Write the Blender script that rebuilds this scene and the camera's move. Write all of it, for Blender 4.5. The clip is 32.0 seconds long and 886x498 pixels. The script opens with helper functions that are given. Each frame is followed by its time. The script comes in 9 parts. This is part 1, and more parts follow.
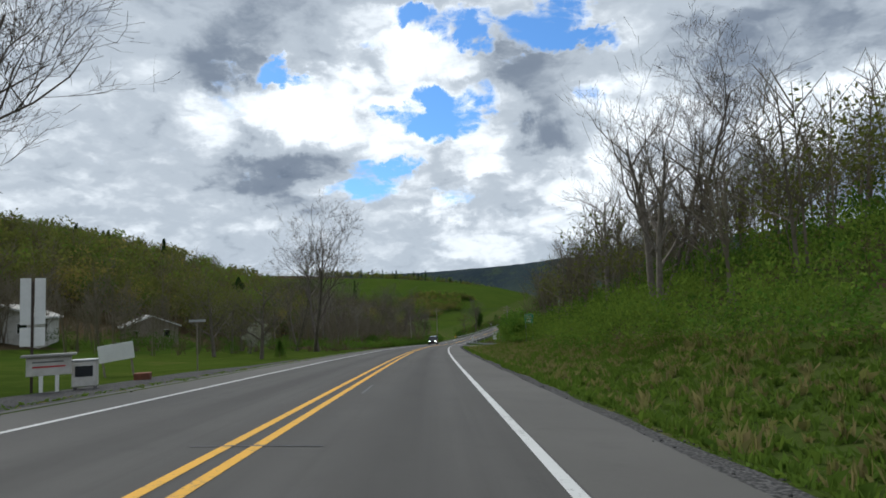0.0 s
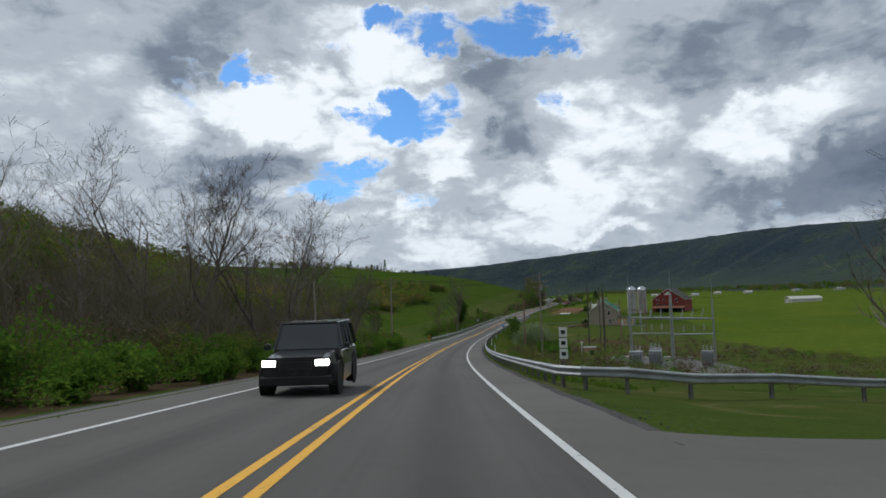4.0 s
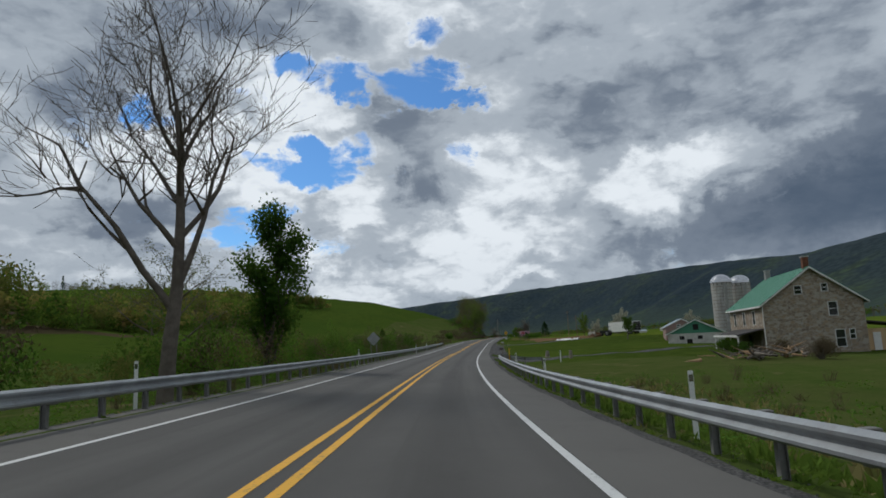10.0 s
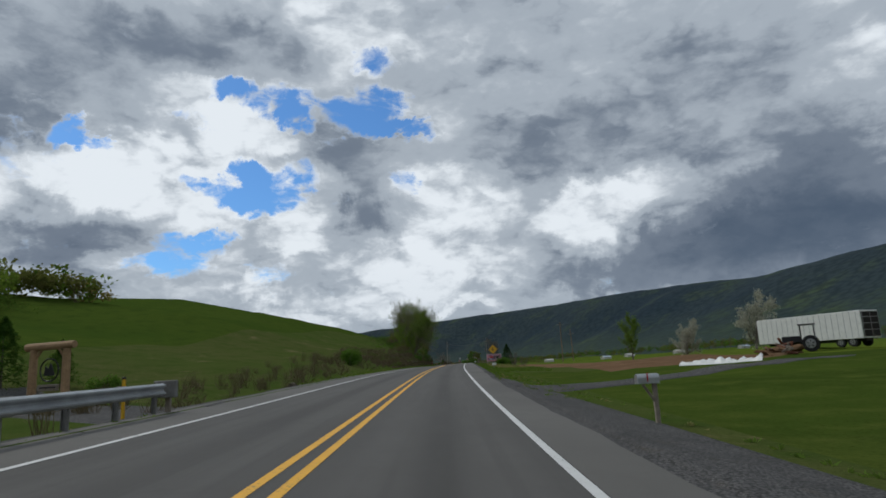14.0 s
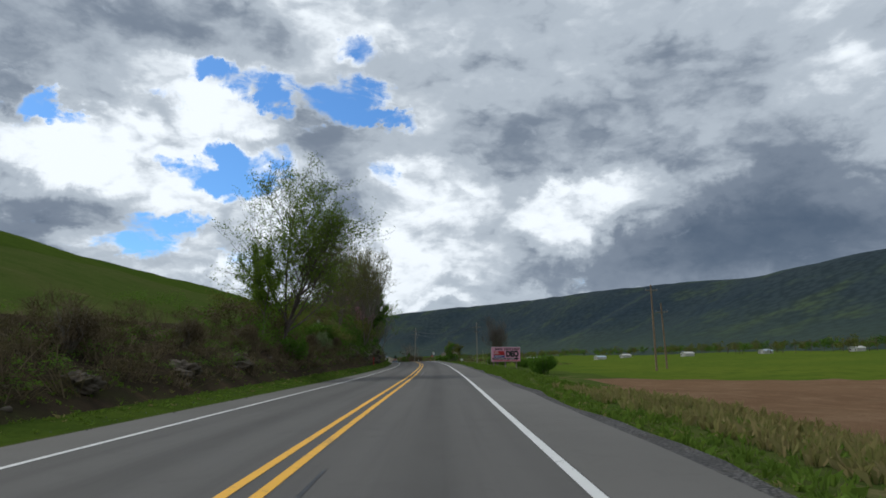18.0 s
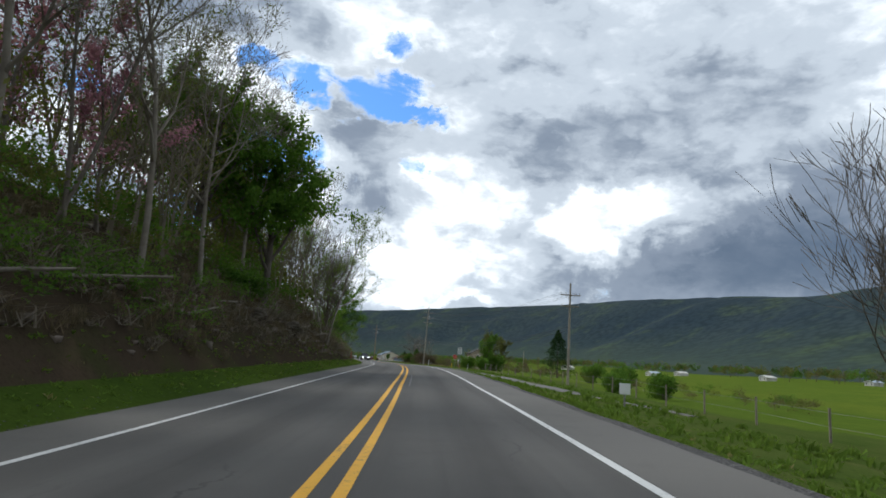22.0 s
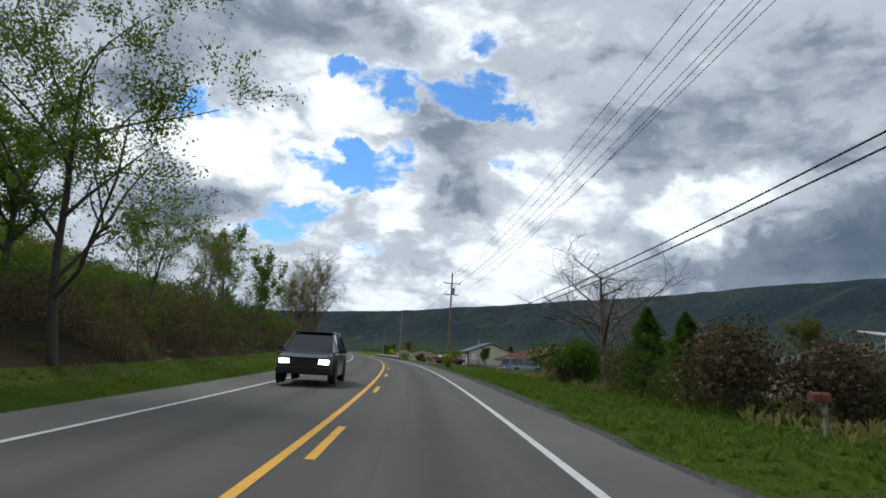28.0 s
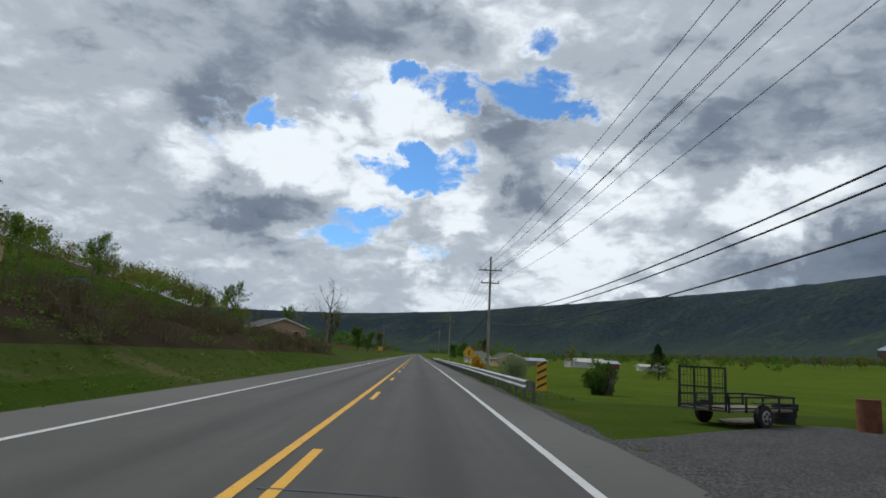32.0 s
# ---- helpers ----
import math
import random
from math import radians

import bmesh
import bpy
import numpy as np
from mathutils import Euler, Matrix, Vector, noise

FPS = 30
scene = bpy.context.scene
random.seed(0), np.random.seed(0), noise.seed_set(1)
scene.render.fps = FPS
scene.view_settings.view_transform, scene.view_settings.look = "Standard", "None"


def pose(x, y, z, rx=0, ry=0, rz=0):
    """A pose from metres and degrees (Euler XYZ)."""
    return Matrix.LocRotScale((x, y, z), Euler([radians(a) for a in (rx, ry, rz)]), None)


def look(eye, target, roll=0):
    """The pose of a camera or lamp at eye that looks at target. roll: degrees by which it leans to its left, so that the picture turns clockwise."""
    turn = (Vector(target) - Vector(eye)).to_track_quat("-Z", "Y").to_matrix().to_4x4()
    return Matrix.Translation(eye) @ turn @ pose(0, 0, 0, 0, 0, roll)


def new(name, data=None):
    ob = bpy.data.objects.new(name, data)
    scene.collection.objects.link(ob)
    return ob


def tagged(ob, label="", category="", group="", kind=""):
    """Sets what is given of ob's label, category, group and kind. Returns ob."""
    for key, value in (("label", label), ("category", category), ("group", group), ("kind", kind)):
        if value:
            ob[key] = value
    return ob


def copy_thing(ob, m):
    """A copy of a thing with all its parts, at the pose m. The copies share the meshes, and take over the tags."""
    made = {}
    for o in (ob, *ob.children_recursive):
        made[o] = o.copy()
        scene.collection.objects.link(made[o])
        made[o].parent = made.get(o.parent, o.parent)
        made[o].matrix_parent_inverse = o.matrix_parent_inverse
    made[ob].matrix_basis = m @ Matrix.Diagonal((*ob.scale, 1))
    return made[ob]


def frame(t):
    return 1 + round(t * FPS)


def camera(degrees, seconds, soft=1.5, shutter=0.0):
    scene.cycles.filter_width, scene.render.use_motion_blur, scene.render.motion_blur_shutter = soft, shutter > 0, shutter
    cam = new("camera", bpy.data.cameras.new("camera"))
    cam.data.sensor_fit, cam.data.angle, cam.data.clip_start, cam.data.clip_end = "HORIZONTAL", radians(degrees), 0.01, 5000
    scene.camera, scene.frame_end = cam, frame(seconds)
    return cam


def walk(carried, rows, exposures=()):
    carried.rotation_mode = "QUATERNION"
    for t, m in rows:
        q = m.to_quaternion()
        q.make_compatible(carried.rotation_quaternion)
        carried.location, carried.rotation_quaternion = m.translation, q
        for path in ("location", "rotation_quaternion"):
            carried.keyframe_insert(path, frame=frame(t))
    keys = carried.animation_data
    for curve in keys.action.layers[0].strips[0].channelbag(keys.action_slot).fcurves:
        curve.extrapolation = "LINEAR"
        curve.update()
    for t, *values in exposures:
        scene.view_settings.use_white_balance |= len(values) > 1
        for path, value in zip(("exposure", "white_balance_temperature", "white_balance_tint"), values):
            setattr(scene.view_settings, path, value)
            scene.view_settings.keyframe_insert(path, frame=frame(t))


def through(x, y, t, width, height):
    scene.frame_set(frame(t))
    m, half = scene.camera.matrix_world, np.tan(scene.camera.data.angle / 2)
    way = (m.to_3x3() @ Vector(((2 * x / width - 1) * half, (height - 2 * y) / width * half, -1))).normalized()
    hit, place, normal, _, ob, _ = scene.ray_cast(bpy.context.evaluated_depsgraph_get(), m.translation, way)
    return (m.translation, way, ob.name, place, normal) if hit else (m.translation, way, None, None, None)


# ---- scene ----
cam = camera(70.0, 32.0, soft=1.7)
# seconds, place, pitch above level, lean, heading
PATH = [
    (0.0, 0.000, 0.000, -0.083, 4.367, -2.056, 14.799),
    (0.5, -4.531, 15.275, -1.051, 4.320, -2.156, 14.645),
    (1.0, -8.945, 30.495, -2.030, 4.278, -2.239, 14.515),
    (1.5, -13.211, 45.669, -3.030, 4.169, -2.315, 14.082),
    (2.0, -17.309, 60.807, -4.049, 4.164, -2.386, 13.639),
    (2.5, -21.267, 75.905, -5.088, 4.117, -2.381, 13.267),
    (3.0, -25.091, 90.966, -6.143, 4.213, -2.275, 12.814),
    (3.5, -28.761, 106.003, -7.195, 4.375, -1.961, 12.212),
    (4.0, -32.246, 121.023, -8.245, 4.554, -1.731, 11.490),
    (4.5, -35.527, 136.034, -9.299, 4.746, -1.563, 10.704),
    (5.0, -38.599, 151.036, -10.348, 4.976, -1.441, 9.911),
    (5.5, -41.470, 166.026, -11.373, 5.284, -1.349, 9.163),
    (6.0, -44.156, 181.000, -12.343, 5.732, -1.478, 8.497),
    (6.5, -46.633, 195.958, -13.212, 6.389, -1.864, 7.578),
    (7.0, -48.849, 210.901, -13.947, 7.096, -2.207, 6.586),
    (7.5, -50.815, 225.816, -14.585, 7.423, -2.414, 5.884),
    (8.0, -52.573, 240.684, -15.179, 7.598, -2.257, 5.301),
    (8.5, -54.124, 255.490, -15.748, 7.675, -2.110, 4.861),
    (9.0, -55.526, 270.215, -16.291, 7.760, -2.079, 4.514),
    (9.5, -56.720, 284.846, -16.783, 8.033, -2.272, 3.932),
    (10.0, -57.724, 299.361, -17.174, 8.526, -2.645, 3.235),
    (10.5, -58.615, 313.741, -17.431, 9.075, -3.090, 2.039),
    (11.0, -59.209, 327.982, -17.567, 9.647, -3.549, 0.835),
    (11.5, -59.592, 342.076, -17.607, 9.972, -3.804, 0.106),
    (12.0, -59.812, 356.026, -17.585, 10.264, -4.001, -0.517),
    (12.5, -59.838, 369.841, -17.490, 10.498, -3.655, -0.869),
    (13.0, -59.768, 383.535, -17.347, 10.650, -3.314, -1.265),
    (13.5, -59.578, 397.126, -17.177, 10.765, -3.149, -1.707),
    (14.0, -59.288, 410.628, -16.981, 10.826, -3.043, -2.096),
    (14.5, -58.915, 424.066, -16.759, 10.895, -2.930, -2.411),
    (15.0, -58.463, 437.457, -16.488, 11.106, -2.846, -2.754),
    (15.5, -57.929, 450.821, -16.167, 11.188, -2.793, -3.086),
    (16.0, -57.317, 464.171, -15.839, 11.027, -2.693, -3.389),
    (16.5, -56.632, 477.519, -15.556, 10.689, -2.536, -3.666),
    (17.0, -55.878, 490.869, -15.337, 10.397, -2.263, -3.929),
    (17.5, -55.082, 504.219, -15.149, 10.304, -1.590, -4.118),
    (18.0, -54.241, 517.562, -14.985, 10.161, -0.821, -4.294),
    (18.5, -53.402, 530.887, -14.837, 10.112, -0.032, -4.099),
    (19.0, -52.621, 544.183, -14.697, 10.040, 0.792, -3.856),
    (19.5, -51.911, 557.438, -14.561, 10.041, 1.636, -3.678),
    (20.0, -51.262, 570.640, -14.417, 10.019, 2.500, -3.481),
    (20.5, -50.679, 583.774, -14.266, 10.043, 3.333, -3.314),
    (21.0, -50.156, 596.830, -14.122, 10.008, 3.861, -3.154),
    (21.5, -49.694, 609.802, -14.000, 9.958, 3.859, -2.520),
    (22.0, -49.379, 622.702, -13.879, 10.073, 3.744, -2.023),
    (22.5, -49.196, 635.532, -13.751, 10.162, 3.646, -1.478),
    (23.0, -49.122, 648.300, -13.627, 10.202, 3.522, -1.167),
    (23.5, -49.105, 661.017, -13.502, 10.252, 3.570, -1.258),
    (24.0, -49.149, 673.692, -13.397, 10.079, 3.553, -0.768),
    (24.5, -49.351, 686.339, -13.348, 9.787, 3.486, 0.058),
    (25.0, -49.727, 698.966, -13.355, 9.562, 3.372, 0.734),
    (25.5, -50.252, 711.580, -13.390, 9.443, 3.345, 1.302),
    (26.0, -50.917, 724.182, -13.435, 9.345, 3.353, 2.060),
    (26.5, -51.750, 736.771, -13.485, 9.284, 3.324, 2.929),
    (27.0, -52.744, 749.342, -13.534, 9.286, 3.228, 4.079),
    (27.5, -53.924, 761.891, -13.569, 9.362, 3.129, 5.300),
    (28.0, -55.354, 774.410, -13.581, 9.473, 3.030, 6.431),
    (28.5, -57.053, 786.894, -13.571, 9.506, 3.008, 7.292),
    (29.0, -58.954, 799.336, -13.545, 9.561, 2.941, 8.032),
    (29.5, -61.052, 811.734, -13.502, 9.603, 2.796, 8.638),
    (30.0, -63.298, 824.081, -13.463, 9.504, 2.597, 9.492),
    (30.5, -65.807, 836.356, -13.449, 9.347, 2.453, 10.505),
    (31.0, -68.522, 848.556, -13.458, 9.290, 2.411, 11.265),
    (31.5, -71.440, 860.676, -13.476, 9.182, 2.515, 11.787),
    (32.0, -74.487, 872.728, -13.482, 9.335, 2.637, 12.375),
]


def seat(x, y, z, pitch, lean, heading):
    return pose(x, y, z) @ pose(0, 0, 0, 0, 0, heading) @ pose(0, 0, 0, 90 + pitch) @ pose(0, 0, 0, 0, 0, lean)


# the camera opens and closes its aperture as the picture grows darker or lighter
STOPS = [(0.0, 0.16), (3.0, 0.04), (6.0, -0.25), (14.0, -0.28), (17.0, -0.1), (18.0, -0.02), (20.0, 0.2), (22.0, 0.42), (25.0, 0.3), (28.0, 0.12), (30.0, -0.05), (32.0, -0.12)]
walk(cam, [(r[0], seat(*r[1:])) for r in PATH], [(t, v, 6180.0, 7.0) for t, v in STOPS])

# ---------------------------------------------------------------- node shorthand


class Net:
    def __init__(self, tree):
        self.t, self.n = tree, tree.nodes

    def put(self, sock, v):
        if hasattr(v, "node"):
            self.t.links.new(v, sock)
        elif isinstance(v, (tuple, list)) and len(v) == 3 and len(sock.default_value) == 4:
            sock.default_value = (*v, 1)
        else:
            sock.default_value = v

    def math(self, op, a, b=0.0, c=0.0, clamp=False):
        n = self.n.new("ShaderNodeMath")
        n.operation, n.use_clamp = op, clamp
        for s, v in zip(n.inputs, (a, b, c)):
            self.put(s, v)
        return n.outputs[0]

    def vmath(self, op, a, b=(0, 0, 0)):
        n = self.n.new("ShaderNodeVectorMath")
        n.operation = op
        self.put(n.inputs[0], a)
        if op == "SCALE":
            self.put(n.inputs["Scale"], b)
        else:
            self.put(n.inputs[1], b)
        return n.outputs["Value"] if op in ("DOT_PRODUCT", "LENGTH", "DISTANCE") else n.outputs[0]

    def mix(self, f, a, b, blend="MIX"):
        n = self.n.new("ShaderNodeMix")
        n.data_type, n.blend_type = "RGBA", blend
        self.put(n.inputs[0], f), self.put(n.inputs[6], a), self.put(n.inputs[7], b)
        return n.outputs[2]

    def step(self, v, lo, hi, a=0.0, b=1.0):
        n = self.n.new("ShaderNodeMapRange")
        n.interpolation_type = "SMOOTHSTEP"
        for s, x in zip(n.inputs, (v, lo, hi, a, b)):
            self.put(s, x)
        return n.outputs[0]

    def noise(self, vec, scale, detail=4.0, rough=0.55, warp=0.0, what="Fac"):
        n = self.n.new("ShaderNodeTexNoise")
        if vec is not None:
            self.put(n.inputs["Vector"], vec)
        n.inputs["Scale"].default_value, n.inputs["Detail"].default_value = scale, detail
        n.inputs["Roughness"].default_value, n.inputs["Distortion"].default_value = rough, warp
        return n.outputs[what]

    def voro(self, vec, scale, feature="F1", what="Distance"):
        n = self.n.new("ShaderNodeTexVoronoi")
        n.feature = feature
        if vec is not None:
            self.put(n.inputs["Vector"], vec)
        n.inputs["Scale"].default_value = scale
        return n.outputs[what]

    def coord(self, what="Object"):
        n = self.n.new("ShaderNodeTexCoord")
        return n.outputs[what]

    def sep(self, v):
        n = self.n.new("ShaderNodeSeparateXYZ")
        self.put(n.inputs[0], v)
        return n.outputs

    def comb(self, x, y, z):
        n = self.n.new("ShaderNodeCombineXYZ")
        for s, v in zip(n.inputs, (x, y, z)):
            self.put(s, v)
        return n.outputs[0]

    def world_at(self):
        return self.n.new("ShaderNodeNewGeometry").outputs["Position"]


# ---------------------------------------------------------------- sky and sun
SUN_UP, SUN_AZ = radians(50), radians(-55)  # azimuth from +y, right positive
world = bpy.data.worlds.new("sky")
scene.world = world
world.use_nodes = True
W = Net(world.node_tree)
W.n.clear()
out = W.n.new("ShaderNodeOutputWorld")
bg = W.n.new("ShaderNodeBackground")
sky = W.n.new("ShaderNodeTexSky")
sky.sky_type, sky.sun_disc = "NISHITA", False
sky.sun_elevation, sky.sun_rotation = SUN_UP, SUN_AZ
sky.altitude, sky.air_density, sky.dust_density = 200, 1.0, 0.6
way = W.coord("Generated")


def toward(az, el):
    a, e = radians(az), radians(el)
    return (math.sin(a) * math.cos(e), math.cos(a) * math.cos(e), math.sin(e))


dx, dy, dz = W.sep(way)[:3]
lift = W.math("ADD", W.math("MAXIMUM", dz, 0.0), 0.50)
flat = W.comb(W.math("DIVIDE", dx, lift), W.math("DIVIDE", dy, lift), W.math("MULTIPLY", dz, 1.5))
swirl = W.vmath("ADD", flat, W.vmath("SCALE", W.vmath("SUBTRACT", W.noise(flat, 5.0, 5.0, 0.6, 0.0, "Color"), (0.5, 0.5, 0.5)), 0.22))


def heap(v):
    """Billowing cloud: round heads at several sizes."""
    n = W.n.new("ShaderNodeTexVoronoi")
    n.feature, n.normalize = "F1", True
    W.put(n.inputs["Vector"], v)
    n.inputs["Scale"].default_value, n.inputs["Detail"].default_value, n.inputs["Roughness"].default_value = 7.5, 2.0, 0.6
    return W.math("SUBTRACT", 1.0, n.outputs["Distance"])


billow = heap(swirl)
above = heap(W.vmath("ADD", swirl, (0.0, 0.0, 0.06)))
puff = W.noise(swirl, 3.4, 7.0, 0.55, 0.3)
fine = W.noise(flat, 12.0, 7.0, 0.6, 0.2)
wisp = W.noise(swirl, 17.0, 6.0, 0.6, 0.3)
ragged = W.vmath("ADD", way, W.vmath("SCALE", W.vmath("SUBTRACT", W.noise(way, 8.0, 8.0, 0.62, 0.3, "Color"), (0.5, 0.5, 0.5)), 0.15))
wx, wy, wz = W.sep(W.vmath("NORMALIZE", ragged))[:3]
turn_at = W.math("MULTIPLY", W.math("ARCTAN2", wx, wy), 180 / math.pi)
lift_at = W.math("MULTIPLY", W.math("ARCSINE", wz), 180 / math.pi)


def blobs(rows):
    """Rows of azimuth, elevation, half-width, half-height in degrees, weight: the sum of soft oval patches."""
    total = 0.0
    for az, el, w, h, weight in rows:
        a = W.math("MULTIPLY", W.math("SUBTRACT", turn_at, az), 1 / w)
        e = W.math("MULTIPLY", W.math("SUBTRACT", lift_at, el), 1 / h)
        far = W.math("ADD", W.math("MULTIPLY", a, a), W.math("MULTIPLY", e, e))
        total = W.math("ADD", total, W.step(far, 3.0, 0.0, 0.0, weight))
    return total


gaps = blobs([
    (-28.8, 19.7, 1.5, 0.6, 0.50), (-25.9, 19.7, 0.7, 0.4, 0.40), (-20.5, 21.8, 2.4, 0.5, 0.34), (-17.6, 24.1, 1.9, 0.8, 0.42), (-14.4, 23.6, 2.7, 1.3, 0.60), (-10.1, 23.9, 1.5, 1.1, 0.55), (-10.1, 22.5, 1.3, 0.8, 0.50), (-4.5, 23.2, 2.8, 1.6, 0.72), (-0.5, 22.0, 2.2, 0.6, 0.50), (-3.7, 27.2, 1.8, 1.1, 0.45),
    (-16.0, 16.9, 2.1, 1.2, 0.55), (-13.3, 16.3, 2.2, 1.3, 0.55), (-10.7, 18.1, 1.1, 1.2, 0.40), (-18.7, 17.9, 1.2, 0.4, 0.34), (-0.6, 16.5, 0.9, 1.5, 0.42), (-20.9, 11.1, 2.3, 1.8, 0.60), (-18.3, 12.7, 1.6, 0.7, 0.50), (-14.9, 8.8, 3.0, 1.2, 0.26), (-22.7, 9.4, 2.0, 0.9, 0.26),
])
lit = blobs([
    (-21.0, 16.7, 5.7, 2.6, 0.42), (-25.4, 17.9, 4.5, 1.9, 0.40), (-32.2, 15.7, 3.8, 2.2, 0.36), (-15.2, 21.0, 3.2, 1.4, 0.45), (-21.0, 23.4, 3.3, 1.2, 0.30), (-4.9, 30.2, 4.2, 3.1, 0.34), (-10.4, 12.7, 2.6, 1.6, 0.50), (3.8, 15.3, 4.5, 2.3, 0.42), (15.4, 12.8, 4.3, 2.0, 0.38), (21.8, 13.4, 3.5, 1.8, 0.24),
    (-2.8, 10.6, 3.2, 2.0, 0.40), (-14.5, 7.1, 2.1, 0.9, 0.42), (-4.1, 6.6, 4.9, 1.8, 0.32), (3.8, 8.6, 6.2, 2.0, 0.22), (-8.2, 4.5, 5.5, 1.0, 0.26), (3.0, 5.1, 2.8, 0.5, 0.26), (-9.8, 16.4, 2.2, 2.0, 0.30), (-26.1, 9.6, 1.5, 0.9, 0.26), (37.0, 20.6, 2.9, 2.7, 0.20),
])
dark = blobs([
    (-5.6, 16.5, 4.1, 4.8, 0.30), (-5.0, 13.3, 3.0, 1.8, 0.17), (-7.5, 21.3, 1.9, 2.6, 0.13), (-24.9, 12.5, 5.3, 1.8, 0.26), (-30.9, 11.5, 2.8, 2.2, 0.26), (-30.2, 25.5, 8.7, 3.2, 0.24), (-16.1, 28.1, 7.7, 1.9, 0.26), (-33.1, 20.5, 3.4, 1.8, 0.26), (25.9, 19.1, 10.3, 5.1, 0.20), (11.1, 19.6, 6.3, 3.0, 0.22),
    (32.9, 10.1, 8.9, 4.0, 0.62), (28.7, 9.0, 12.0, 2.7, 0.40), (36.6, 14.3, 5.2, 3.6, 0.16), (10.1, 9.6, 3.2, 1.5, 0.14), (16.3, 7.5, 5.7, 1.0, 0.24), (7.2, 6.8, 4.4, 0.6, 0.18), (-28.5, 9.4, 3.2, 1.8, 0.24), (-0.2, 3.7, 6.4, 0.8, 0.16), (24.3, 24.5, 7.6, 3.2, 0.10),
])
high = W.step(lift_at, 30.0, 40.0, 0.0, 0.06)  # the cloud closes over overhead

cover = W.math("ADD", W.math("MULTIPLY", W.math("SUBTRACT", puff, 0.5), 0.8), W.math("MULTIPLY", W.math("SUBTRACT", wisp, 0.5), 1.0))
cover = W.math("SUBTRACT", W.math("ADD", cover, 0.56), gaps)
mask = W.step(cover, -0.06, 0.36)
lump_ = W.noise(swirl, 8.5, 6.0, 0.6, 0.5)
tone = W.math("ADD", W.math("MULTIPLY", W.math("SUBTRACT", fine, 0.5), 0.50), W.math("MULTIPLY", W.math("SUBTRACT", puff, 0.5), 0.55))
tone = W.math("ADD", tone, W.math("MULTIPLY", W.math("SUBTRACT", lump_, 0.5), 0.60))
tone = W.math("ADD", tone, W.math("MULTIPLY", W.math("SUBTRACT", billow, above), 0.95))
tone = W.math("ADD", tone, W.math("MULTIPLY", W.math("SUBTRACT", billow, 0.62), 0.45))
# lit and shaded masses, held back where several overlap; bright heads are rough, grey bases smooth
lit = W.math("DIVIDE", lit, W.math("ADD", 1.0, W.math("MULTIPLY", lit, 0.9)))
dark = W.math("DIVIDE", dark, W.math("ADD", 1.0, W.math("MULTIPLY", dark, 0.9)))
tone = W.math("MULTIPLY", tone, W.math("ADD", 0.62, W.math("SUBTRACT", W.math("MULTIPLY", lit, 0.9), W.math("MULTIPLY", dark, 0.9))))
tone = W.math("SUBTRACT", W.math("ADD", W.math("ADD", tone, 0.60), lit), W.math("ADD", dark, high))
tone = W.math("ADD", tone, W.step(cover, 0.46, 0.15, 0.0, 0.16))  # thin edges are bright
shades = W.n.new("ShaderNodeValToRGB")
shades.color_ramp.interpolation = "EASE"
for k, (at_, c_) in enumerate(((0.0, (0.082, 0.115, 0.170)), (0.28, (0.205, 0.240, 0.300)), (0.56, (0.475, 0.515, 0.570)), (1.0, (0.98, 1.0, 1.03)))):
    e = shades.color_ramp.elements[k] if k < 2 else shades.color_ramp.elements.new(at_)
    e.position, e.color = at_, (*c_, 1)
W.put(shades.inputs[0], tone)
cloud = shades.outputs[0]
haze = W.step(dz, 0.02, 0.20, 0.22, 0.0)
cloud = W.mix(haze, cloud, (0.46, 0.52, 0.60))
blue = W.mix(1.0, sky.outputs[0], (0.062, 0.098, 0.135), "MULTIPLY")
W.put(bg.inputs["Color"], W.mix(mask, blue, cloud))
bg.inputs["Strength"].default_value = 1.0
W.t.links.new(bg.outputs[0], out.inputs[0])

sun = new("sun", bpy.data.lights.new("sun", "SUN"))
sun.data.energy, sun.data.angle, sun.data.color = 1.7, radians(12), (1.0, 0.95, 0.88)
sun.matrix_world = look(Vector(toward(math.degrees(SUN_AZ), math.degrees(SUN_UP))) * 100, (0, 0, 0))

# ---------------------------------------------------------------- the road's line and the land
ROAD = [
    (43.08, -153.99, 8.47),
    (20.50, -77.30, 3.60),
    (-2.08, -0.62, -1.22),
    (-19.13, 60.32, -5.23),
    (-33.91, 120.65, -9.44),
    (-45.68, 180.73, -13.55),
    (-53.98, 240.53, -16.39),
    (-59.46, 299.25, -18.35),
    (-61.65, 356.02, -18.74),
    (-61.07, 410.67, -18.18),
    (-59.20, 464.26, -17.06),
    (-56.11, 517.68, -16.25),
    (-52.73, 570.71, -15.74),
    (-50.44, 622.72, -15.19),
    (-50.31, 673.68, -14.71),
    (-52.16, 724.11, -14.74),
    (-57.12, 774.20, -14.87),
    (-65.22, 823.72, -14.74),
    (-76.17, 872.30, -14.75),
    (-105.66, 988.62, -15.04),
    (-199.35, 1356.89, -16.01),
    (-322.63, 1841.45, -16.01),
    (-618.50, 3004.40, -16.01),
]


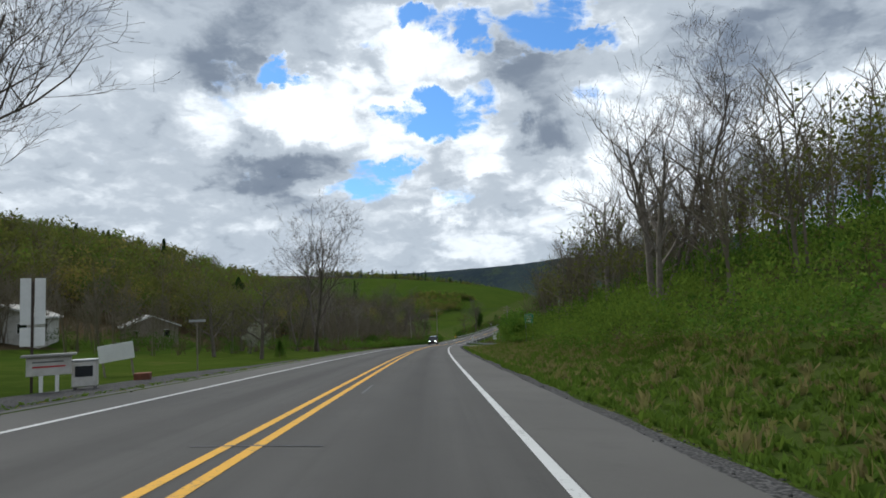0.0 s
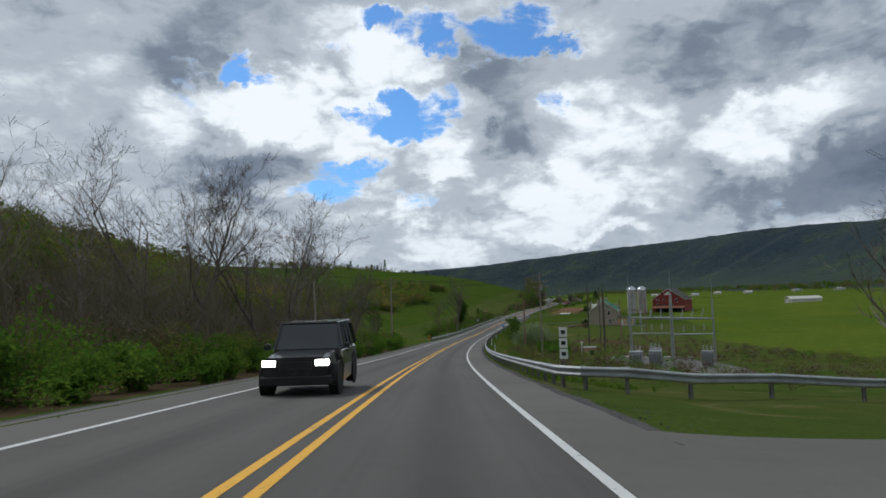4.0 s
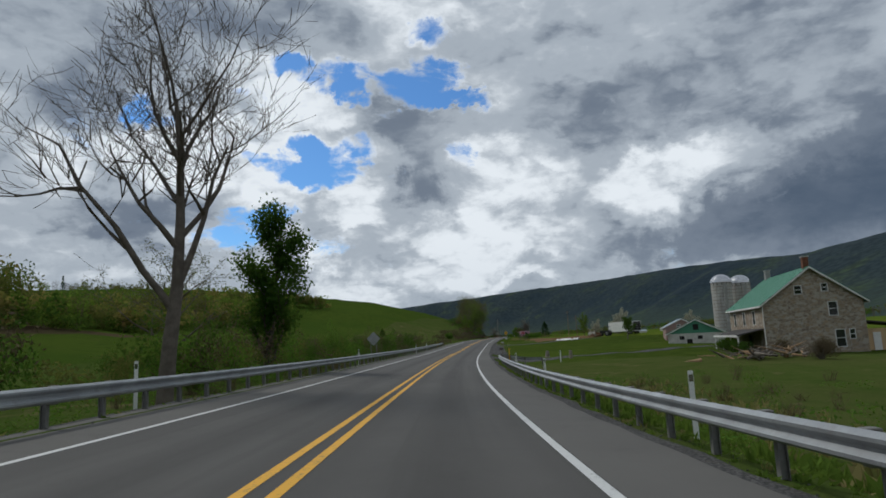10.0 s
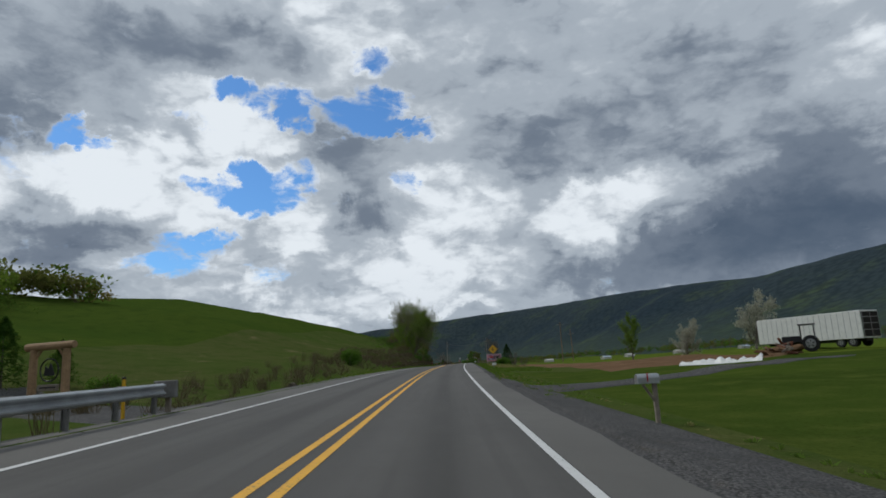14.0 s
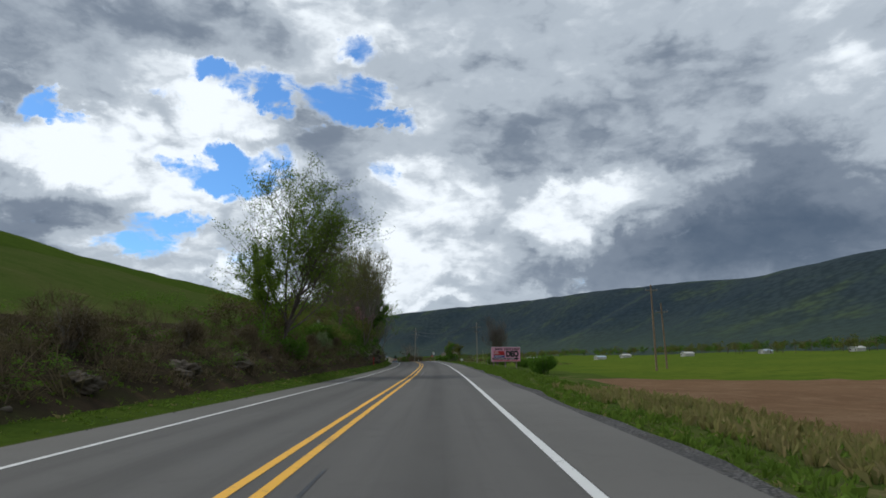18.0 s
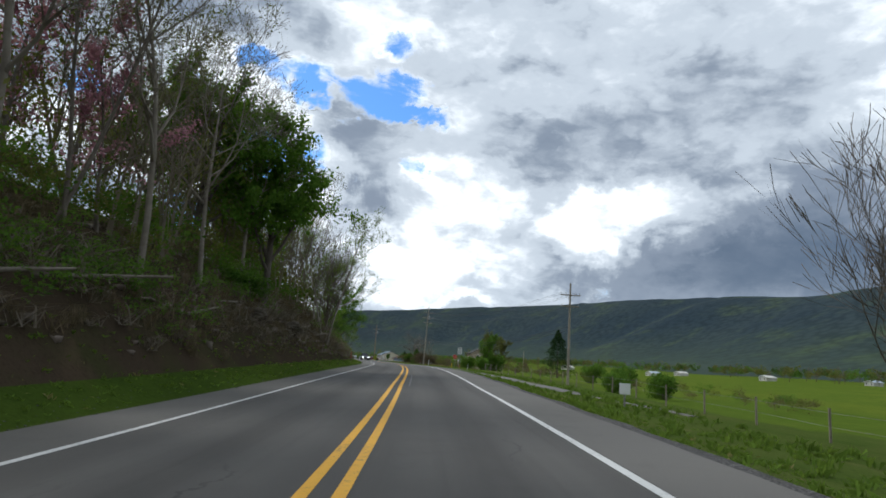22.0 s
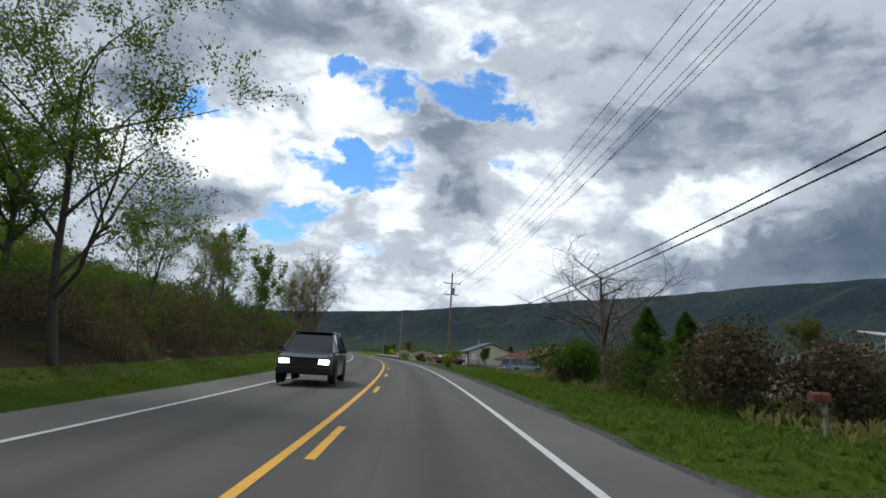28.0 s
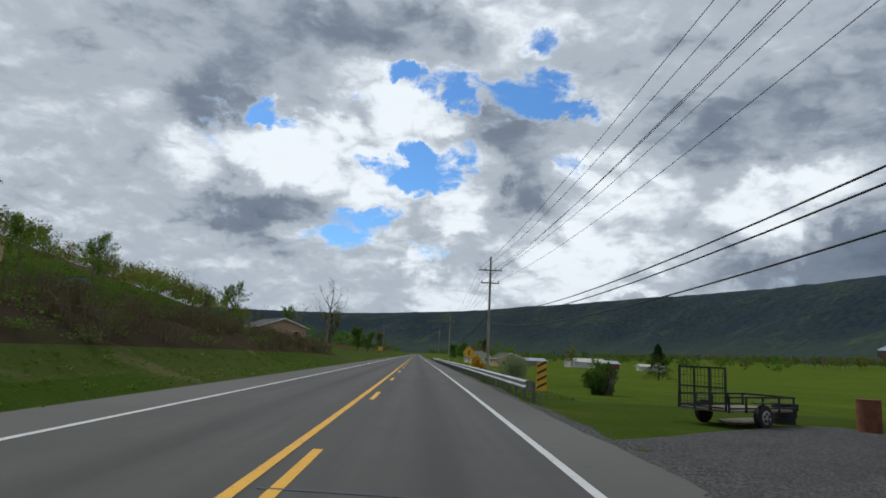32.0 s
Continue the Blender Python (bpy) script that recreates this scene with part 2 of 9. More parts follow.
def spline(rows, step=1.0):
    """A smooth line through the rows: tables of distance along it and of its points."""
    p = np.array(rows, float)
    u = np.concatenate([[0], np.cumsum(np.linalg.norm(np.diff(p[:, :2], axis=0), axis=1))])
    m = np.zeros_like(p)
    m[1:-1] = (p[2:] - p[:-2]) / (u[2:] - u[:-2])[:, None]
    m[0], m[-1] = (p[1] - p[0]) / (u[1] - u[0]), (p[-1] - p[-2]) / (u[-1] - u[-2])
    q = np.arange(0, u[-1], step)
    k = np.clip(np.searchsorted(u, q, side="right") - 1, 0, len(u) - 2)
    h = (u[k + 1] - u[k])[:, None]
    f = ((q - u[k])[:, None]) / h
    c = (2 * f**3 - 3 * f**2 + 1) * p[k] + (f**3 - 2 * f**2 + f) * m[k] * h + (-2 * f**3 + 3 * f**2) * p[k + 1] + (f**3 - f**2) * m[k + 1] * h
    s = np.concatenate([[0], np.cumsum(np.linalg.norm(np.diff(c[:, :2], axis=0), axis=1))])
    return s, c


RS, RC = spline(ROAD)
RS = RS - RS[np.argmin(np.abs(RC[:, 1] - ROAD[2][1]))]
RT = np.gradient(RC[:, :2], axis=0)
RT /= np.linalg.norm(RT, axis=1)[:, None]


# the road leans into its bends: metres along, degrees down to the right
BANK = np.array([(-170, 2.0), (0, 1.9), (94, 1.8), (171, 2.0), (217, 2.0), (280, 2.1), (306, 2.2), (335, 3.3), (363, 3.8), (390, 3.3), (417, 3.0), (440, 2.4), (498, 0.6), (525, 0.0), (551, -1.0), (600, -2.4), (655, -1.9), (690, -2.1), (740, -1.3), (785, -0.2), (832, 0.6), (857, 0.6), (3000, 0)])


def rd(s, o=0.0):
    """x, y and the road's height at s metres along the road and o metres to the right of its middle line; arrays too."""
    s, o = np.asarray(s, float), np.asarray(o, float)
    lean = np.tan(np.radians(np.interp(s, BANK[:, 0], BANK[:, 1]))) * np.clip(o, -45, 45)
    tx, ty = np.interp(s, RS, RT[:, 0]), np.interp(s, RS, RT[:, 1])
    return np.interp(s, RS, RC[:, 0]) + ty * o, np.interp(s, RS, RC[:, 1]) - tx * o, np.interp(s, RS, RC[:, 2]) - lean


def heading(s):
    """The road's direction at s, in degrees about z, 0 along +y."""
    return math.degrees(math.atan2(-np.interp(s, RS, RT[:, 0]), np.interp(s, RS, RT[:, 1])))


# the land across the road at some stations: metres aside, metres above the road
OFF = np.array([-900, -350, -200, -120, -70, -40, -26, -18, -14, -11, -8.2, -6.6, -5.2, 0, 5.0, 6.6, 9, 14, 20, 35, 60, 120, 400, 1000], float)
LAND = []


def station(s, left, right):
    o = [p[0] for p in left[::-1]] + [0] + [p[0] for p in right]
    h = [p[1] for p in left[::-1]] + [0] + [p[1] for p in right]
    LAND.append((s, np.interp(OFF, o, h)))


station(-170, [(-5.2, -.05), (-7.4, -.4), (-18, -.6), (-40, -.2), (-70, 6), (-120, 26), (-200, 50), (-350, 62), (-900, 60)], [(5.0, -.05), (6.6, -.4), (9, 0), (14, 2), (20, 6), (35, 14), (60, 22), (120, 26), (400, 24), (1000, 40)])
station(85, [(-5.2, -.05), (-7.4, -.4), (-18, -.7), (-40, -.2), (-70, 6), (-120, 26), (-200, 50), (-350, 62), (-900, 60)], [(5.0, -.05), (6.6, -.5), (9, -.1), (14, 1.2), (20, 4), (35, 10), (60, 15), (120, 16), (400, 20), (1000, 40)])
station(128, [(-5.2, -.05), (-7.4, -.5), (-18, -.8), (-40, 0), (-70, 7), (-120, 27), (-200, 50), (-350, 62), (-900, 60)], [(5.0, -.08), (14, -.2), (20, -.2), (35, .3), (60, 1), (120, 1), (400, 16), (1000, 40)])
station(185, [(-5.2, -.05), (-7.4, -.8), (-18, -1), (-40, 1.5), (-70, 8), (-120, 26), (-200, 46), (-350, 60), (-900, 60)], [(5.0, -.1), (6.6, -.34), (9, -1.3), (20, -2.2), (60, -2), (120, -1.5), (400, 12), (1000, 40)])
station(290, [(-5.2, -.05), (-6.6, -.28), (-8.2, -.9), (-18, -1.4), (-40, 0), (-70, 6), (-120, 23), (-200, 47), (-350, 62), (-900, 60)], [(5.0, -.1), (6.6, -.34), (9, -1.3), (20, -2), (60, -1.5), (120, 0), (400, 14), (1000, 40)])
station(370, [(-5.2, -.05), (-6.6, -.28), (-8.2, -.9), (-18, -1.4), (-40, .2), (-70, 5), (-120, 17), (-200, 42), (-350, 60), (-900, 60)], [(5.0, -.1), (6.6, -.3), (9, -.6), (14, -.1), (20, .4), (35, 1.1), (60, 1.4), (120, 2), (400, 14), (1000, 40)])
station(440, [(-5.2, -.05), (-7.4, -.6), (-18, -.6), (-40, 1.6), (-70, 5), (-120, 13), (-200, 25), (-350, 38), (-900, 60)], [(5.0, -.1), (6.6, -.3), (9, -.3), (14, -.1), (20, .3), (35, 1.0), (60, 1.5), (120, 2), (400, 10), (1000, 40)])
station(488, [(-5.2, -.05), (-7.4, 0), (-8.2, .4), (-11, 1.2), (-18, 2), (-40, 5), (-70, 9.5), (-120, 14), (-200, 22), (-350, 34), (-900, 60)], [(5.0, -.1), (6.6, -.4), (14, -.5), (20, 0), (35, .8), (60, .9), (120, 1.5), (400, 8), (1000, 40)])
station(520, [(-5.2, -.05), (-6.6, .1), (-8.2, 1.1), (-11, 2.2), (-18, 3.8), (-40, 10.2), (-70, 15), (-120, 19), (-200, 25), (-350, 34), (-900, 60)], [(5.0, -.1), (6.6, -.5), (14, -1.5), (35, -2.2), (60, -2.4), (120, -2), (400, 6.5), (1000, 38)])
station(590, [(-5.2, -.05), (-6.6, .5), (-8.2, 2.2), (-11, 3.8), (-18, 6.3), (-40, 15.3), (-70, 22.5), (-120, 25), (-200, 29), (-350, 46), (-900, 60)], [(5.0, -.1), (6.6, -.5), (14, -1.4), (35, -2.6), (60, -3), (120, -3), (400, 5), (1000, 36)])
station(690, [(-5.2, -.05), (-6.6, .6), (-8.2, 3), (-11, 6), (-18, 9), (-40, 17), (-70, 25), (-120, 32), (-200, 40), (-350, 46), (-900, 60)], [(5.0, -.1), (6.6, -.4), (14, -.9), (20, -1.9), (35, -3), (60, -4), (120, -4), (400, 5), (1000, 36)])
station(740, [(-5.2, -.05), (-6.6, .3), (-8.2, 1.7), (-11, 4.2), (-18, 7.5), (-40, 12), (-70, 17), (-120, 24), (-200, 36), (-350, 46), (-900, 60)], [(5.0, -.1), (6.6, -.2), (14, -.4), (20, -.8), (35, -2), (60, -3), (120, -4), (400, 5), (1000, 36)])
station(800, [(-5.2, -.05), (-6.6, .2), (-8.2, .5), (-11, 1.6), (-18, 4.2), (-40, 9), (-70, 15), (-120, 24), (-200, 38), (-350, 50), (-900, 60)], [(5.0, -.1), (6.6, -.2), (9, -.25), (14, -.35), (20, -.45), (35, -.8), (60, -1.6), (120, -2.6), (400, 5), (1000, 36)])
station(860, [(-5.2, -.05), (-6.6, .3), (-8.2, 1.2), (-11, 2.8), (-18, 4.6), (-40, 9), (-70, 15), (-120, 25), (-200, 38), (-350, 50), (-900, 60)], [(5.0, -.1), (6.6, -.17), (9, -.2), (14, -.28), (20, -.4), (35, -.85), (60, -1.6), (120, -2.5), (400, 5), (1000, 36)])
station(900, [(-5.2, -.05), (-6.6, .3), (-8.2, 1.2), (-11, 2.2), (-18, 3.2), (-40, 7), (-70, 13), (-120, 25), (-200, 38), (-350, 50), (-900, 60)], [(5.0, -.1), (6.6, -.15), (9, -.15), (14, -.2), (20, -.35), (35, -.9), (60, -1.6), (120, -2.4), (400, 5), (1000, 36)])
station(1010, [(-5.2, -.05), (-8.2, .3), (-18, 1), (-40, 5.5), (-70, 15), (-120, 31), (-200, 44), (-350, 54), (-900, 60)], [(5.0, -.1), (6.6, -.6), (14, -1.5), (60, -2), (120, -2.4), (400, 5), (1000, 36)])
station(1150, [(-5.2, -.05), (-18, .2), (-40, 2), (-70, 9), (-120, 22), (-200, 34), (-350, 44), (-900, 60)], [(5.0, -.1), (6.6, -.3), (60, -1.5), (120, -2), (400, 5), (1000, 36)])
station(1400, [(-5.2, -.05), (-18, .2), (-70, 2), (-120, 5), (-200, 12), (-350, 25), (-900, 60)], [(5.0, -.1), (6.6, -.3), (60, -1), (120, -1), (400, 6), (1000, 36)])
LS = np.array([r[0] for r in LAND])
LH = np.array([r[1] for r in LAND])


def land(s, o):
    """The land's height above the road's middle line."""
    s, o = np.broadcast_arrays(np.asarray(s, float), np.asarray(o, float))
    k = np.clip(np.searchsorted(LS, s, side="right") - 1, 0, len(LS) - 2)
    f = np.clip((s - LS[k]) / (LS[k + 1] - LS[k]), 0, 1)
    f = f * f * (3 - 2 * f)
    j = np.clip(np.searchsorted(OFF, o, side="right") - 1, 0, len(OFF) - 2)
    g = np.clip((o - OFF[j]) / (OFF[j + 1] - OFF[j]), 0, 1)
    a = LH[k, j] * (1 - g) + LH[k, j + 1] * g
    b = LH[k + 1, j] * (1 - g) + LH[k + 1, j + 1] * g
    far = np.clip((np.abs(o) - 6.5) / 8, 0, 1)
    bump = 0.10 * np.sin(s * 0.31 + o * 0.5) * np.sin(o * 0.43 - s * 0.11) + np.clip((np.abs(o) - 30) / 100, 0, 1) * 0.9 * np.sin(s * 0.021 + 1) * np.sin(o * 0.027)
    return a * (1 - f) + b * f + far * bump


def at(s, o, up=0.0):
    """A place on the land."""
    x, y, z = rd(s, o)
    return Vector((float(x), float(y), float(z + land(s, o)) + up))


def stand(s, o, turn=0.0, up=0.0):
    """A pose on the land, its +y along the road."""
    return Matrix.Translation(at(s, o, up)) @ pose(0, 0, 0, 0, 0, heading(s) + turn)

# ---------------------------------------------------------------- materials


def material(name, rough=0.8, metal=0.0, spec=0.4):
    m = bpy.data.materials.new(name)
    m.use_nodes = True
    n = Net(m.node_tree)
    b = m.node_tree.nodes["Principled BSDF"]
    b.inputs["Roughness"].default_value, b.inputs["Metallic"].default_value = rough, metal
    b.inputs["Specular IOR Level"].default_value = spec
    return m, n, b


def bumped(n, b, height, strength=0.3, dist=0.02):
    k = n.n.new("ShaderNodeBump")
    k.inputs["Strength"].default_value, k.inputs["Distance"].default_value = strength, dist
    n.put(k.inputs["Height"], height)
    n.t.links.new(k.outputs[0], b.inputs["Normal"])


def tint(n, base, amount):
    """base, varied a little from object to object."""
    r = n.n.new("ShaderNodeObjectInfo").outputs["Random"]
    return n.mix(n.math("MULTIPLY", r, amount), base, (0.0, 0.0, 0.0))


def plain(name, a, b=None, scale=3.0, rough=0.7, metal=0.0, bump=0.15, grain=40.0, wear=0.0, dirt=(0.10, 0.08, 0.06), coat=0.0, vary=0.0):
    """Two tones mottled at two scales, with grain in relief and patches of dirt."""
    m, n, s = material(name, rough, metal)
    v = n.coord()
    b = b or tuple(x * 0.75 for x in a)
    c = n.mix(n.step(n.noise(v, scale, 5, 0.6), 0.3, 0.7), a, b)
    g = n.noise(v, grain, 4, 0.6)
    c = n.mix(n.math("MULTIPLY", n.step(g, 0.4, 0.7), 0.25), c, tuple(x * 0.6 for x in a))
    if wear:
        c = n.mix(n.math("MULTIPLY", n.step(n.noise(v, scale * 2.3, 8, 0.7, 0.5), 0.52, 0.7), wear), c, dirt)
    if vary:
        c = tint(n, c, vary)
    n.put(s.inputs["Base Color"], c)
    n.put(s.inputs["Roughness"], n.math("ADD", rough - 0.08, n.math("MULTIPLY", g, 0.16)))
    if coat:
        s.inputs["Coat Weight"].default_value = coat
        s.inputs["Coat Roughness"].default_value = 0.08
    bumped(n, s, g, bump, 0.01)
    return m


def grassy(name, a, b, c, brown=(0.16, 0.12, 0.06), patch=0.35):
    m, n, s = material(name, 1.0, 0.0, 0.0)
    p = n.world_at()
    big, mid, tiny = n.noise(p, 0.035, 4, 0.6), n.noise(p, 0.5, 5, 0.65), n.noise(p, 9.0, 5, 0.7)
    k = n.mix(n.step(big, 0.35, 0.65), a, b)
    k = n.mix(n.step(mid, 0.42, 0.75), k, c)
    k = n.mix(n.math("MULTIPLY", n.step(n.noise(p, 0.19, 6, 0.7, 0.6), 0.56, 0.72), patch), k, brown)
    k = n.mix(n.math("MULTIPLY", n.step(tiny, 0.45, 0.7), 0.45), k, tuple(x * 0.35 for x in a))
    n.put(s.inputs["Base Color"], k)
    bumped(n, s, n.math("ADD", tiny, n.math("MULTIPLY", mid, 2.0)), 0.7, 0.08)
    return m


M_LAWN = grassy("mown_lawn", (0.056, 0.086, 0.014), (0.040, 0.064, 0.012), (0.078, 0.100, 0.020), (0.13, 0.11, 0.04), 0.35)
M_FIELD = grassy("crop_field", (0.078, 0.118, 0.018), (0.104, 0.136, 0.020), (0.058, 0.092, 0.015), (0.14, 0.145, 0.035), 0.4)
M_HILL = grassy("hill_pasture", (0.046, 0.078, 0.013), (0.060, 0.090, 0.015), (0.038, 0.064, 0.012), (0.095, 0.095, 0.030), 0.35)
M_ROUGH = grassy("rough_grass", (0.0615, 0.0903, 0.0202), (0.0795, 0.0903, 0.0289), (0.047, 0.0758, 0.0159), (0.21, 0.16, 0.09), 0.6)
M_LITTER = grassy("leaf_litter", (0.092, 0.064, 0.04), (0.068, 0.052, 0.032), (0.056, 0.06, 0.024), (0.17, 0.12, 0.075), 0.6)
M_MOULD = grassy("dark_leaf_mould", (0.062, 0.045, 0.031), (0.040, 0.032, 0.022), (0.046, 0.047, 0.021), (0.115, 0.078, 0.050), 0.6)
M_SOIL = grassy("ploughed_soil", (0.17, 0.105, 0.062), (0.14, 0.085, 0.050), (0.20, 0.13, 0.080), (0.22, 0.16, 0.10), 0.4)


def asphalt(name, base, grit=0.5):
    m, n, s = material(name, 0.92, 0.0, 0.15)
    p = n.world_at()
    c = n.mix(n.step(n.noise(p, 0.11, 5, 0.6), 0.3, 0.7), base, tuple(x * 1.25 for x in base))
    c = n.mix(n.math("MULTIPLY", n.step(n.noise(p, 1.3, 6, 0.7), 0.5, 0.75), 0.35), c, tuple(x * 0.72 for x in base))
    g = n.noise(p, 60, 3, 0.7)
    c = n.mix(n.math("MULTIPLY", n.step(g, 0.5, 0.8), grit), c, tuple(min(1, x * 1.9) for x in base))
    n.put(s.inputs["Base Color"], c)
    n.put(s.inputs["Roughness"], n.step(g, 0.3, 0.7, 0.78, 0.95))
    bumped(n, s, g, 0.35, 0.006)
    return m




def paved(name, base):
    """Asphalt along the road: wheel tracks, an oily strip between them, long streaks, fine cracks, patches."""
    m, n, s = material(name, 0.92, 0.0, 0.15)
    p = n.world_at()
    q = n.n.new("ShaderNodeAttribute")
    q.attribute_name = "lane"
    along, across, _ = n.sep(q.outputs["Vector"])
    c = n.mix(n.step(n.noise(p, 0.09, 5, 0.6), 0.3, 0.7), base, tuple(x * 1.18 for x in base))
    lane = n.math("ABSOLUTE", n.math("SUBTRACT", n.math("ABSOLUTE", across), 1.72))
    worn = n.math("MULTIPLY", n.step(n.math("ABSOLUTE", n.math("SUBTRACT", lane, 0.82)), 0.5, 0.1), n.step(n.noise(p, 0.25, 4, 0.6), 0.25, 0.6, 0.1, 0.5))
    c = n.mix(worn, c, tuple(x * 1.4 for x in base))
    oily = n.math("MULTIPLY", n.step(lane, 0.42, 0.08), n.step(n.noise(p, 0.18, 4, 0.6), 0.3, 0.6, 0.1, 0.5))
    c = n.mix(oily, c, tuple(x * 0.62 for x in base))
    streak = n.noise(n.comb(n.math("MULTIPLY", along, 0.05), n.math("MULTIPLY", across, 3.0), 0.0), 1.0, 5, 0.6)
    c = n.mix(n.math("MULTIPLY", n.step(streak, 0.45, 0.75), 0.4), c, tuple(x * 0.7 for x in base))
    c = n.mix(n.math("MULTIPLY", n.step(n.noise(p, 1.7, 6, 0.7), 0.5, 0.75), 0.3), c, tuple(x * 0.75 for x in base))
    g = n.noise(p, 60, 3, 0.7)
    c = n.mix(n.math("MULTIPLY", n.step(g, 0.5, 0.8), 0.45), c, tuple(min(1, x * 1.8) for x in base))
    crack = n.voro(n.vmath("ADD", n.vmath("MULTIPLY", q.outputs["Vector"], (0.10, 0.34, 0.0)), n.vmath("SCALE", n.noise(p, 0.9, 5, 0.6, 0.0, "Color"), 0.35)), 1.0, "DISTANCE_TO_EDGE")
    thin = n.math("MULTIPLY", n.step(crack, 0.010, 0.003), n.step(n.noise(p, 0.07, 3, 0.5), 0.60, 0.70))
    c = n.mix(n.math("MULTIPLY", thin, 0.6), c, (0.022, 0.022, 0.023))
    n.put(s.inputs["Base Color"], c)
    n.put(s.inputs["Roughness"], n.step(g, 0.3, 0.7, 0.78, 0.95))
    bumped(n, s, n.math("SUBTRACT", g, thin), 0.35, 0.006)
    return m


M_ROAD = paved("worn_asphalt", (0.086, 0.082, 0.077))
M_SHOULDER = asphalt("shoulder_asphalt", (0.108, 0.103, 0.095))


def gravel(name, a, b):
    """Crushed stone: single stones of several greys, darker gaps between them, patches of soil."""
    m, n, s = material(name, 0.95, 0.0, 0.1)
    p = n.world_at()
    cell = n.n.new("ShaderNodeTexVoronoi")
    n.put(cell.inputs["Vector"], p)
    cell.inputs["Scale"].default_value = 22.0
    k = n.mix(n.sep(cell.outputs["Color"])[0], a, b)
    k = n.mix(n.step(cell.outputs["Distance"], 0.25, 0.75, 0.0, 0.75), k, tuple(x * 0.3 for x in a))
    k = n.mix(n.math("MULTIPLY", n.step(n.noise(p, 0.6, 6, 0.65), 0.45, 0.7), 0.55), k, tuple(x * 0.55 for x in a))
    k = n.mix(n.math("MULTIPLY", n.step(n.noise(p, 1.6, 5, 0.7), 0.55, 0.75), 0.4), k, (0.10, 0.08, 0.055))
    n.put(s.inputs["Base Color"], k)
    bumped(n, s, n.math("SUBTRACT", 1.0, cell.outputs["Distance"]), 0.8, 0.03)
    return m


M_GRAVEL = gravel("grey_gravel", (0.085, 0.083, 0.082), (0.15, 0.145, 0.14))

M_LANE = asphalt("pale_worn_asphalt", (0.128, 0.124, 0.117))
M_TAR = plain("crack_sealer", (0.030, 0.030, 0.031), rough=0.5)


def road_paint(name, a, worn):
    m, n, s = material(name, 0.7)
    p = n.world_at()
    f = n.step(n.math("ADD", n.noise(p, 14, 6, 0.75), n.math("MULTIPLY", n.noise(p, 0.9, 3), 0.4)), 0.74, 0.95)
    n.put(s.inputs["Base Color"], n.mix(f, n.mix(n.noise(p, 2.0, 4), a, tuple(x * 0.8 for x in a)), worn))
    return m


M_YELLOW = road_paint("yellow_road_paint", (0.80, 0.42, 0.028), (0.16, 0.13, 0.08))
M_WHITE = road_paint("white_road_paint", (0.64, 0.64, 0.62), (0.17, 0.17, 0.16))

# ---------------------------------------------------------------- mesh helpers


def mesh_of(name, verts, faces, mats, slots=None, smooth=False):
    me = bpy.data.meshes.new(name)
    me.from_pydata([tuple(v) for v in verts], [], [tuple(f) for f in faces])
    for m in mats if isinstance(mats, (list, tuple)) else [mats]:
        me.materials.append(m)
    if slots is not None:
        me.polygons.foreach_set("material_index", np.asarray(slots, np.int32))
    if smooth:
        me.polygons.foreach_set("use_smooth", np.ones(len(me.polygons), bool))
    me.update()
    return me


def strip(name, s, cuts, mats, slots=None, up=0.0, kind="structure", label="", category="", on_land=False):
    """A band along the road: at each s the offsets in cuts (numbers or functions of s)."""
    s = np.asarray(s, float)
    cols = [np.broadcast_to(c(s) if callable(c) else c, s.shape) for c in cuts]
    verts = []
    for c in cols:
        x, y, z = rd(s, c)
        verts.append(np.stack([x, y, z + up + (land(s, c) if on_land else crown(s, c))], 1))
    n, k = len(s), len(cols)
    v = np.stack(verts, 1).reshape(-1, 3)
    faces, sl = [], []
    for i in range(n - 1):
        for j in range(k - 1):
            a = i * k + j
            faces.append((a, a + 1, a + k + 1, a + k))
            sl.append(slots[j] if slots else 0)
    me = mesh_of(name, v, faces, mats, sl, True)
    if name == "road":
        lane = me.attributes.new("lane", "FLOAT_VECTOR", "POINT")
        lane.data.foreach_set("vector", np.stack([np.stack([s, c - middle(s), s * 0], 1) for c in cols], 1).ravel())
    ob = new(name, me)
    return tagged(ob, label, category, kind=kind)


def crown(s, o):
    """The paved road's height above its middle line: it falls a little to both sides."""
    return -0.012 * np.abs(o)


# ---------------------------------------------------------------- ground, road, lines
def ramp(a, b, lo, hi):
    t = np.clip((b - lo) / (hi - lo), 0, 1)
    return a * t


GO = np.concatenate([-np.geomspace(1000, 42, 26), np.arange(-40, -12, 2.0), np.arange(-12, -5.2, 0.7), [-5.2, -4.7, -2, 0, 2, 4.5, 5.0], np.arange(5.6, 13, 0.8), np.arange(13, 42, 2.0), np.geomspace(43, 1100, 26)])
GS = np.concatenate([np.arange(-170, 960, 2.0), np.geomspace(962, 2900, 40)])
gs_, go_ = np.meshgrid(GS, GO, indexing="ij")
gx, gy, gz = rd(gs_, go_)
gz = gz + np.where(np.abs(go_) < 5.1, -0.16, land(gs_, go_))
gv = np.stack([gx, gy, gz], -1).reshape(-1, 3)
gi = np.arange(len(GS) * len(GO)).reshape(len(GS), len(GO))
gf = np.stack([gi[:-1, :-1], gi[:-1, 1:], gi[1:, 1:], gi[1:, :-1]], -1).reshape(-1, 4)
cs, co = ((gs_[:-1, :-1] + gs_[1:, 1:]) / 2).ravel(), ((go_[:-1, :-1] + go_[1:, 1:]) / 2).ravel()
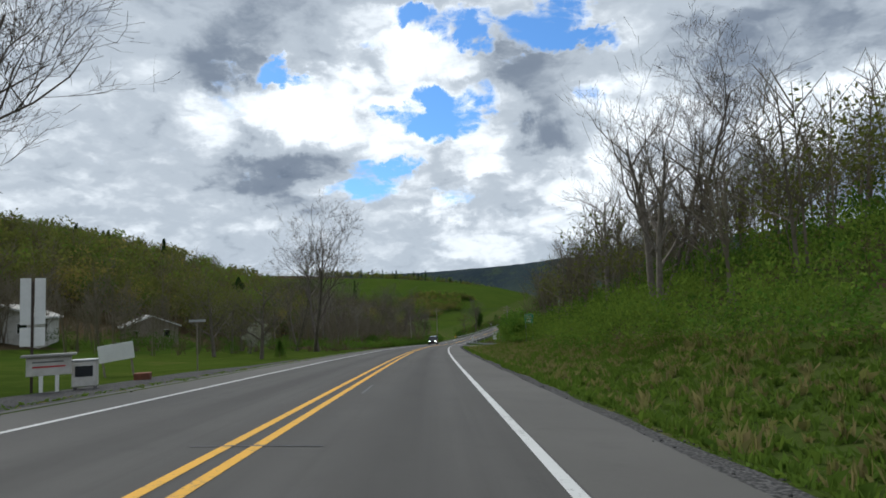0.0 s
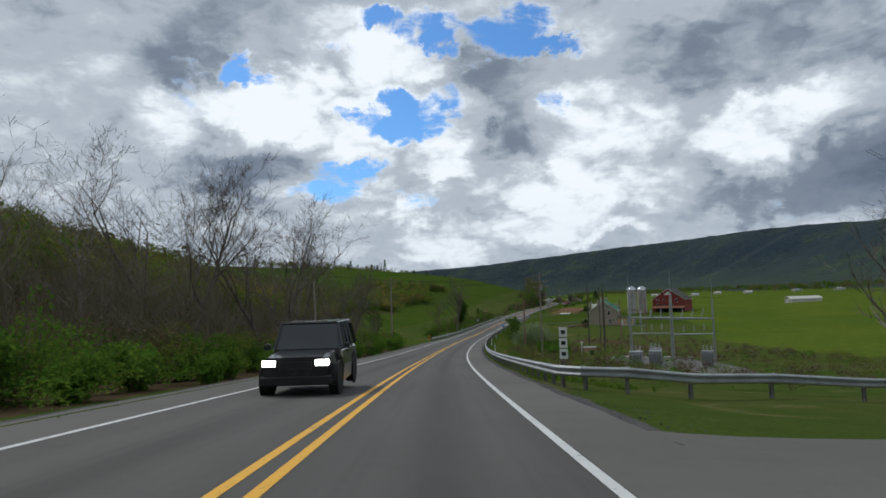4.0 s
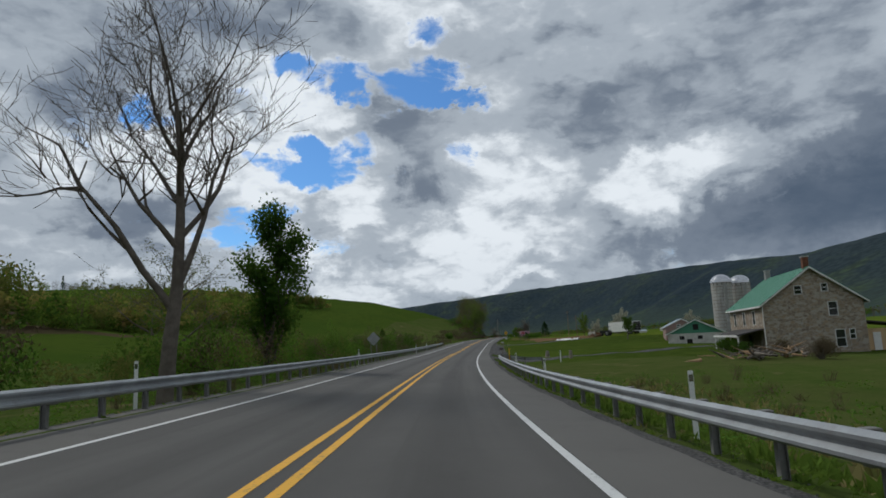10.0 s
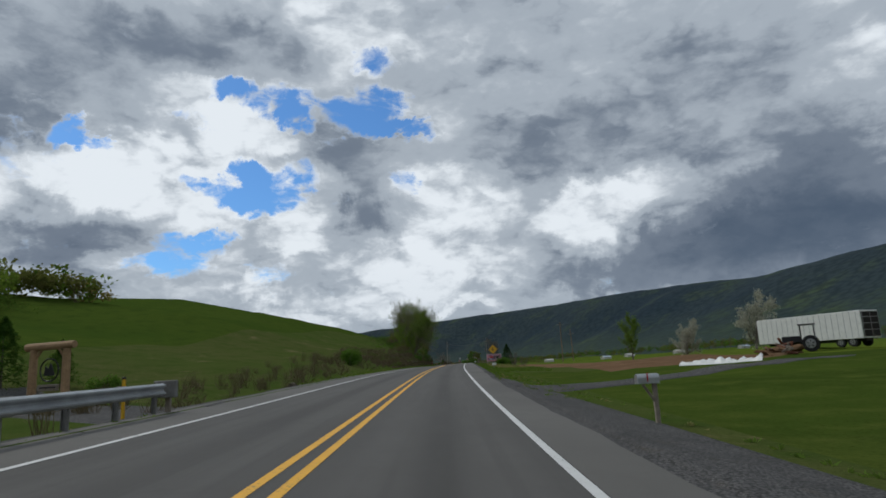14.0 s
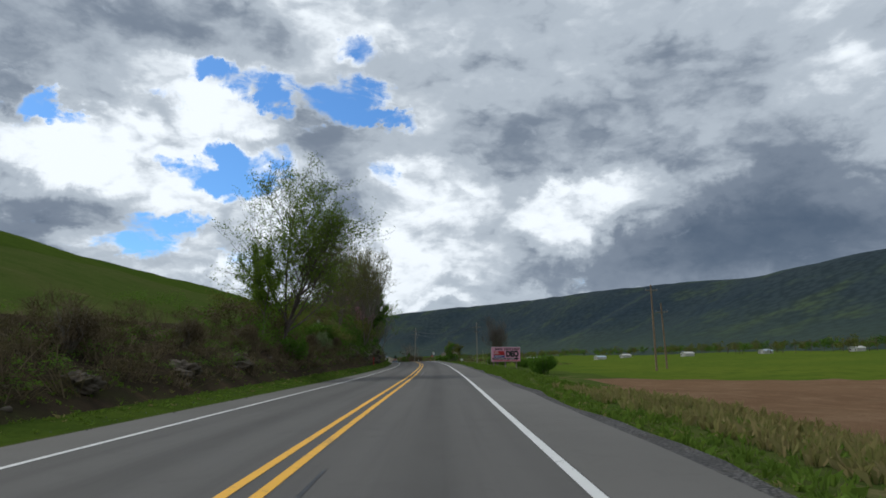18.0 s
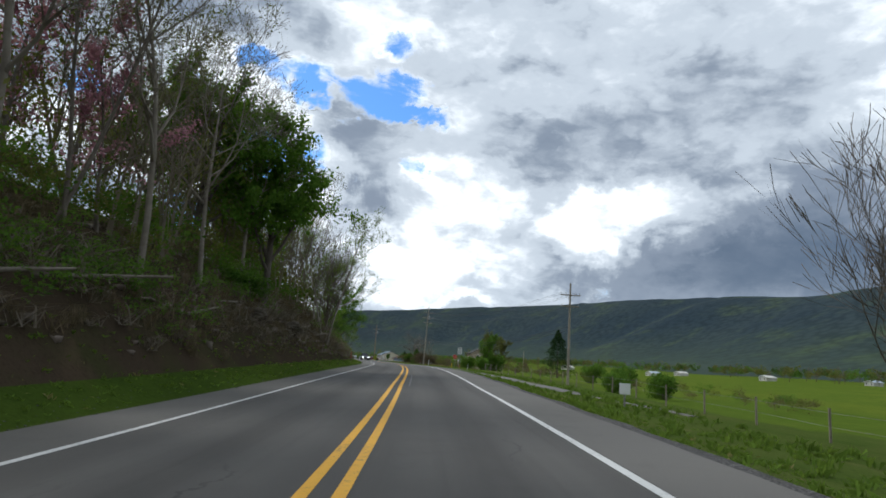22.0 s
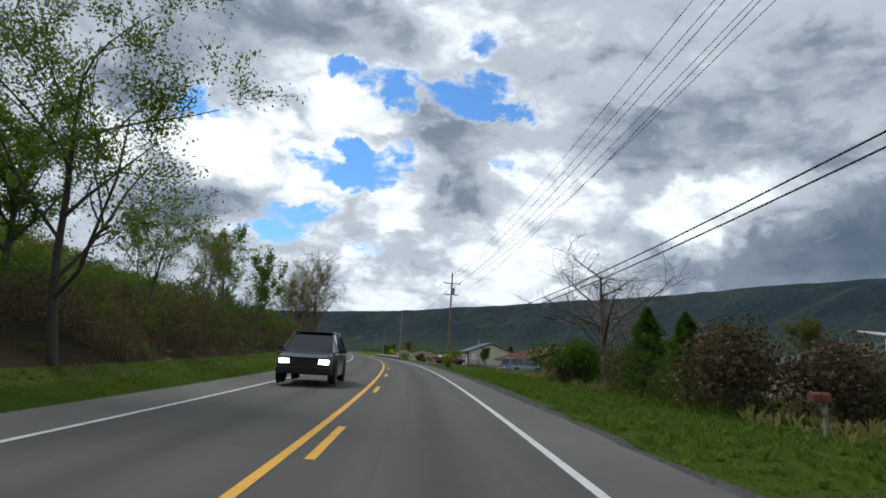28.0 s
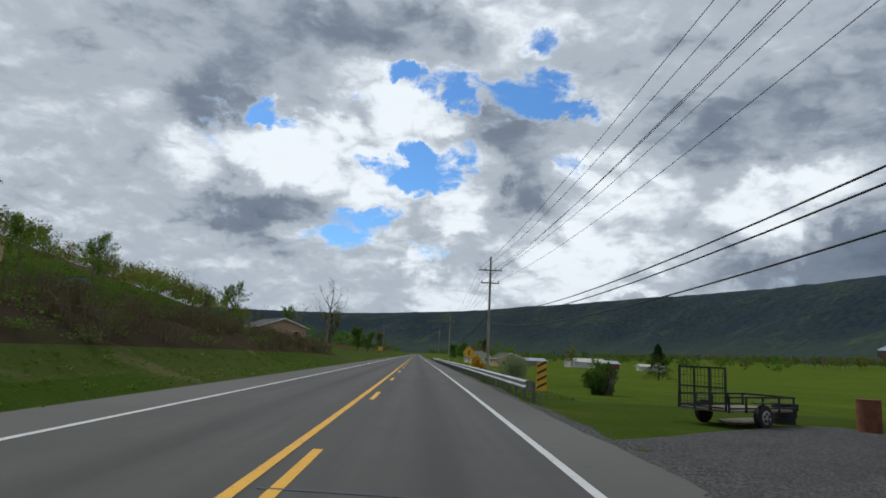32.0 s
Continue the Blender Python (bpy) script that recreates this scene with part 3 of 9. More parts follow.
wob = 3 * np.sin(cs * 0.09) + 2 * np.sin(cs * 0.23 + 1)


def zone(s, o, w):
    """Which of the ground's materials lies there: 0 rough grass, 1 lawn, 2 field, 3 pasture and the verge toned for
    shade, 4 leaf litter, 5 soil, 6 dark leaf mould.
    """
    z = np.zeros(s.shape, int)
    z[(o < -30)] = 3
    z[(o < -45 - w) & (s < 340)] = 4
    z[(o < -54 - w) & (s < 400)] = 4
    z[(o < -9) & (o > -60) & (s < 245) & (s > 118)] = 4
    z[(o < -7.5) & (o > -30) & (s < 118)] = 1
    z[(o < -75 - w) & (s > 740)] = 4
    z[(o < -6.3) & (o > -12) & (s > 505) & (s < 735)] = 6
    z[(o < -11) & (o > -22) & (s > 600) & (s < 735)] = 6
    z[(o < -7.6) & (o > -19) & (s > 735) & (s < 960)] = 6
    z[(o < -6.4) & (o > -24) & (s > 330) & (s < 432)] = 0
    z[(o > 16 + w) & (s < 98)] = 4
    z[(o > 8) & (s > 375) & (s < 475)] = 1
    z[(o > 70) & (s > 330)] = 2
    z[(o > 20 + w) & (s > 470) & (s < 1200)] = 2
    z[(o > 13 + 0.4 * w) & (o < 36 + w) & (s > 500) & (s < 585)] = 5
    z[(o > 14) & (o < 30) & (s > 470) & (s < 500)] = 5
    z[(o > 5.5) & (o < 60) & (s > 790) & (s < 905)] = 1
    z[(o > 8.0) & (o < 900) & (s > 905)] = 2
    z[(o > 60) & (s > 180) & (s < 330)] = 2
    z[(o > 17) & (o < 48 + w) & (s > 232) & (s < 318) & (np.sin(s * 0.21) + np.sin(o * 0.33 + s * 0.07) > 0.1)] = 4
    # left verge: darker pasture tone paints in the shade below the bank
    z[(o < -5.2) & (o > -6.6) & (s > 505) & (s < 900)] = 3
    return z


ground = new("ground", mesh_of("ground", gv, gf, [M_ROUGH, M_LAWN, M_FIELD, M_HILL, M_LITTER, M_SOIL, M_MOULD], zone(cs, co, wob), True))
tagged(ground, "rolling spring farmland, grass, fields and leaf litter", "ground", kind="structure")

RSTEP = np.concatenate([np.arange(-165, 960, 1.5), np.arange(960, 1700, 8.0)])
CENTRE = [(-170, 0.0), (498, -0.03), (551, 0.08), (604, 0.19), (640, 0.2), (656, 0.17), (681, 0.38), (760, 0.38), (832, 0.33), (1100, 0.2)]
middle = lambda s: np.interp(s, [p[0] for p in CENTRE], [p[1] for p in CENTRE])  # the painted middle of the road
EDGE_L, EDGE_R = -3.65, 3.30
edge_l = lambda s: -5.55 + 0.025 * np.sin(s * 0.7) + 0.03 * np.sin(s * 1.9) + 0.02 * np.sin(s * 4.3)
edge_r = lambda s: middle(s) + np.interp(s, [370, 395, 455, 480, 790, 810], [4.88, 4.5, 4.5, 4.88, 4.88, 4.7]) + 0.03 * np.sin(s * 0.6 + 1) + 0.03 * np.sin(s * 2.1) + 0.02 * np.sin(s * 5.1)
strip("road", RSTEP, [edge_l, lambda s: middle(s) + EDGE_L - 0.1, lambda s: middle(s) - 1.7, middle, lambda s: middle(s) + 1.7, lambda s: middle(s) + EDGE_R + 0.1, edge_r], [M_ROAD, M_SHOULDER], [1, 0, 0, 0, 0, 1], 0.0, label="two-lane grey asphalt road with paved shoulders", category="road")
strip("verge_right", RSTEP, [lambda s: edge_r(s) - 0.3, edge_r, lambda s: edge_r(s) + 0.35 + 0.08 * np.sin(s * 0.45) + 0.06 * np.sin(s * 1.3) + 0.05 * np.sin(s * 3.7)], [M_GRAVEL], up=-0.02, label="grey gravel verge along the road", category="verge")
strip("verge_left", RSTEP, [lambda s: edge_l(s) - 0.3 + 0.08 * np.sin(s * 0.5) + 0.05 * np.sin(s * 3.1), edge_l, lambda s: edge_l(s) + 0.3], [M_GRAVEL], up=-0.02, label="grey gravel verge along the road", category="verge")


def line(name, s0, s1, o, w, mat, label):
    s = np.arange(s0, s1 + 0.01, 1.5) if s1 - s0 > 6 else np.linspace(s0, s1, 3)
    strip(name, s, [lambda q: middle(q) + o - w / 2, lambda q: middle(q) + o + w / 2], [mat], up=0.005, label=label, category="road marking")


line("edge_line_left", -165, 1650, EDGE_L, 0.13, M_WHITE, "worn white edge line painted on the asphalt")
line("edge_line_right", -165, 1650, EDGE_R, 0.14, M_WHITE, "worn white edge line painted on the asphalt")
line("centre_line_left", -165, 1650, -0.17, 0.13, M_YELLOW, "yellow centre line painted on the asphalt")
line("centre_line_right", -165, 712, 0.17, 0.13, M_YELLOW, "yellow centre line painted on the asphalt")
s = 716.0
while s < 1300:
    line("centre_dash", s, s + 3.3, 0.17, 0.13, M_YELLOW, "yellow dash painted on the asphalt")
    s += 12.19

# ---------------------------------------------------------------- the long wooded ridge
CREST = spline([(1300, -400, 165), (900, 300, 172), (770, 1000, 173), (700, 1400, 155), (640, 1700, 152), (580, 2200, 182), (330, 2850, 206), (-100, 3250, 200), (-560, 3500, 174), (-1443, 3900, 169), (-2600, 4150, 190)], 40)[1]


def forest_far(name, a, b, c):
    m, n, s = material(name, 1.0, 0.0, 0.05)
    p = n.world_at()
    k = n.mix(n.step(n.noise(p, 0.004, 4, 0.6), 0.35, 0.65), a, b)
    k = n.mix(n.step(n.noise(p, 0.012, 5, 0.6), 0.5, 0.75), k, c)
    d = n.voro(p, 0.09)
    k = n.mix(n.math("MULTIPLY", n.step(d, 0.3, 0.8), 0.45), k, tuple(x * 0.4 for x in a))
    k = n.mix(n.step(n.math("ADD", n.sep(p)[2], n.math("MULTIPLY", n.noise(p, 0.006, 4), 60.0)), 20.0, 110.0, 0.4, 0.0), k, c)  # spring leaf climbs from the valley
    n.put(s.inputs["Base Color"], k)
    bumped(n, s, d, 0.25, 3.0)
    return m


# dark woods, with the blue of distance haze mixed into their colours
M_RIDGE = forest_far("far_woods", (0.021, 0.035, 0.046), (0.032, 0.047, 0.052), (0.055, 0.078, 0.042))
tang = np.gradient(CREST[:, :2], axis=0)
tang /= np.linalg.norm(tang, axis=1)[:, None]
side = np.stack([-tang[:, 1], tang[:, 0]], 1)
prof = [(-900, -60), (-400, 20), (-60, 92), (0, 100), (36, 97), (95, 84), (155, 66), (215, 47), (275, 31), (330, 19), (385, 9), (440, 2), (500, -12)]
rv = []
rng = np.random.default_rng(5)
wig = np.cumsum(rng.normal(0, 1.0, len(CREST)))
wig = wig - np.linspace(wig[0], wig[-1], len(wig))
for i, (p, q) in enumerate(zip(CREST, side)):
    for d, h in prof:
        sp = 0.0 if d <= 0 else 26 * math.sin(i * 0.55 + 0.8 * math.sin(i * 0.21)) * min(1, d / 190) * max(0, 1 - d / 460)
        z = -12 + (p[2] + 10 + wig[i] * 0.9) * h / 100 + sp * 0.6 + rng.normal(0, 0.8)
        rv.append((p[0] + q[0] * d, p[1] + q[1] * d, z))
k = len(prof)
rf = [(i * k + j, i * k + j + 1, (i + 1) * k + j + 1, (i + 1) * k + j) for i in range(len(CREST) - 1) for j in range(k - 1)]
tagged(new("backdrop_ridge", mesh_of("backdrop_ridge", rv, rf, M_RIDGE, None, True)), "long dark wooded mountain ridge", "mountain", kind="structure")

# ---------------------------------------------------------------- things and parts


def thing(name, label, category, m=None, group="", kind=""):
    """An empty at a thing's base, to hold its parts."""
    e = new(name)
    e.empty_display_size = 0.2
    if m is not None:
        e.matrix_basis = m
    return tagged(e, label, category, group, kind)


def part(name, data, mat, parent, label=""):
    """Links a bmesh (or a finished mesh) as one mesh object under a thing or a part."""
    if isinstance(data, bmesh.types.BMesh):
        me = bpy.data.meshes.new(name)
        data.to_mesh(me)
        data.free()
        me.materials.append(mat)
    else:
        me = data
        if mat is not None and not me.materials:
            me.materials.append(mat)
    ob = new(name, me)
    ob.parent = parent
    return tagged(ob, label)


def box(bm, x0, x1, y0, y1, z0, z1, bevel=0.0):
    """Adds a box to bm, its edges rounded off if bevel is given."""
    r = bmesh.ops.create_cube(bm, size=1)["verts"]
    for v in r:
        v.co = ((x0 + x1) / 2 + v.co.x * (x1 - x0), (y0 + y1) / 2 + v.co.y * (y1 - y0), (z0 + z1) / 2 + v.co.z * (z1 - z0))
    if bevel:
        es = list({e for v in r for e in v.link_edges})
        bmesh.ops.bevel(bm, geom=es, offset=bevel, segments=1, affect="EDGES")
    return bm


def boxed(*a, bevel=0.0):
    return box(bmesh.new(), *a, bevel=bevel)


def rod(bm, p, q, r0, r1=None, sides=8, caps=True):
    """A tapered round bar from p to q."""
    p, q = Vector(p), Vector(q)
    d = q - p
    r1 = r0 if r1 is None else r1
    m = Matrix.Translation((p + q) / 2) @ d.to_track_quat("Z", "Y").to_matrix().to_4x4()
    bmesh.ops.create_cone(bm, cap_ends=caps, segments=sides, radius1=r0, radius2=r1, depth=d.length, matrix=m)
    return bm


def rodded(*a, **k):
    return rod(bmesh.new(), *a, **k)


def plate(bm, pts, thick, axis=(0, 1, 0)):
    """A flat polygon given depth along axis."""
    a = Vector(axis) * thick
    f = [bm.verts.new(p) for p in pts]
    g = [bm.verts.new(Vector(p) + a) for p in pts]
    n = len(pts)
    bm.faces.new(f), bm.faces.new(g[::-1])
    for i in range(n):
        bm.faces.new((f[i], g[i], g[(i + 1) % n], f[(i + 1) % n]))
    bmesh.ops.recalc_face_normals(bm, faces=bm.faces[:])
    return bm


def mesh_np(name, v, f, mat, smooth=False):
    """A mesh out of arrays: v points, f faces of one size."""
    me = bpy.data.meshes.new(name)
    k = f.shape[1]
    me.vertices.add(len(v))
    me.vertices.foreach_set("co", np.ascontiguousarray(v, np.float32).ravel())
    me.loops.add(f.size)
    me.loops.foreach_set("vertex_index", np.ascontiguousarray(f, np.int32).ravel())
    me.polygons.add(len(f))
    me.polygons.foreach_set("loop_start", np.arange(0, f.size, k, dtype=np.int32))
    if smooth:
        me.polygons.foreach_set("use_smooth", np.ones(len(f), bool))
    me.update(calc_edges=True)
    me.materials.append(mat)
    return me


# ---------------------------------------------------------------- plants


def leafy(name, a, b, dark=0.25, through=0.38, rich=1.25):
    """Leaves: two greens from clump to clump, some light passing through."""
    m = bpy.data.materials.new(name)
    m.use_nodes = True
    n = Net(m.node_tree)
    n.n.clear()
    a, b = tuple(q * rich for q in a), tuple(q * rich for q in b)
    o, d, t = n.n.new("ShaderNodeOutputMaterial"), n.n.new("ShaderNodeBsdfDiffuse"), n.n.new("ShaderNodeBsdfTranslucent")
    x = n.n.new("ShaderNodeMixShader")
    g = n.n.new("ShaderNodeNewGeometry")
    c = n.mix(g.outputs["Random Per Island"], a, b)
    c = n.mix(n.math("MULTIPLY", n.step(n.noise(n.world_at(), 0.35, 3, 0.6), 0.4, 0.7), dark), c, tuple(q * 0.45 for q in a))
    n.put(d.inputs[0], c)
    n.put(t.inputs[0], n.mix(0.4, c, (0.22, 0.30, 0.04)))
    x.inputs[0].default_value = through
    n.t.links.new(d.outputs[0], x.inputs[1]), n.t.links.new(t.outputs[0], x.inputs[2]), n.t.links.new(x.outputs[0], o.inputs[0])
    return m


M_BARK = plain("grey_bark", (0.170, 0.142, 0.118), (0.10, 0.083, 0.068), 2.5, 0.95, bump=0.8, grain=14)
M_BARK_PALE = plain("pale_bark", (0.235, 0.205, 0.170), (0.14, 0.118, 0.095), 2.0, 0.95, bump=0.7, grain=12)
M_BARK_DARK = plain("dark_bark", (0.11, 0.092, 0.078), (0.07, 0.058, 0.048), 2.5, 0.95, bump=0.8, grain=14)
L_SPRING = leafy("spring_leaves", (0.13, 0.19, 0.030), (0.085, 0.145, 0.025))
L_OLIVE = leafy("olive_buds", (0.118, 0.108, 0.040), (0.082, 0.085, 0.028))
L_GREEN = leafy("green_leaves", (0.055, 0.125, 0.020), (0.085, 0.165, 0.025))
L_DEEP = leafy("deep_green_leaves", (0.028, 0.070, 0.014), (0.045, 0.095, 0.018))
L_PINE = leafy("pine_needles", (0.014, 0.034, 0.015), (0.024, 0.048, 0.018), 0.5, 0.1, 1.3)
L_BROWN = leafy("dry_brown_twigs", (0.125, 0.095, 0.062), (0.085, 0.066, 0.044), 0.4, 0.1, 1.3)
L_GREYTWIG = leafy("grey_twigs", (0.150, 0.125, 0.100), (0.110, 0.092, 0.075), 0.3, 0.1, 1.3)
L_SILVER = leafy("silvery_leaves", (0.20, 0.24, 0.15), (0.13, 0.17, 0.09))
L_YELLOW = leafy("yellow_green_leaves", (0.38, 0.36, 0.03), (0.20, 0.25, 0.025), rich=1.1)
L_WHITE = leafy("white_blossom", (0.60, 0.57, 0.52), (0.30, 0.30, 0.22), 0.3, 0.3, 1.0)
L_RUST = leafy("rusty_buds", (0.24, 0.165, 0.060), (0.19, 0.165, 0.055))
L_PINK = leafy("pink_blossom", (0.42, 0.17, 0.27), (0.30, 0.13, 0.19))
L_ORANGE = leafy("orange_blossom", (0.70, 0.30, 0.02), (0.55, 0.36, 0.03), rich=1.0)


def tubes(segs, sides=5):
    """Segments of p, q, r0, r1 as open tubes."""
    segs = np.asarray(segs, float)
    p, q, r0, r1 = segs[:, 0:3], segs[:, 3:6], segs[:, 6], segs[:, 7]
    d = q - p
    d /= np.linalg.norm(d, axis=1)[:, None] + 1e-9
    ref = np.where(np.abs(d[:, 2:3]) > 0.9, np.array([[1.0, 0, 0]]), np.array([[0, 0, 1.0]]))
    a = np.cross(d, ref)
    a /= np.linalg.norm(a, axis=1)[:, None]
    b = np.cross(d, a)
    w = np.linspace(0, 2 * np.pi, sides, endpoint=False)
    ring = a[:, None, :] * np.cos(w)[None, :, None] + b[:, None, :] * np.sin(w)[None, :, None]
    v = np.concatenate([p[:, None] + ring * r0[:, None, None], q[:, None] + ring * r1[:, None, None]], 1).reshape(-1, 3)
    base = (np.arange(len(segs)) * 2 * sides)[:, None]
    i = np.arange(sides)[None]
    j = (np.arange(sides) + 1) % sides
    f = np.stack([base + i, base + j[None], base + sides + j[None], base + sides + i], -1).reshape(-1, 4)
    return v, f


def ribbons(segs, rng):
    """Segments of p, q, r0, r1 as flat slivers, for twigs too thin to show their roundness."""
    segs = np.asarray(segs, float)
    p, q, r0, r1 = segs[:, 0:3], segs[:, 3:6], segs[:, 6:7], segs[:, 7:8]
    a = np.cross(q - p, rng.normal(size=(len(segs), 3)))
    a /= np.linalg.norm(a, axis=1)[:, None] + 1e-9
    v = np.stack([p - a * r0, p + a * r0, q + a * r1, q - a * r1], 1).reshape(-1, 3)
    return v, np.arange(4 * len(segs)).reshape(-1, 4)


def cards(pts, size, rng, flat=0.0, narrow=0.6):
    """A small four-cornered leaf at each point, turned at random."""
    n = len(pts)
    a = rng.normal(size=(n, 3))
    a[:, 2] *= 1 - flat
    a /= np.linalg.norm(a, axis=1)[:, None]
    b = np.cross(a, rng.normal(size=(n, 3)))
    b /= np.linalg.norm(b, axis=1)[:, None]
    s = (size * rng.uniform(0.55, 1.35, n))[:, None]
    a, b = a * s, b * s * narrow
    v = np.stack([pts - a, pts - b * 0.9 + a * 0.1, pts + a, pts + b * 0.9 + a * 0.1], 1).reshape(-1, 3)
    return v, np.arange(4 * n).reshape(-1, 4)


def grow(rng, height, trunk=0.28, first=0.25, levels=4, limbs=9, spread=0.9, up=0.25, kids=5, fork=1, reach=0.5):
    """A branching frame: segments of p, q, r0, r1 and their level."""
    segs = []

    def limb(p, d, length, r, level):
        n = 5 if level == 0 else 4 if level < 3 else 2
        pts, r_at = [p], [r]
        for i in range(n):
            d = d + rng.normal(size=3) * (0.05 if level == 0 else 0.17) + np.array([0, 0, up * (0.0 if level == 0 else 0.28)])
            d = d / np.linalg.norm(d)
            q = pts[-1] + d * length / n
            r2 = r * (1 - 0.75 * (i + 1) / n)
            segs.append((*pts[-1], *q, r_at[-1], max(r2, 0.010), level))
            pts.append(q)
            r_at.append(max(r2, 0.010))
        if level >= levels - 1:
            return
        count = limbs if level == 0 else kids
        for k in range(count):
            f = first + (1 - first) * (k + rng.uniform(0, 1)) / count if level == 0 else rng.uniform(0.25, 1.0)
            f = min(f, 0.99)
            i = int(f * n)
            at_ = pts[i] + (pts[i + 1] - pts[i]) * (f * n - i)
            ang = k * 2.4 + rng.uniform(-0.5, 0.5)
            side_ = np.array([math.cos(ang), math.sin(ang), 0.0])
            if level > 0:
                side_ = side_ + rng.normal(size=3) * 0.5
            nd = d * (1.0 - 0.45 * spread) + side_ * spread * rng.uniform(0.55, 1.0)
            nd = nd / np.linalg.norm(nd)
            ln = length * (reach * (1.15 - 0.55 * f) if level == 0 else 0.56) * rng.uniform(0.75, 1.2)
            limb(at_, nd, ln, r_at[i] * (0.55 if level == 0 else 0.6), level + 1)

    for k in range(fork):
        lean = rng.normal(size=3) * (0.06 if fork == 1 else 0.2)
        lean[2] = 1.0
        limb(np.array([rng.normal() * 0.15 * (fork > 1), rng.normal() * 0.15 * (fork > 1), -0.15]), lean / np.linalg.norm(lean), height * 0.92 * (1 if k == 0 else rng.uniform(0.75, 0.95)), trunk * (1 if fork == 1 else 0.75), 0)
    return np.array(segs)


def tree(name, label, rng_seed, leaf=None, leaves=0, size=0.12, bark=None, loose=0.35, category="tree", sides=6, **kw):
    """One tree at the world's origin: trunk with limbs, twigs, and a crown of single leaves where it has any."""
    rng = np.random.default_rng(rng_seed)
    segs = grow(rng, **kw)
    leaves, size, loose = int(leaves * 1.6), size * 0.76, loose * 0.36
    t = thing(name, label, category)
    big, fine_ = segs[segs[:, 8] <= 1], segs[segs[:, 8] > 1]
    part("trunk", mesh_np("trunk", *tubes(big, sides), bark or M_BARK, True), None, t)
    if len(fine_):
        part("branchwork", mesh_np("branchwork", *ribbons(fine_, rng), bark or M_BARK), None, t)["kind"] = "stuff"
    if leaves:
        last = segs[segs[:, 8] >= segs[:, 8].max() - 0.5]
        k = rng.integers(0, len(last), leaves)
        pts = last[k, 0:3] + (last[k, 3:6] - last[k, 0:3]) * rng.uniform(0.1, 1.15, (leaves, 1)) + rng.normal(size=(leaves, 3)) * loose
        part("crown", mesh_np("crown", *cards(pts, size, rng), leaf), None, t)
    return t


def bush(name, label, seed, leaf, w, h, leaves=1500, size=0.11, stems=14, bark=None, lumps=9, category="bush"):
    """A shrub: stems fanning out from the ground in a lumpy cloud of leaves."""
    rng = np.random.default_rng(seed)
    t = thing(name, label, category)
    seg = []
    for k in range(stems):
        a, r = rng.uniform(0, 6.28), rng.uniform(0.1, 0.45) * w
        p = np.array([math.cos(a) * r * 0.15, math.sin(a) * r * 0.15, -0.1])
        q = np.array([math.cos(a) * r, math.sin(a) * r, h * rng.uniform(0.5, 0.95)])
        m = (p + q) / 2 + rng.normal(size=3) * 0.08 * h
        seg += [(*p, *m, 0.03, 0.02), (*m, *q, 0.02, 0.006)]
    part("stem_clump", mesh_np("stem_clump", *tubes(seg, 4), bark or M_BARK), None, t)
    c = rng.normal(size=(lumps, 3)) * np.array([w * 0.22, w * 0.22, h * 0.16]) + np.array([0, 0, h * 0.5])
    k = rng.integers(0, lumps, leaves)
    v = rng.normal(size=(leaves, 3))
    v /= np.linalg.norm(v, axis=1)[:, None]
    pts = c[k] + v * np.array([w * 0.27, w * 0.27, h * 0.32]) * rng.uniform(0.5, 1.05, leaves)[:, None]
    pts[:, 2] = np.abs(pts[:, 2] - 0.02) + 0.02
    part("foliage", mesh_np("foliage", *cards(pts, size, rng), leaf), None, t)
    return t


def conifer(name, label, seed, h, w, leaf, leaves=2600, size=0.2):
    rng = np.random.default_rng(seed)
    t = thing(name, label, "tree")
    part("trunk", mesh_np("trunk", *tubes([(0, 0, -0.2, 0, 0, h * 0.97, 0.022 * h, 0.01)], 7), M_BARK_DARK, True), None, t)
    f = rng.uniform(0.05, 1, leaves) ** 0.75
    a = rng.uniform(0, 6.28, leaves)
    r = (1 - f) ** 0.75 * w * 0.5 * np.sqrt(rng.uniform(0.15, 1, leaves)) * (0.8 + 0.25 * np.sin(f * 34 + 2 * a))
    pts = np.stack([r * np.cos(a), r * np.sin(a), h * f - 0.25 * r], 1)
    part("crown", mesh_np("crown", *cards(pts, size, rng, 0.6, 0.35), leaf), None, t)
    return t


PARK = Matrix.Translation((0, -400, -300))  # first ones of each kind are built here, then moved to their place


def plant(first, rows, group="", up=0.0):
    """Sets a tree or bush out: rows of s, o, size. The first row takes the first one itself."""
    done = []
    for i, (s, o, k) in enumerate(rows):
        m = stand(s, o, (s * 37 + o * 11) % 360, up) @ Matrix.Scale(k, 4)
        if i == 0:
            first.matrix_basis = m
            ob = first
        else:
            ob = copy_thing(first, Matrix.Identity(4))
            ob.matrix_basis = m
        if group:
            ob["group"] = group
        done.append(ob)
    return done


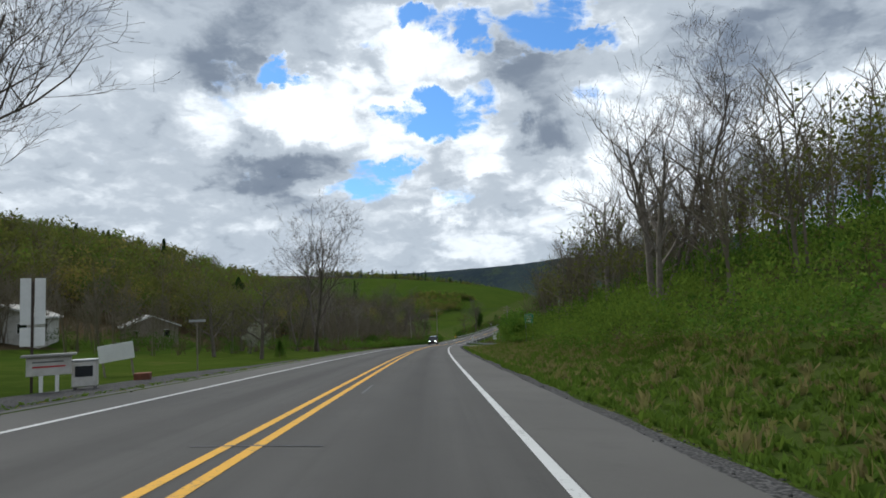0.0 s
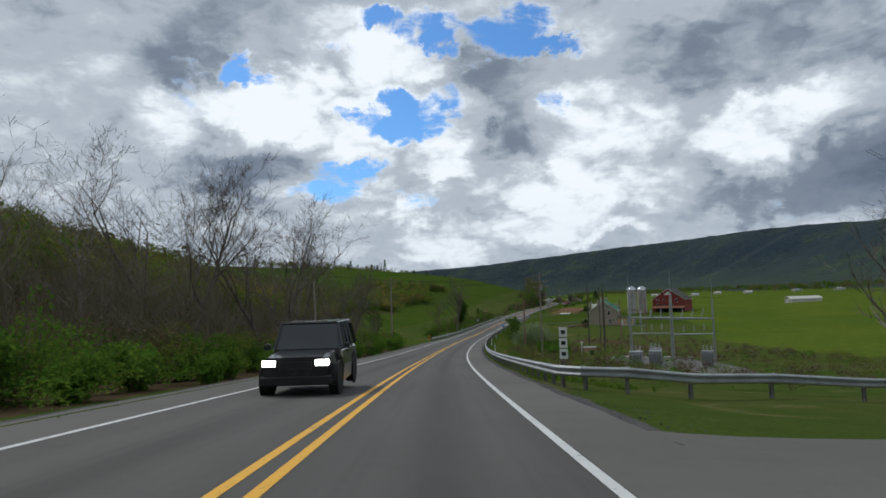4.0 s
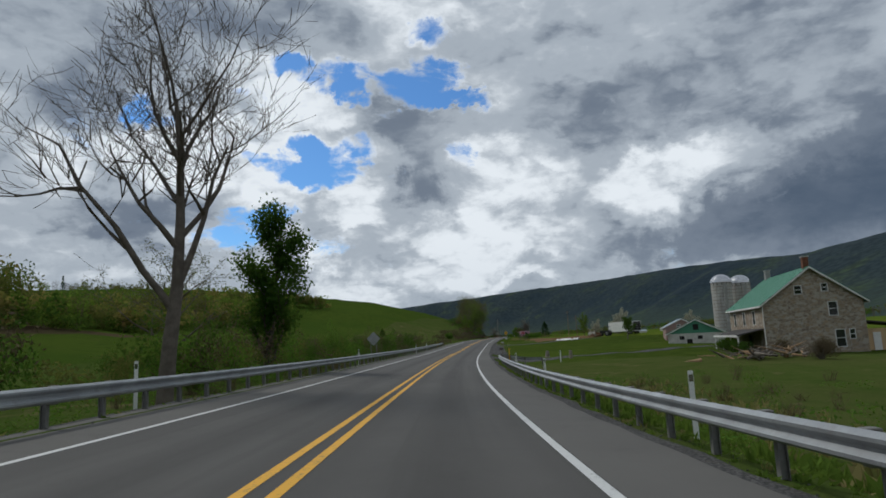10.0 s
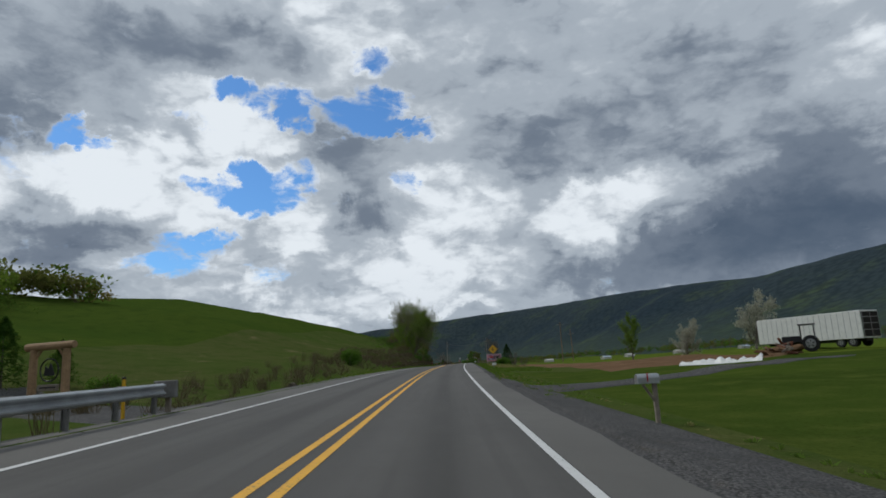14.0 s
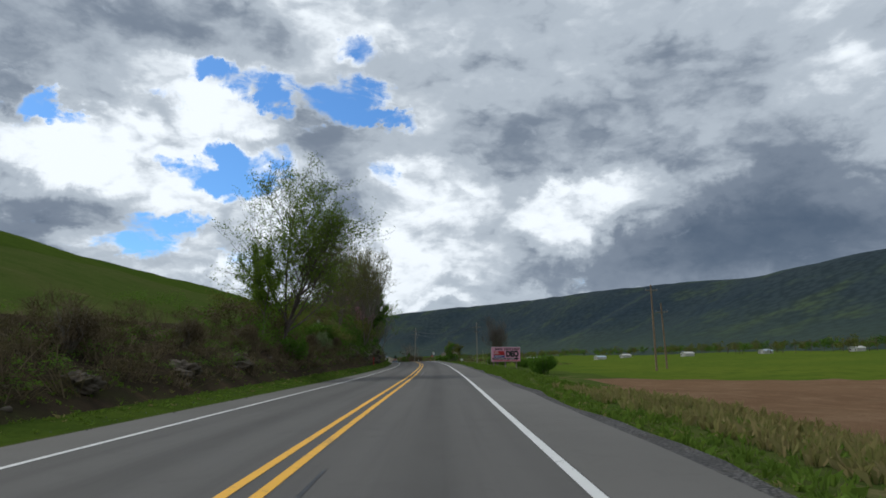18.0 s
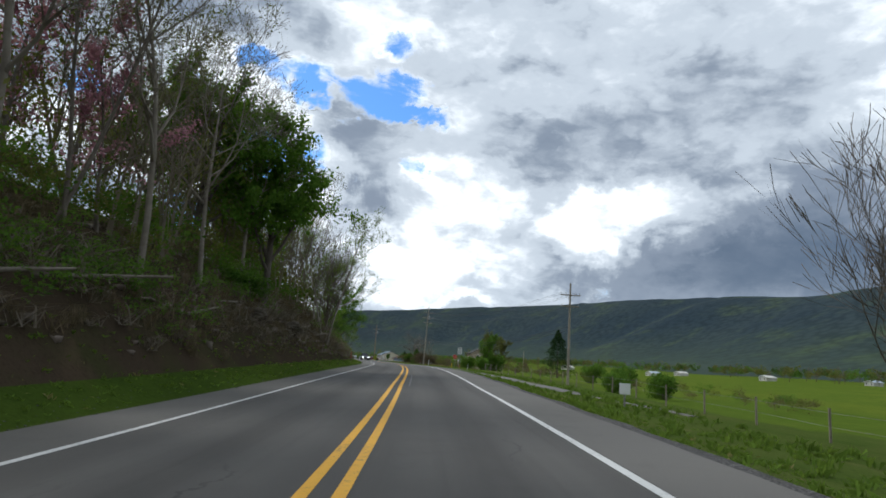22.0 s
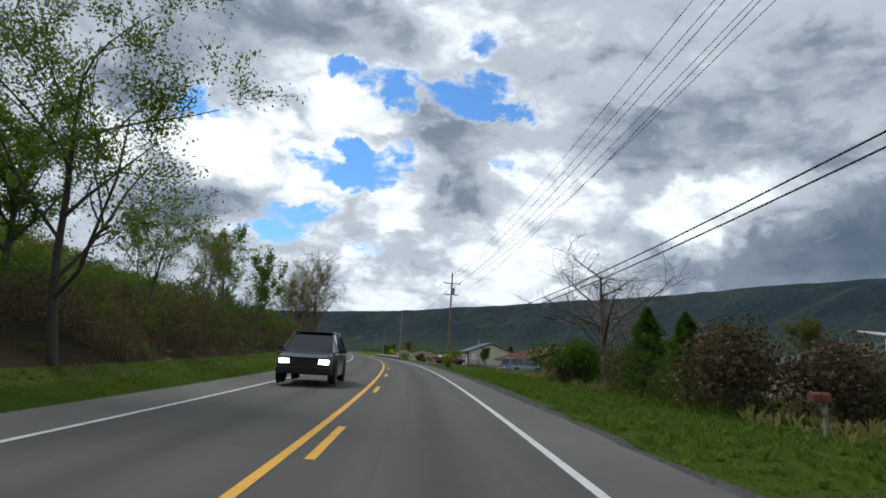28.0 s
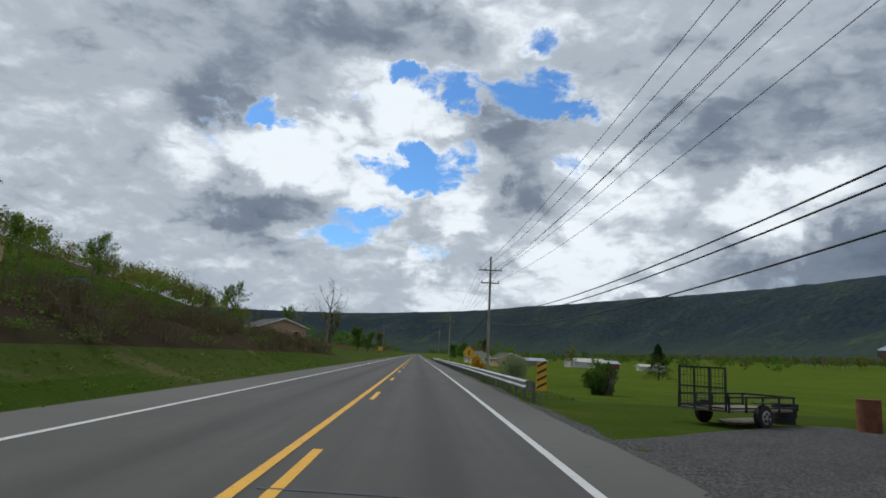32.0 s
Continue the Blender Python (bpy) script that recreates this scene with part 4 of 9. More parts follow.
def scatter(name, label, category, forms, places, mat, smooth=False):
    """Many alike forms (points, faces) in one mesh: places are rows of x, y, z, turn, width, height."""
    vs, fs, n = [], [], 0
    places = np.asarray(places, float)
    pick = np.arange(len(places)) % len(forms)
    for k, (v, f) in enumerate(forms):
        pl = places[pick == k]
        if not len(pl):
            continue
        c, s_ = np.cos(pl[:, 3])[:, None], np.sin(pl[:, 3])[:, None]
        x = (v[None, :, 0] * c - v[None, :, 1] * s_) * pl[:, 4:5] + pl[:, 0:1]
        y = (v[None, :, 0] * s_ + v[None, :, 1] * c) * pl[:, 4:5] + pl[:, 1:2]
        z = v[None, :, 2] * pl[:, 5:6] + pl[:, 2:3]
        vs.append(np.stack([x, y, z], -1).reshape(-1, 3))
        fs.append((f[None] + (np.arange(len(pl)) * len(v))[:, None, None] + n).reshape(-1, f.shape[1]))
        n += len(vs[-1])
    ob = new(name, mesh_np(name, np.concatenate(vs), np.concatenate(fs), mat, smooth))
    return tagged(ob, label, category, kind="stuff")


def spots(rng, count, s0, s1, o0, o1, w=(0.8, 1.2), h=(0.8, 1.2), keep=None, sink=0.05):
    s, o = rng.uniform(s0, s1, count), rng.uniform(o0, o1, count)
    if keep is not None:
        k = keep(s, o)
        s, o = s[k], o[k]
    x, y, z = rd(s, o)
    n = len(s)
    return np.stack([x, y, z + land(s, o) - sink, rng.uniform(0, 6.28, n), rng.uniform(*w, n), rng.uniform(*h, n)], 1)


def wood_form(seed, leaves, crown_w=0.5, lo=0.3, size=0.05, tall=1.0):
    """A far tree, one metre high, of cards only."""
    rng = np.random.default_rng(seed)
    c = rng.normal(size=(9, 3)) * np.array([crown_w * 0.28, crown_w * 0.28, 0.14]) + np.array([0, 0, lo + (1 - lo) * 0.55])
    k = rng.integers(0, 9, leaves)
    v = rng.normal(size=(leaves, 3))
    v /= np.linalg.norm(v, axis=1)[:, None]
    return cards(c[k] + v * np.array([crown_w * 0.27, crown_w * 0.27, 0.17]) * rng.uniform(0.5, 1.05, leaves)[:, None], size, rng)


def twig_form(seed, stems=3, twigs=39):
    """A far bare tree, one metre high: thin stems and rising twigs as slim tubes."""
    rng = np.random.default_rng(seed)
    seg = []
    for k in range(stems):
        top = np.array([rng.normal() * 0.07, rng.normal() * 0.07, rng.uniform(0.75, 1.0)])
        p = np.array([rng.normal() * 0.02, rng.normal() * 0.02, 0])
        seg.append((*p, *top, 0.010, 0.002))
        for j in range(twigs // stems):
            f = rng.uniform(0.25, 0.95)
            a = p + (top - p) * f
            e = a + np.array([rng.normal() * 0.12, rng.normal() * 0.12, rng.uniform(0.06, 0.26)]) * (1.5 - f * 0.7)
            seg.append((*a, *e, 0.0036, 0.0012))
            g = a + (e - a) * 0.6
            seg.append((*g, *(g + np.array([rng.normal() * 0.06, rng.normal() * 0.06, rng.uniform(0.02, 0.12)])), 0.0022, 0.001))
            g = a + (e - a) * 0.35
            seg.append((*g, *(g + np.array([rng.normal() * 0.07, rng.normal() * 0.07, rng.uniform(0.03, 0.13)])), 0.0022, 0.001))
    return ribbons(seg, rng)


def stalk_form(seed, n=26, lean=0.45, leafs=0):
    """A clump of arching stalks, one metre high."""
    rng = np.random.default_rng(seed)
    seg = []
    for k in range(n):
        a, r = rng.uniform(0, 6.28), rng.uniform(0, 0.3)
        p = np.array([math.cos(a) * r, math.sin(a) * r, 0])
        q = p + np.array([rng.normal() * lean * 0.4, rng.normal() * lean * 0.4, rng.uniform(0.4, 0.75)])
        e = q + np.array([rng.normal() * lean * 0.6, rng.normal() * lean * 0.6, rng.uniform(-0.1, 0.35)])
        seg += [(*p, *q, 0.010, 0.007), (*q, *e, 0.007, 0.002)]
    return ribbons(seg, rng)


def blade_form(seed, n=8):
    """A tuft of grass, one metre high."""
    rng = np.random.default_rng(seed)
    v, f = [], []
    for k in range(n):
        a, r = rng.uniform(0, 6.28), rng.uniform(0, 0.35)
        p = np.array([math.cos(a) * r, math.sin(a) * r, 0])
        d = np.array([-math.sin(a), math.cos(a), 0]) * 0.020
        m = p + np.array([rng.normal() * 0.12, rng.normal() * 0.12, rng.uniform(0.35, 0.6)])
        e = m + np.array([rng.normal() * 0.2, rng.normal() * 0.2, rng.uniform(0.1, 0.4)])
        b = len(v)
        v += [p - d, p + d, m + d * 0.8, e]
        f.append((b, b + 1, b + 2, b + 3))
    return np.array(v), np.array(f)


RNG = np.random.default_rng(11)

# the wooded hill beyond the road's left side
crowns = [wood_form(k, 120, 0.66, 0.06, 0.060) for k in range(5)]
airy = [wood_form(30 + k, 420, 0.7, 0.1, 0.017) for k in range(4)]
bare = [twig_form(20 + k) for k in range(4)]
rounded = [wood_form(50 + k, 460, 0.72, 0.02, 0.026) for k in range(4)]
on_hill = lambda s, o: ((o < -45 + 14 * np.sin(s * 0.05)) & (s < 335)) | ((o < -56 + 5 * np.sin(s * 0.11)) & (s < 520 - 0.2 * (o + 60)) & (s > 335) & (o > -150))
for label, mat, forms, count, hgt in (
    ("olive budding woods on the hillside", L_OLIVE, crowns, 700, (9, 15)),
    ("fresh green woods on the hillside", L_SPRING, crowns, 300, (8, 14)),
    ("dark green woods on the hillside", L_DEEP, crowns, 150, (8, 13)),
    ("rusty budding woods on the hillside", L_RUST, crowns, 300, (8, 13)),
    ("bare grey woods on the hillside", L_GREYTWIG, bare, 520, (9, 15)),
    ("bare brown woods on the hillside", L_BROWN, bare, 760, (8, 14)),
):
    fringe = spots(RNG, count // 2, 20, 330, -112, -40, hgt, hgt, on_hill)
    fringe[:, 4] = fringe[:, 5] * 1.05
    scatter("hill_woods", label, "woods", rounded if forms is crowns else bare, fringe, mat)
    pl = np.concatenate([spots(RNG, count, -20, 336, -330, -45, hgt, hgt, lambda s, o: on_hill(s, o) & (o < -85)), spots(RNG, count // 2 if forms is crowns else count // 8, 335, 530, -105, -52, (5, 8.5), (4.5, 7.5), on_hill, 1.3)])
    pl[:, 4] = pl[:, 5] * 1.15
    scatter("hill_woods", label, "woods", forms, pl, mat)
slope_woods = lambda s, o: (np.sin(s * 0.045 + o * 0.03) + np.sin(o * 0.09) > -0.35)
for label, mat, forms, count in (("olive budding woods above the meadow", L_OLIVE, crowns, 150), ("fresh green woods above the meadow", L_SPRING, crowns, 90), ("bare brown woods above the meadow", L_BROWN, bare, 150), ("rusty budding woods above the meadow", L_RUST, crowns, 60)):
    scatter("slope_woods", label, "woods", rounded if forms is crowns else forms, spots(RNG, count, 860, 1120, -125, -48, (6, 10), (6, 9.5), slope_woods, 0.9), mat)
for label, mat, count in (("olive budding trees at the wood's edge", L_OLIVE, 60), ("fresh green trees at the wood's edge", L_SPRING, 40), ("dark green trees at the wood's edge", L_DEEP, 34), ("russet budding trees at the wood's edge", L_RUST, 30)):
    scatter("wood_edge", label, "woods", rounded, np.concatenate([spots(RNG, count, 255, 400, -85, -48, (9, 13), (8, 12.5), on_hill), spots(RNG, count // 2, 120, 255, -62, -40, (7, 11), (7, 11), on_hill), spots(RNG, count // 2, 400, 515, -75, -56, (6, 9), (4.5, 7.5), on_hill)]), mat)
pines = []
for k in range(3):
    rng = np.random.default_rng(60 + k)
    f = rng.uniform(0.12, 1, 160)
    a = rng.uniform(0, 6.28, 160)
    r = (1.04 - f) * 0.24 * np.sqrt(rng.uniform(0.1, 1, 160))
    pines.append(cards(np.stack([r * np.cos(a), r * np.sin(a), f - 0.1 * r], 1), 0.06, rng, 0.5, 0.5))
pl = np.concatenate([spots(RNG, 60, 0, 620, -330, -130, (11, 17), (11, 17), on_hill), spots(RNG, 60, 700, 1400, -330, -110, (9, 14), (9, 14))])
scatter("hill_pines", "dark pines on the wooded hill", "woods", pines, pl, L_PINE)

# woods on the left hills further on, and along the valley's far edge
far_left = lambda s, o: (o < -95 - 20 * np.sin(s * 0.03)) & (s > 760)
for label, mat, forms, count in (
    ("olive woods on the far hillside", L_OLIVE, crowns, 260),
    ("green woods on the far hillside", L_SPRING, crowns, 200),
    ("bare woods on the far hillside", L_GREYTWIG, bare, 200),
):
    scatter("far_hill_woods", label, "woods", forms, spots(RNG, count, 760, 1500, -330, -80, (7, 12), (7, 12), far_left), mat)
for label, mat, forms, n1, n2 in (
    ("olive woods along the valley's edge", L_OLIVE, crowns, 420, 120),
    ("dark woods along the valley's edge", L_DEEP, crowns, 260, 60),
    ("green woods along the valley's edge", L_GREEN, crowns, 240, 120),
    ("bare woods along the valley's edge", L_BROWN, bare, 420, 60),
):
    pl = np.concatenate([
        spots(RNG, n1, 480, 2300, 300, 480, (8, 13), (8, 13), lambda s, o: o > 350 + 50 * np.sin(s * 0.012)),
        spots(RNG, n2, 1150, 2200, -120, 200, (7, 11), (7, 11), lambda s, o: np.abs(o) > 22),
        spots(RNG, n2, 150, 560, 170, 520, (7, 12), (7, 12), lambda s, o: np.sin(s * 0.05) + np.sin(o * 0.03 + s * 0.01) > 0.7),
    ])
    scatter("valley_woods", label, "woods", forms, pl, mat)

# ---------------------------------------------------------------- single trees and bushes
bare_tall = dict(trunk=0.30, first=0.32, limbs=10, spread=0.75, up=0.5, kids=6, levels=4, reach=0.5)
bare_full = dict(trunk=0.30, first=0.32, limbs=10, spread=0.75, up=0.5, kids=5, levels=5, reach=0.5)
wide = dict(trunk=0.24, first=0.22, limbs=9, spread=1.0, up=0.32, kids=6, levels=4, reach=0.62)

t = tree("bare_tree", "tall bare grey tree with a spreading crown beside the road", 3, bark=M_BARK, height=15, fork=2, **bare_full)
plant(t, [(92, -16, 1.2), (104, -22, 0.9), (250, -22, 0.8), (187, -15, 1.05), (206, -19, 1.0), (214, -13.5, 0.75), (178, -20, 1.1), (152, -24, 0.9)], "bare roadside trees")
t = tree("bare_tree", "slim bare tree with rising limbs above the scrub", 5, bark=M_BARK_PALE, height=13, **bare_tall)
plant(t, [(140, -26, 0.9), (133, -21, 0.7), (147, -20, 0.75), (158, -22, 0.7), (170, -24, 0.8), (126, -24, 0.8), (160, -30, 1.0), (42, 17, 0.95), (50, 20, 0.85), (58, 18, 0.9), (36, 15, 0.8), (66, 21, 0.8), (196, -28, 0.9), (226, -25, 0.85), (172, -34, 0.9), (118, -30, 0.8), (76, 22, 0.75)], "slim bare trees")
t = tree("bare_tree", "large bare tree with wide crooked limbs on the bank", 8, bark=M_BARK, height=17, fork=2, **bare_full)
plant(t, [(46, 19, 1.0), (19, -16, 0.85)], "bare trees on the bank")
t = tree("bare_tree", "broad leafless tree with a stout grey trunk beside the rail", 9, bark=M_BARK, height=13, trunk=0.34, first=0.30, limbs=12, spread=0.72, up=0.62, kids=6, levels=5, reach=0.52)
plant(t, [(329, -8.6, 1.0)], "lone trees")
t = tree("budding_tree", "small tree with dark limbs and opening buds", 12, leaf=L_OLIVE, leaves=1900, size=0.10, loose=0.5, height=8.5, **wide)
plant(t, [(352, -19, 1.0), (296, -34, 0.7), (57.5, -13.6, 0.8), (66, -21, 0.9), (80, -24, 0.85), (92, -27, 0.9)], "lone trees")
t = tree("ivy_tree", "narrow tree hung with dark green ivy", 14, leaf=L_DEEP, leaves=7600, size=0.15, loose=0.75, bark=M_BARK_DARK, height=9.8, trunk=0.24, first=0.08, limbs=16, spread=0.6, up=0.5, kids=5, levels=3, reach=0.34)
plant(t, [(344, -9.6, 1.0)], "lone trees")
t = tree("field_tree", "small budding tree standing in the pasture", 15, leaf=L_DEEP, leaves=1500, size=0.16, loose=0.4, height=6.5, **wide)
plant(t, [(276, -42, 1.1), (306, -30, 0.9), (286, -24, 0.8)], "pasture trees")

# green and budding trees along the cut bank on the left
t = tree("budding_tree", "tall many-stemmed tree in thin spring leaf on the bank", 21, leaf=L_SPRING, leaves=15000, size=0.095, loose=0.5, bark=M_BARK_DARK, height=11.5, trunk=0.17, first=0.12, limbs=13, spread=0.82, up=0.5, kids=6, levels=4, reach=0.55, fork=3)
plant(t, [(567.5, -8.6, 0.98)], "trees on the cut bank")
t = tree("budding_tree", "tall thin-leaved tree with slender stems on the bank", 23, leaf=L_OLIVE, leaves=3600, size=0.10, loose=0.45, bark=M_BARK, height=13.5, trunk=0.12, first=0.3, limbs=11, spread=0.6, up=0.6, kids=6, levels=4, reach=0.45, fork=2)
plant(t, [(603, -10.2, 0.72), (619.5, -8.4, 1.0), (624, -9.2, 0.95), (617, -13, 0.95), (618, -15, 0.8), (634, -12, 0.95), (641, -10.5, 1.0), (650, -11, 0.95), (656, -14, 1.05), (664, -12.5, 0.95), (675, -13, 0.9), (689, -11, 0.85), (632, -16, 1.0), (646, -17, 1.0)], "trees on the cut bank")
t = tree("bare_tree", "pale leaning bare tree on the cut bank", 27, bark=M_BARK_PALE, height=13, **{**bare_full, "trunk": 0.15})
plant(t, [(652, -9, 1.0), (660, -9.6, 0.9), (644, -9.4, 0.9), (669, -10, 0.85), (698, -9.5, 0.7)], "bare trees on the cut bank")
t = tree("maple_tree", "dense green maple in full leaf on the bank", 31, leaf=L_GREEN, leaves=9000, size=0.15, loose=0.55, bark=M_BARK_DARK, height=8.5, trunk=0.22, first=0.18, limbs=14, spread=0.85, up=0.35, kids=6, levels=3, reach=0.5)
plant(t, [(672, -9.4, 1.3), (679, -14, 0.95), (667, -12.5, 1.15), (668, -16, 1.2)], "trees on the cut bank")
t = tree("birch_tree", "leaning pale tree in sparse green leaf at the bank's foot", 33, leaf=L_SPRING, leaves=3800, size=0.10, loose=0.4, bark=M_BARK_PALE, height=12.5, trunk=0.16, first=0.3, limbs=9, spread=0.6, up=0.5, kids=6, levels=4, reach=0.42, fork=2)
plant(t, [(694, -7.6, 1.0), (704, -9, 0.62), (699, -12, 0.9), (707, -13, 0.85), (714, -12.5, 0.62), (690, -14.5, 0.95), (711, -17, 0.8)], "trees on the cut bank")
t = tree("spreading_tree", "broad green tree on the verge beyond the bank", 35, leaf=L_GREEN, leaves=15000, size=0.15, loose=0.9, bark=M_BARK_DARK, height=13, trunk=0.35, first=0.15, limbs=13, spread=0.95, up=0.35, kids=6, levels=3, reach=0.55)
plant(t, [(788, -10.5, 1.08), (778, -11.5, 0.55), (806, -14, 0.5)], "verge trees")
t = tree("willow_tree", "leaning tree with crooked limbs in thin leaf", 37, leaf=L_SPRING, leaves=9000, size=0.075, loose=0.5, bark=M_BARK_DARK, height=8.6, trunk=0.15, first=0.2, limbs=9, spread=0.95, up=0.3, kids=6, levels=4, reach=0.6)
plant(t, [(799, -7.9, 1.0), (812, -11, 0.6), (722, -10, 0.42), (728, -12, 0.5)], "verge trees")
t = tree("budding_tree", "round-crowned tree with russet buds beside the road", 39, leaf=L_RUST, leaves=6500, size=0.085, loose=0.4, bark=M_BARK, height=9.8, trunk=0.2, first=0.18, limbs=13, spread=0.72, up=0.6, kids=6, levels=4, reach=0.5, fork=2)
plant(t, [(876, -9.6, 1.12), (878, -11.6, 0.9), (881, -13.5, 0.72), (887, -11.5, 0.5), (838, -16, 0.6)], "russet trees")
t = tree("young_tree", "young tree in light green leaf on the slope", 41, leaf=L_SPRING, leaves=2600, size=0.13, loose=0.4, height=7, trunk=0.12, first=0.25, limbs=10, spread=0.8, up=0.5, kids=5, levels=3, reach=0.5)
plant(t, [(842, -15, 0.7), (128, 30, 1.6), (850, -17, 1.15), (905, -33, 0.9), (919, -30, 0.8), (930, -34, 1.0), (948, -40, 0.9), (975, -46, 1.1), (990, -30, 1.0), (1010, -24, 0.9), (845, -24, 0.9), (968, 26, 0.4)], "young trees")
t = tree("bare_tree", "bare tree with a tall open crown near the houses", 43, bark=M_BARK_PALE, height=11, **bare_tall)
plant(t, [(1005, -16, 1.0), (151, 25, 1.0), (158, 30, 0.85), (156, 23, 0.7), (918, -26, 0.7), (912, -31, 0.7), (1000, -20, 0.6), (834, 19, 0.75), (842, 24, 0.6), (826, 16, 0.6)], "bare trees by the houses")
t = tree("bare_tree", "old bare tree with long low crooked limbs by the pole", 45, bark=M_BARK, height=8.5, trunk=0.3, first=0.2, limbs=10, spread=1.1, up=0.25, kids=6, levels=4, reach=0.8)
plant(t, [(823, 14.8, 0.95)])
t = tree("bare_tree", "fan-shaped leafless shrub tree on the verge", 47, bark=M_BARK, height=7.2, trunk=0.1, first=0.05, limbs=13, spread=0.45, up=0.6, kids=7, levels=4, reach=0.62, fork=4)
plant(t, [(647, 15.5, 1.0), (705, -8.8, 1.25)], "fan-shaped bare trees")
t = tree("bare_shrub", "thin bare shrub of upright shoots", 48, bark=M_BARK, height=2.8, trunk=0.025, first=0.1, limbs=7, spread=0.4, up=0.7, kids=4, levels=3, reach=0.5, fork=5, category="shrub")
plant(t, [(516, 11, 1.0), (519.5, 12.6, 0.8), (284, 11, 0.8), (290, 10.5, 0.9), (294, 11.5, 0.7), (300, 12, 0.8)], "thin bare shrubs")
t = tree("valley_tree", "round tree in yellow-green leaf standing in the field", 49, leaf=L_SPRING, leaves=3800, size=0.14, loose=0.5, height=8, trunk=0.16, first=0.2, limbs=11, spread=0.75, up=0.5, kids=5, levels=3, reach=0.48)
plant(t, [(532, 33, 0.95), (831, -9.6, 0.72), (566, -9.5, 0.6), (574, -12, 0.7)], "field trees")
t = tree("blossom_tree", "spreading tree in white blossom", 51, leaf=L_WHITE, leaves=4200, size=0.12, loose=0.5, height=6, trunk=0.2, first=0.15, limbs=11, spread=1.0, up=0.35, kids=6, levels=3, reach=0.62)
plant(t, [(498, 39.5, 1.05), (507, 34, 0.8), (452, 49, 0.75), (78, -21, 0.55), (96, -25, 0.5), (586, -9, 0.33)], "blossom trees")
t = tree("dark_tree", "small dark-leaved tree beside the shed", 53, leaf=L_DEEP, leaves=2600, size=0.15, loose=0.45, height=4.6, trunk=0.14, first=0.2, limbs=10, spread=0.9, up=0.4, kids=5, levels=3, reach=0.55)
plant(t, [(447, 33.5, 0.9), (885, 18.3, 0.62)], "small dark trees")
t = tree("redbud_tree", "redbud with pink blossom on the bank", 55, leaf=L_PINK, leaves=2600, size=0.10, loose=0.4, height=7, trunk=0.1, first=0.25, limbs=9, spread=0.8, up=0.4, kids=5, levels=3, reach=0.5)
plant(t, [(653, -11.2, 1.0), (649.5, -13, 1.1), (628, -10, 0.7)], "redbuds")
t = conifer("spruce_tree", "dark broad spruce in the field", 57, 13.0, 14.0, L_PINE, 7000, 0.24)
plant(t, [(797, 50, 1.0), (1040, 62, 0.7), (176, -60, 1.0), (12, -120, 1.1)], "spruces")
t = tree("green_tree", "leafy green young tree behind the guard rail", 59, leaf=L_GREEN, leaves=6500, size=0.13, loose=0.5, height=6.6, trunk=0.12, first=0.05, limbs=14, spread=0.8, up=0.45, kids=5, levels=3, reach=0.5)
plant(t, [(269.5, 10.8, 0.85), (742, 16.5, 0.85), (1070, -16, 1.0), (1082, -14, 0.9), (1100, 14, 0.8), (1120, 18, 0.9)], "leafy young trees")
t = tree("tall_tree", "row of trees in fresh leaf beyond the bend", 61, leaf=L_OLIVE, leaves=4200, size=0.16, loose=0.6, height=9, trunk=0.2, first=0.2, limbs=11, spread=0.7, up=0.5, kids=5, levels=3, reach=0.5)
plant(t, [(752, 19, 0.75), (758, 23, 0.7), (1028, -18, 0.9), (884, 52, 0.8), (1140, -14, 0.9), (1150, 30, 1.0), (846, 46, 0.9)], "trees beyond the bend")

b = bush("green_bush", "rounded green roadside bush", 71, L_GREEN, 3.4, 2.6, 2600, 0.12)
plant(b, [(88, 13, 1.6), (93, 14.5, 1.7), (98, 13.2, 1.4), (83, 12.4, 1.3), (76, 12.2, 1.2), (132, -11.5, 0.7), (137, -10.4, 0.6), (141, -11.2, 0.8), (146, -10.2, 0.65), (151, -10.6, 0.8), (156, -9.6, 0.6), (161, -10.4, 0.75), (167, -9.8, 0.65), (173, -10.2, 0.8), (179, -9.6, 0.7), (186, -9.9, 0.75), (193, -9.5, 0.7), (200, -9.8, 0.8), (207, -9.4, 0.7), (214, -9.8, 0.8), (228, -10.5, 0.9), (251, -13.5, 1.2), (225, -9.5, 0.8), (234, -10, 0.9), (243, -12, 0.9), (255, 17, 0.8), (246, 15.5, 0.9), (232, 18, 0.9), (226, 16, 0.9), (220, 17, 0.7), (262, 20, 1.1), (594, 13.5, 0.85), (604, 14.5, 0.8), (612, 17.5, 0.7), (632, 18, 0.75), (686, 23.5, 0.95), (692, 21, 0.9), (726, 30, 1.2), (708, 27.5, 1.25), (743, 18, 1.3), (736, 15, 0.9), (748, 14.5, 1.0), (566, -7.6, 0.6), (488, -9.3, 0.75), (447.5, -14.2, 0.45), (640, 18.5, 0.6)], "green bushes")
b = bush("dark_bush", "dark green dense bush", 73, L_DEEP, 3.2, 2.4, 4200, 0.088, bark=M_BARK_DARK)
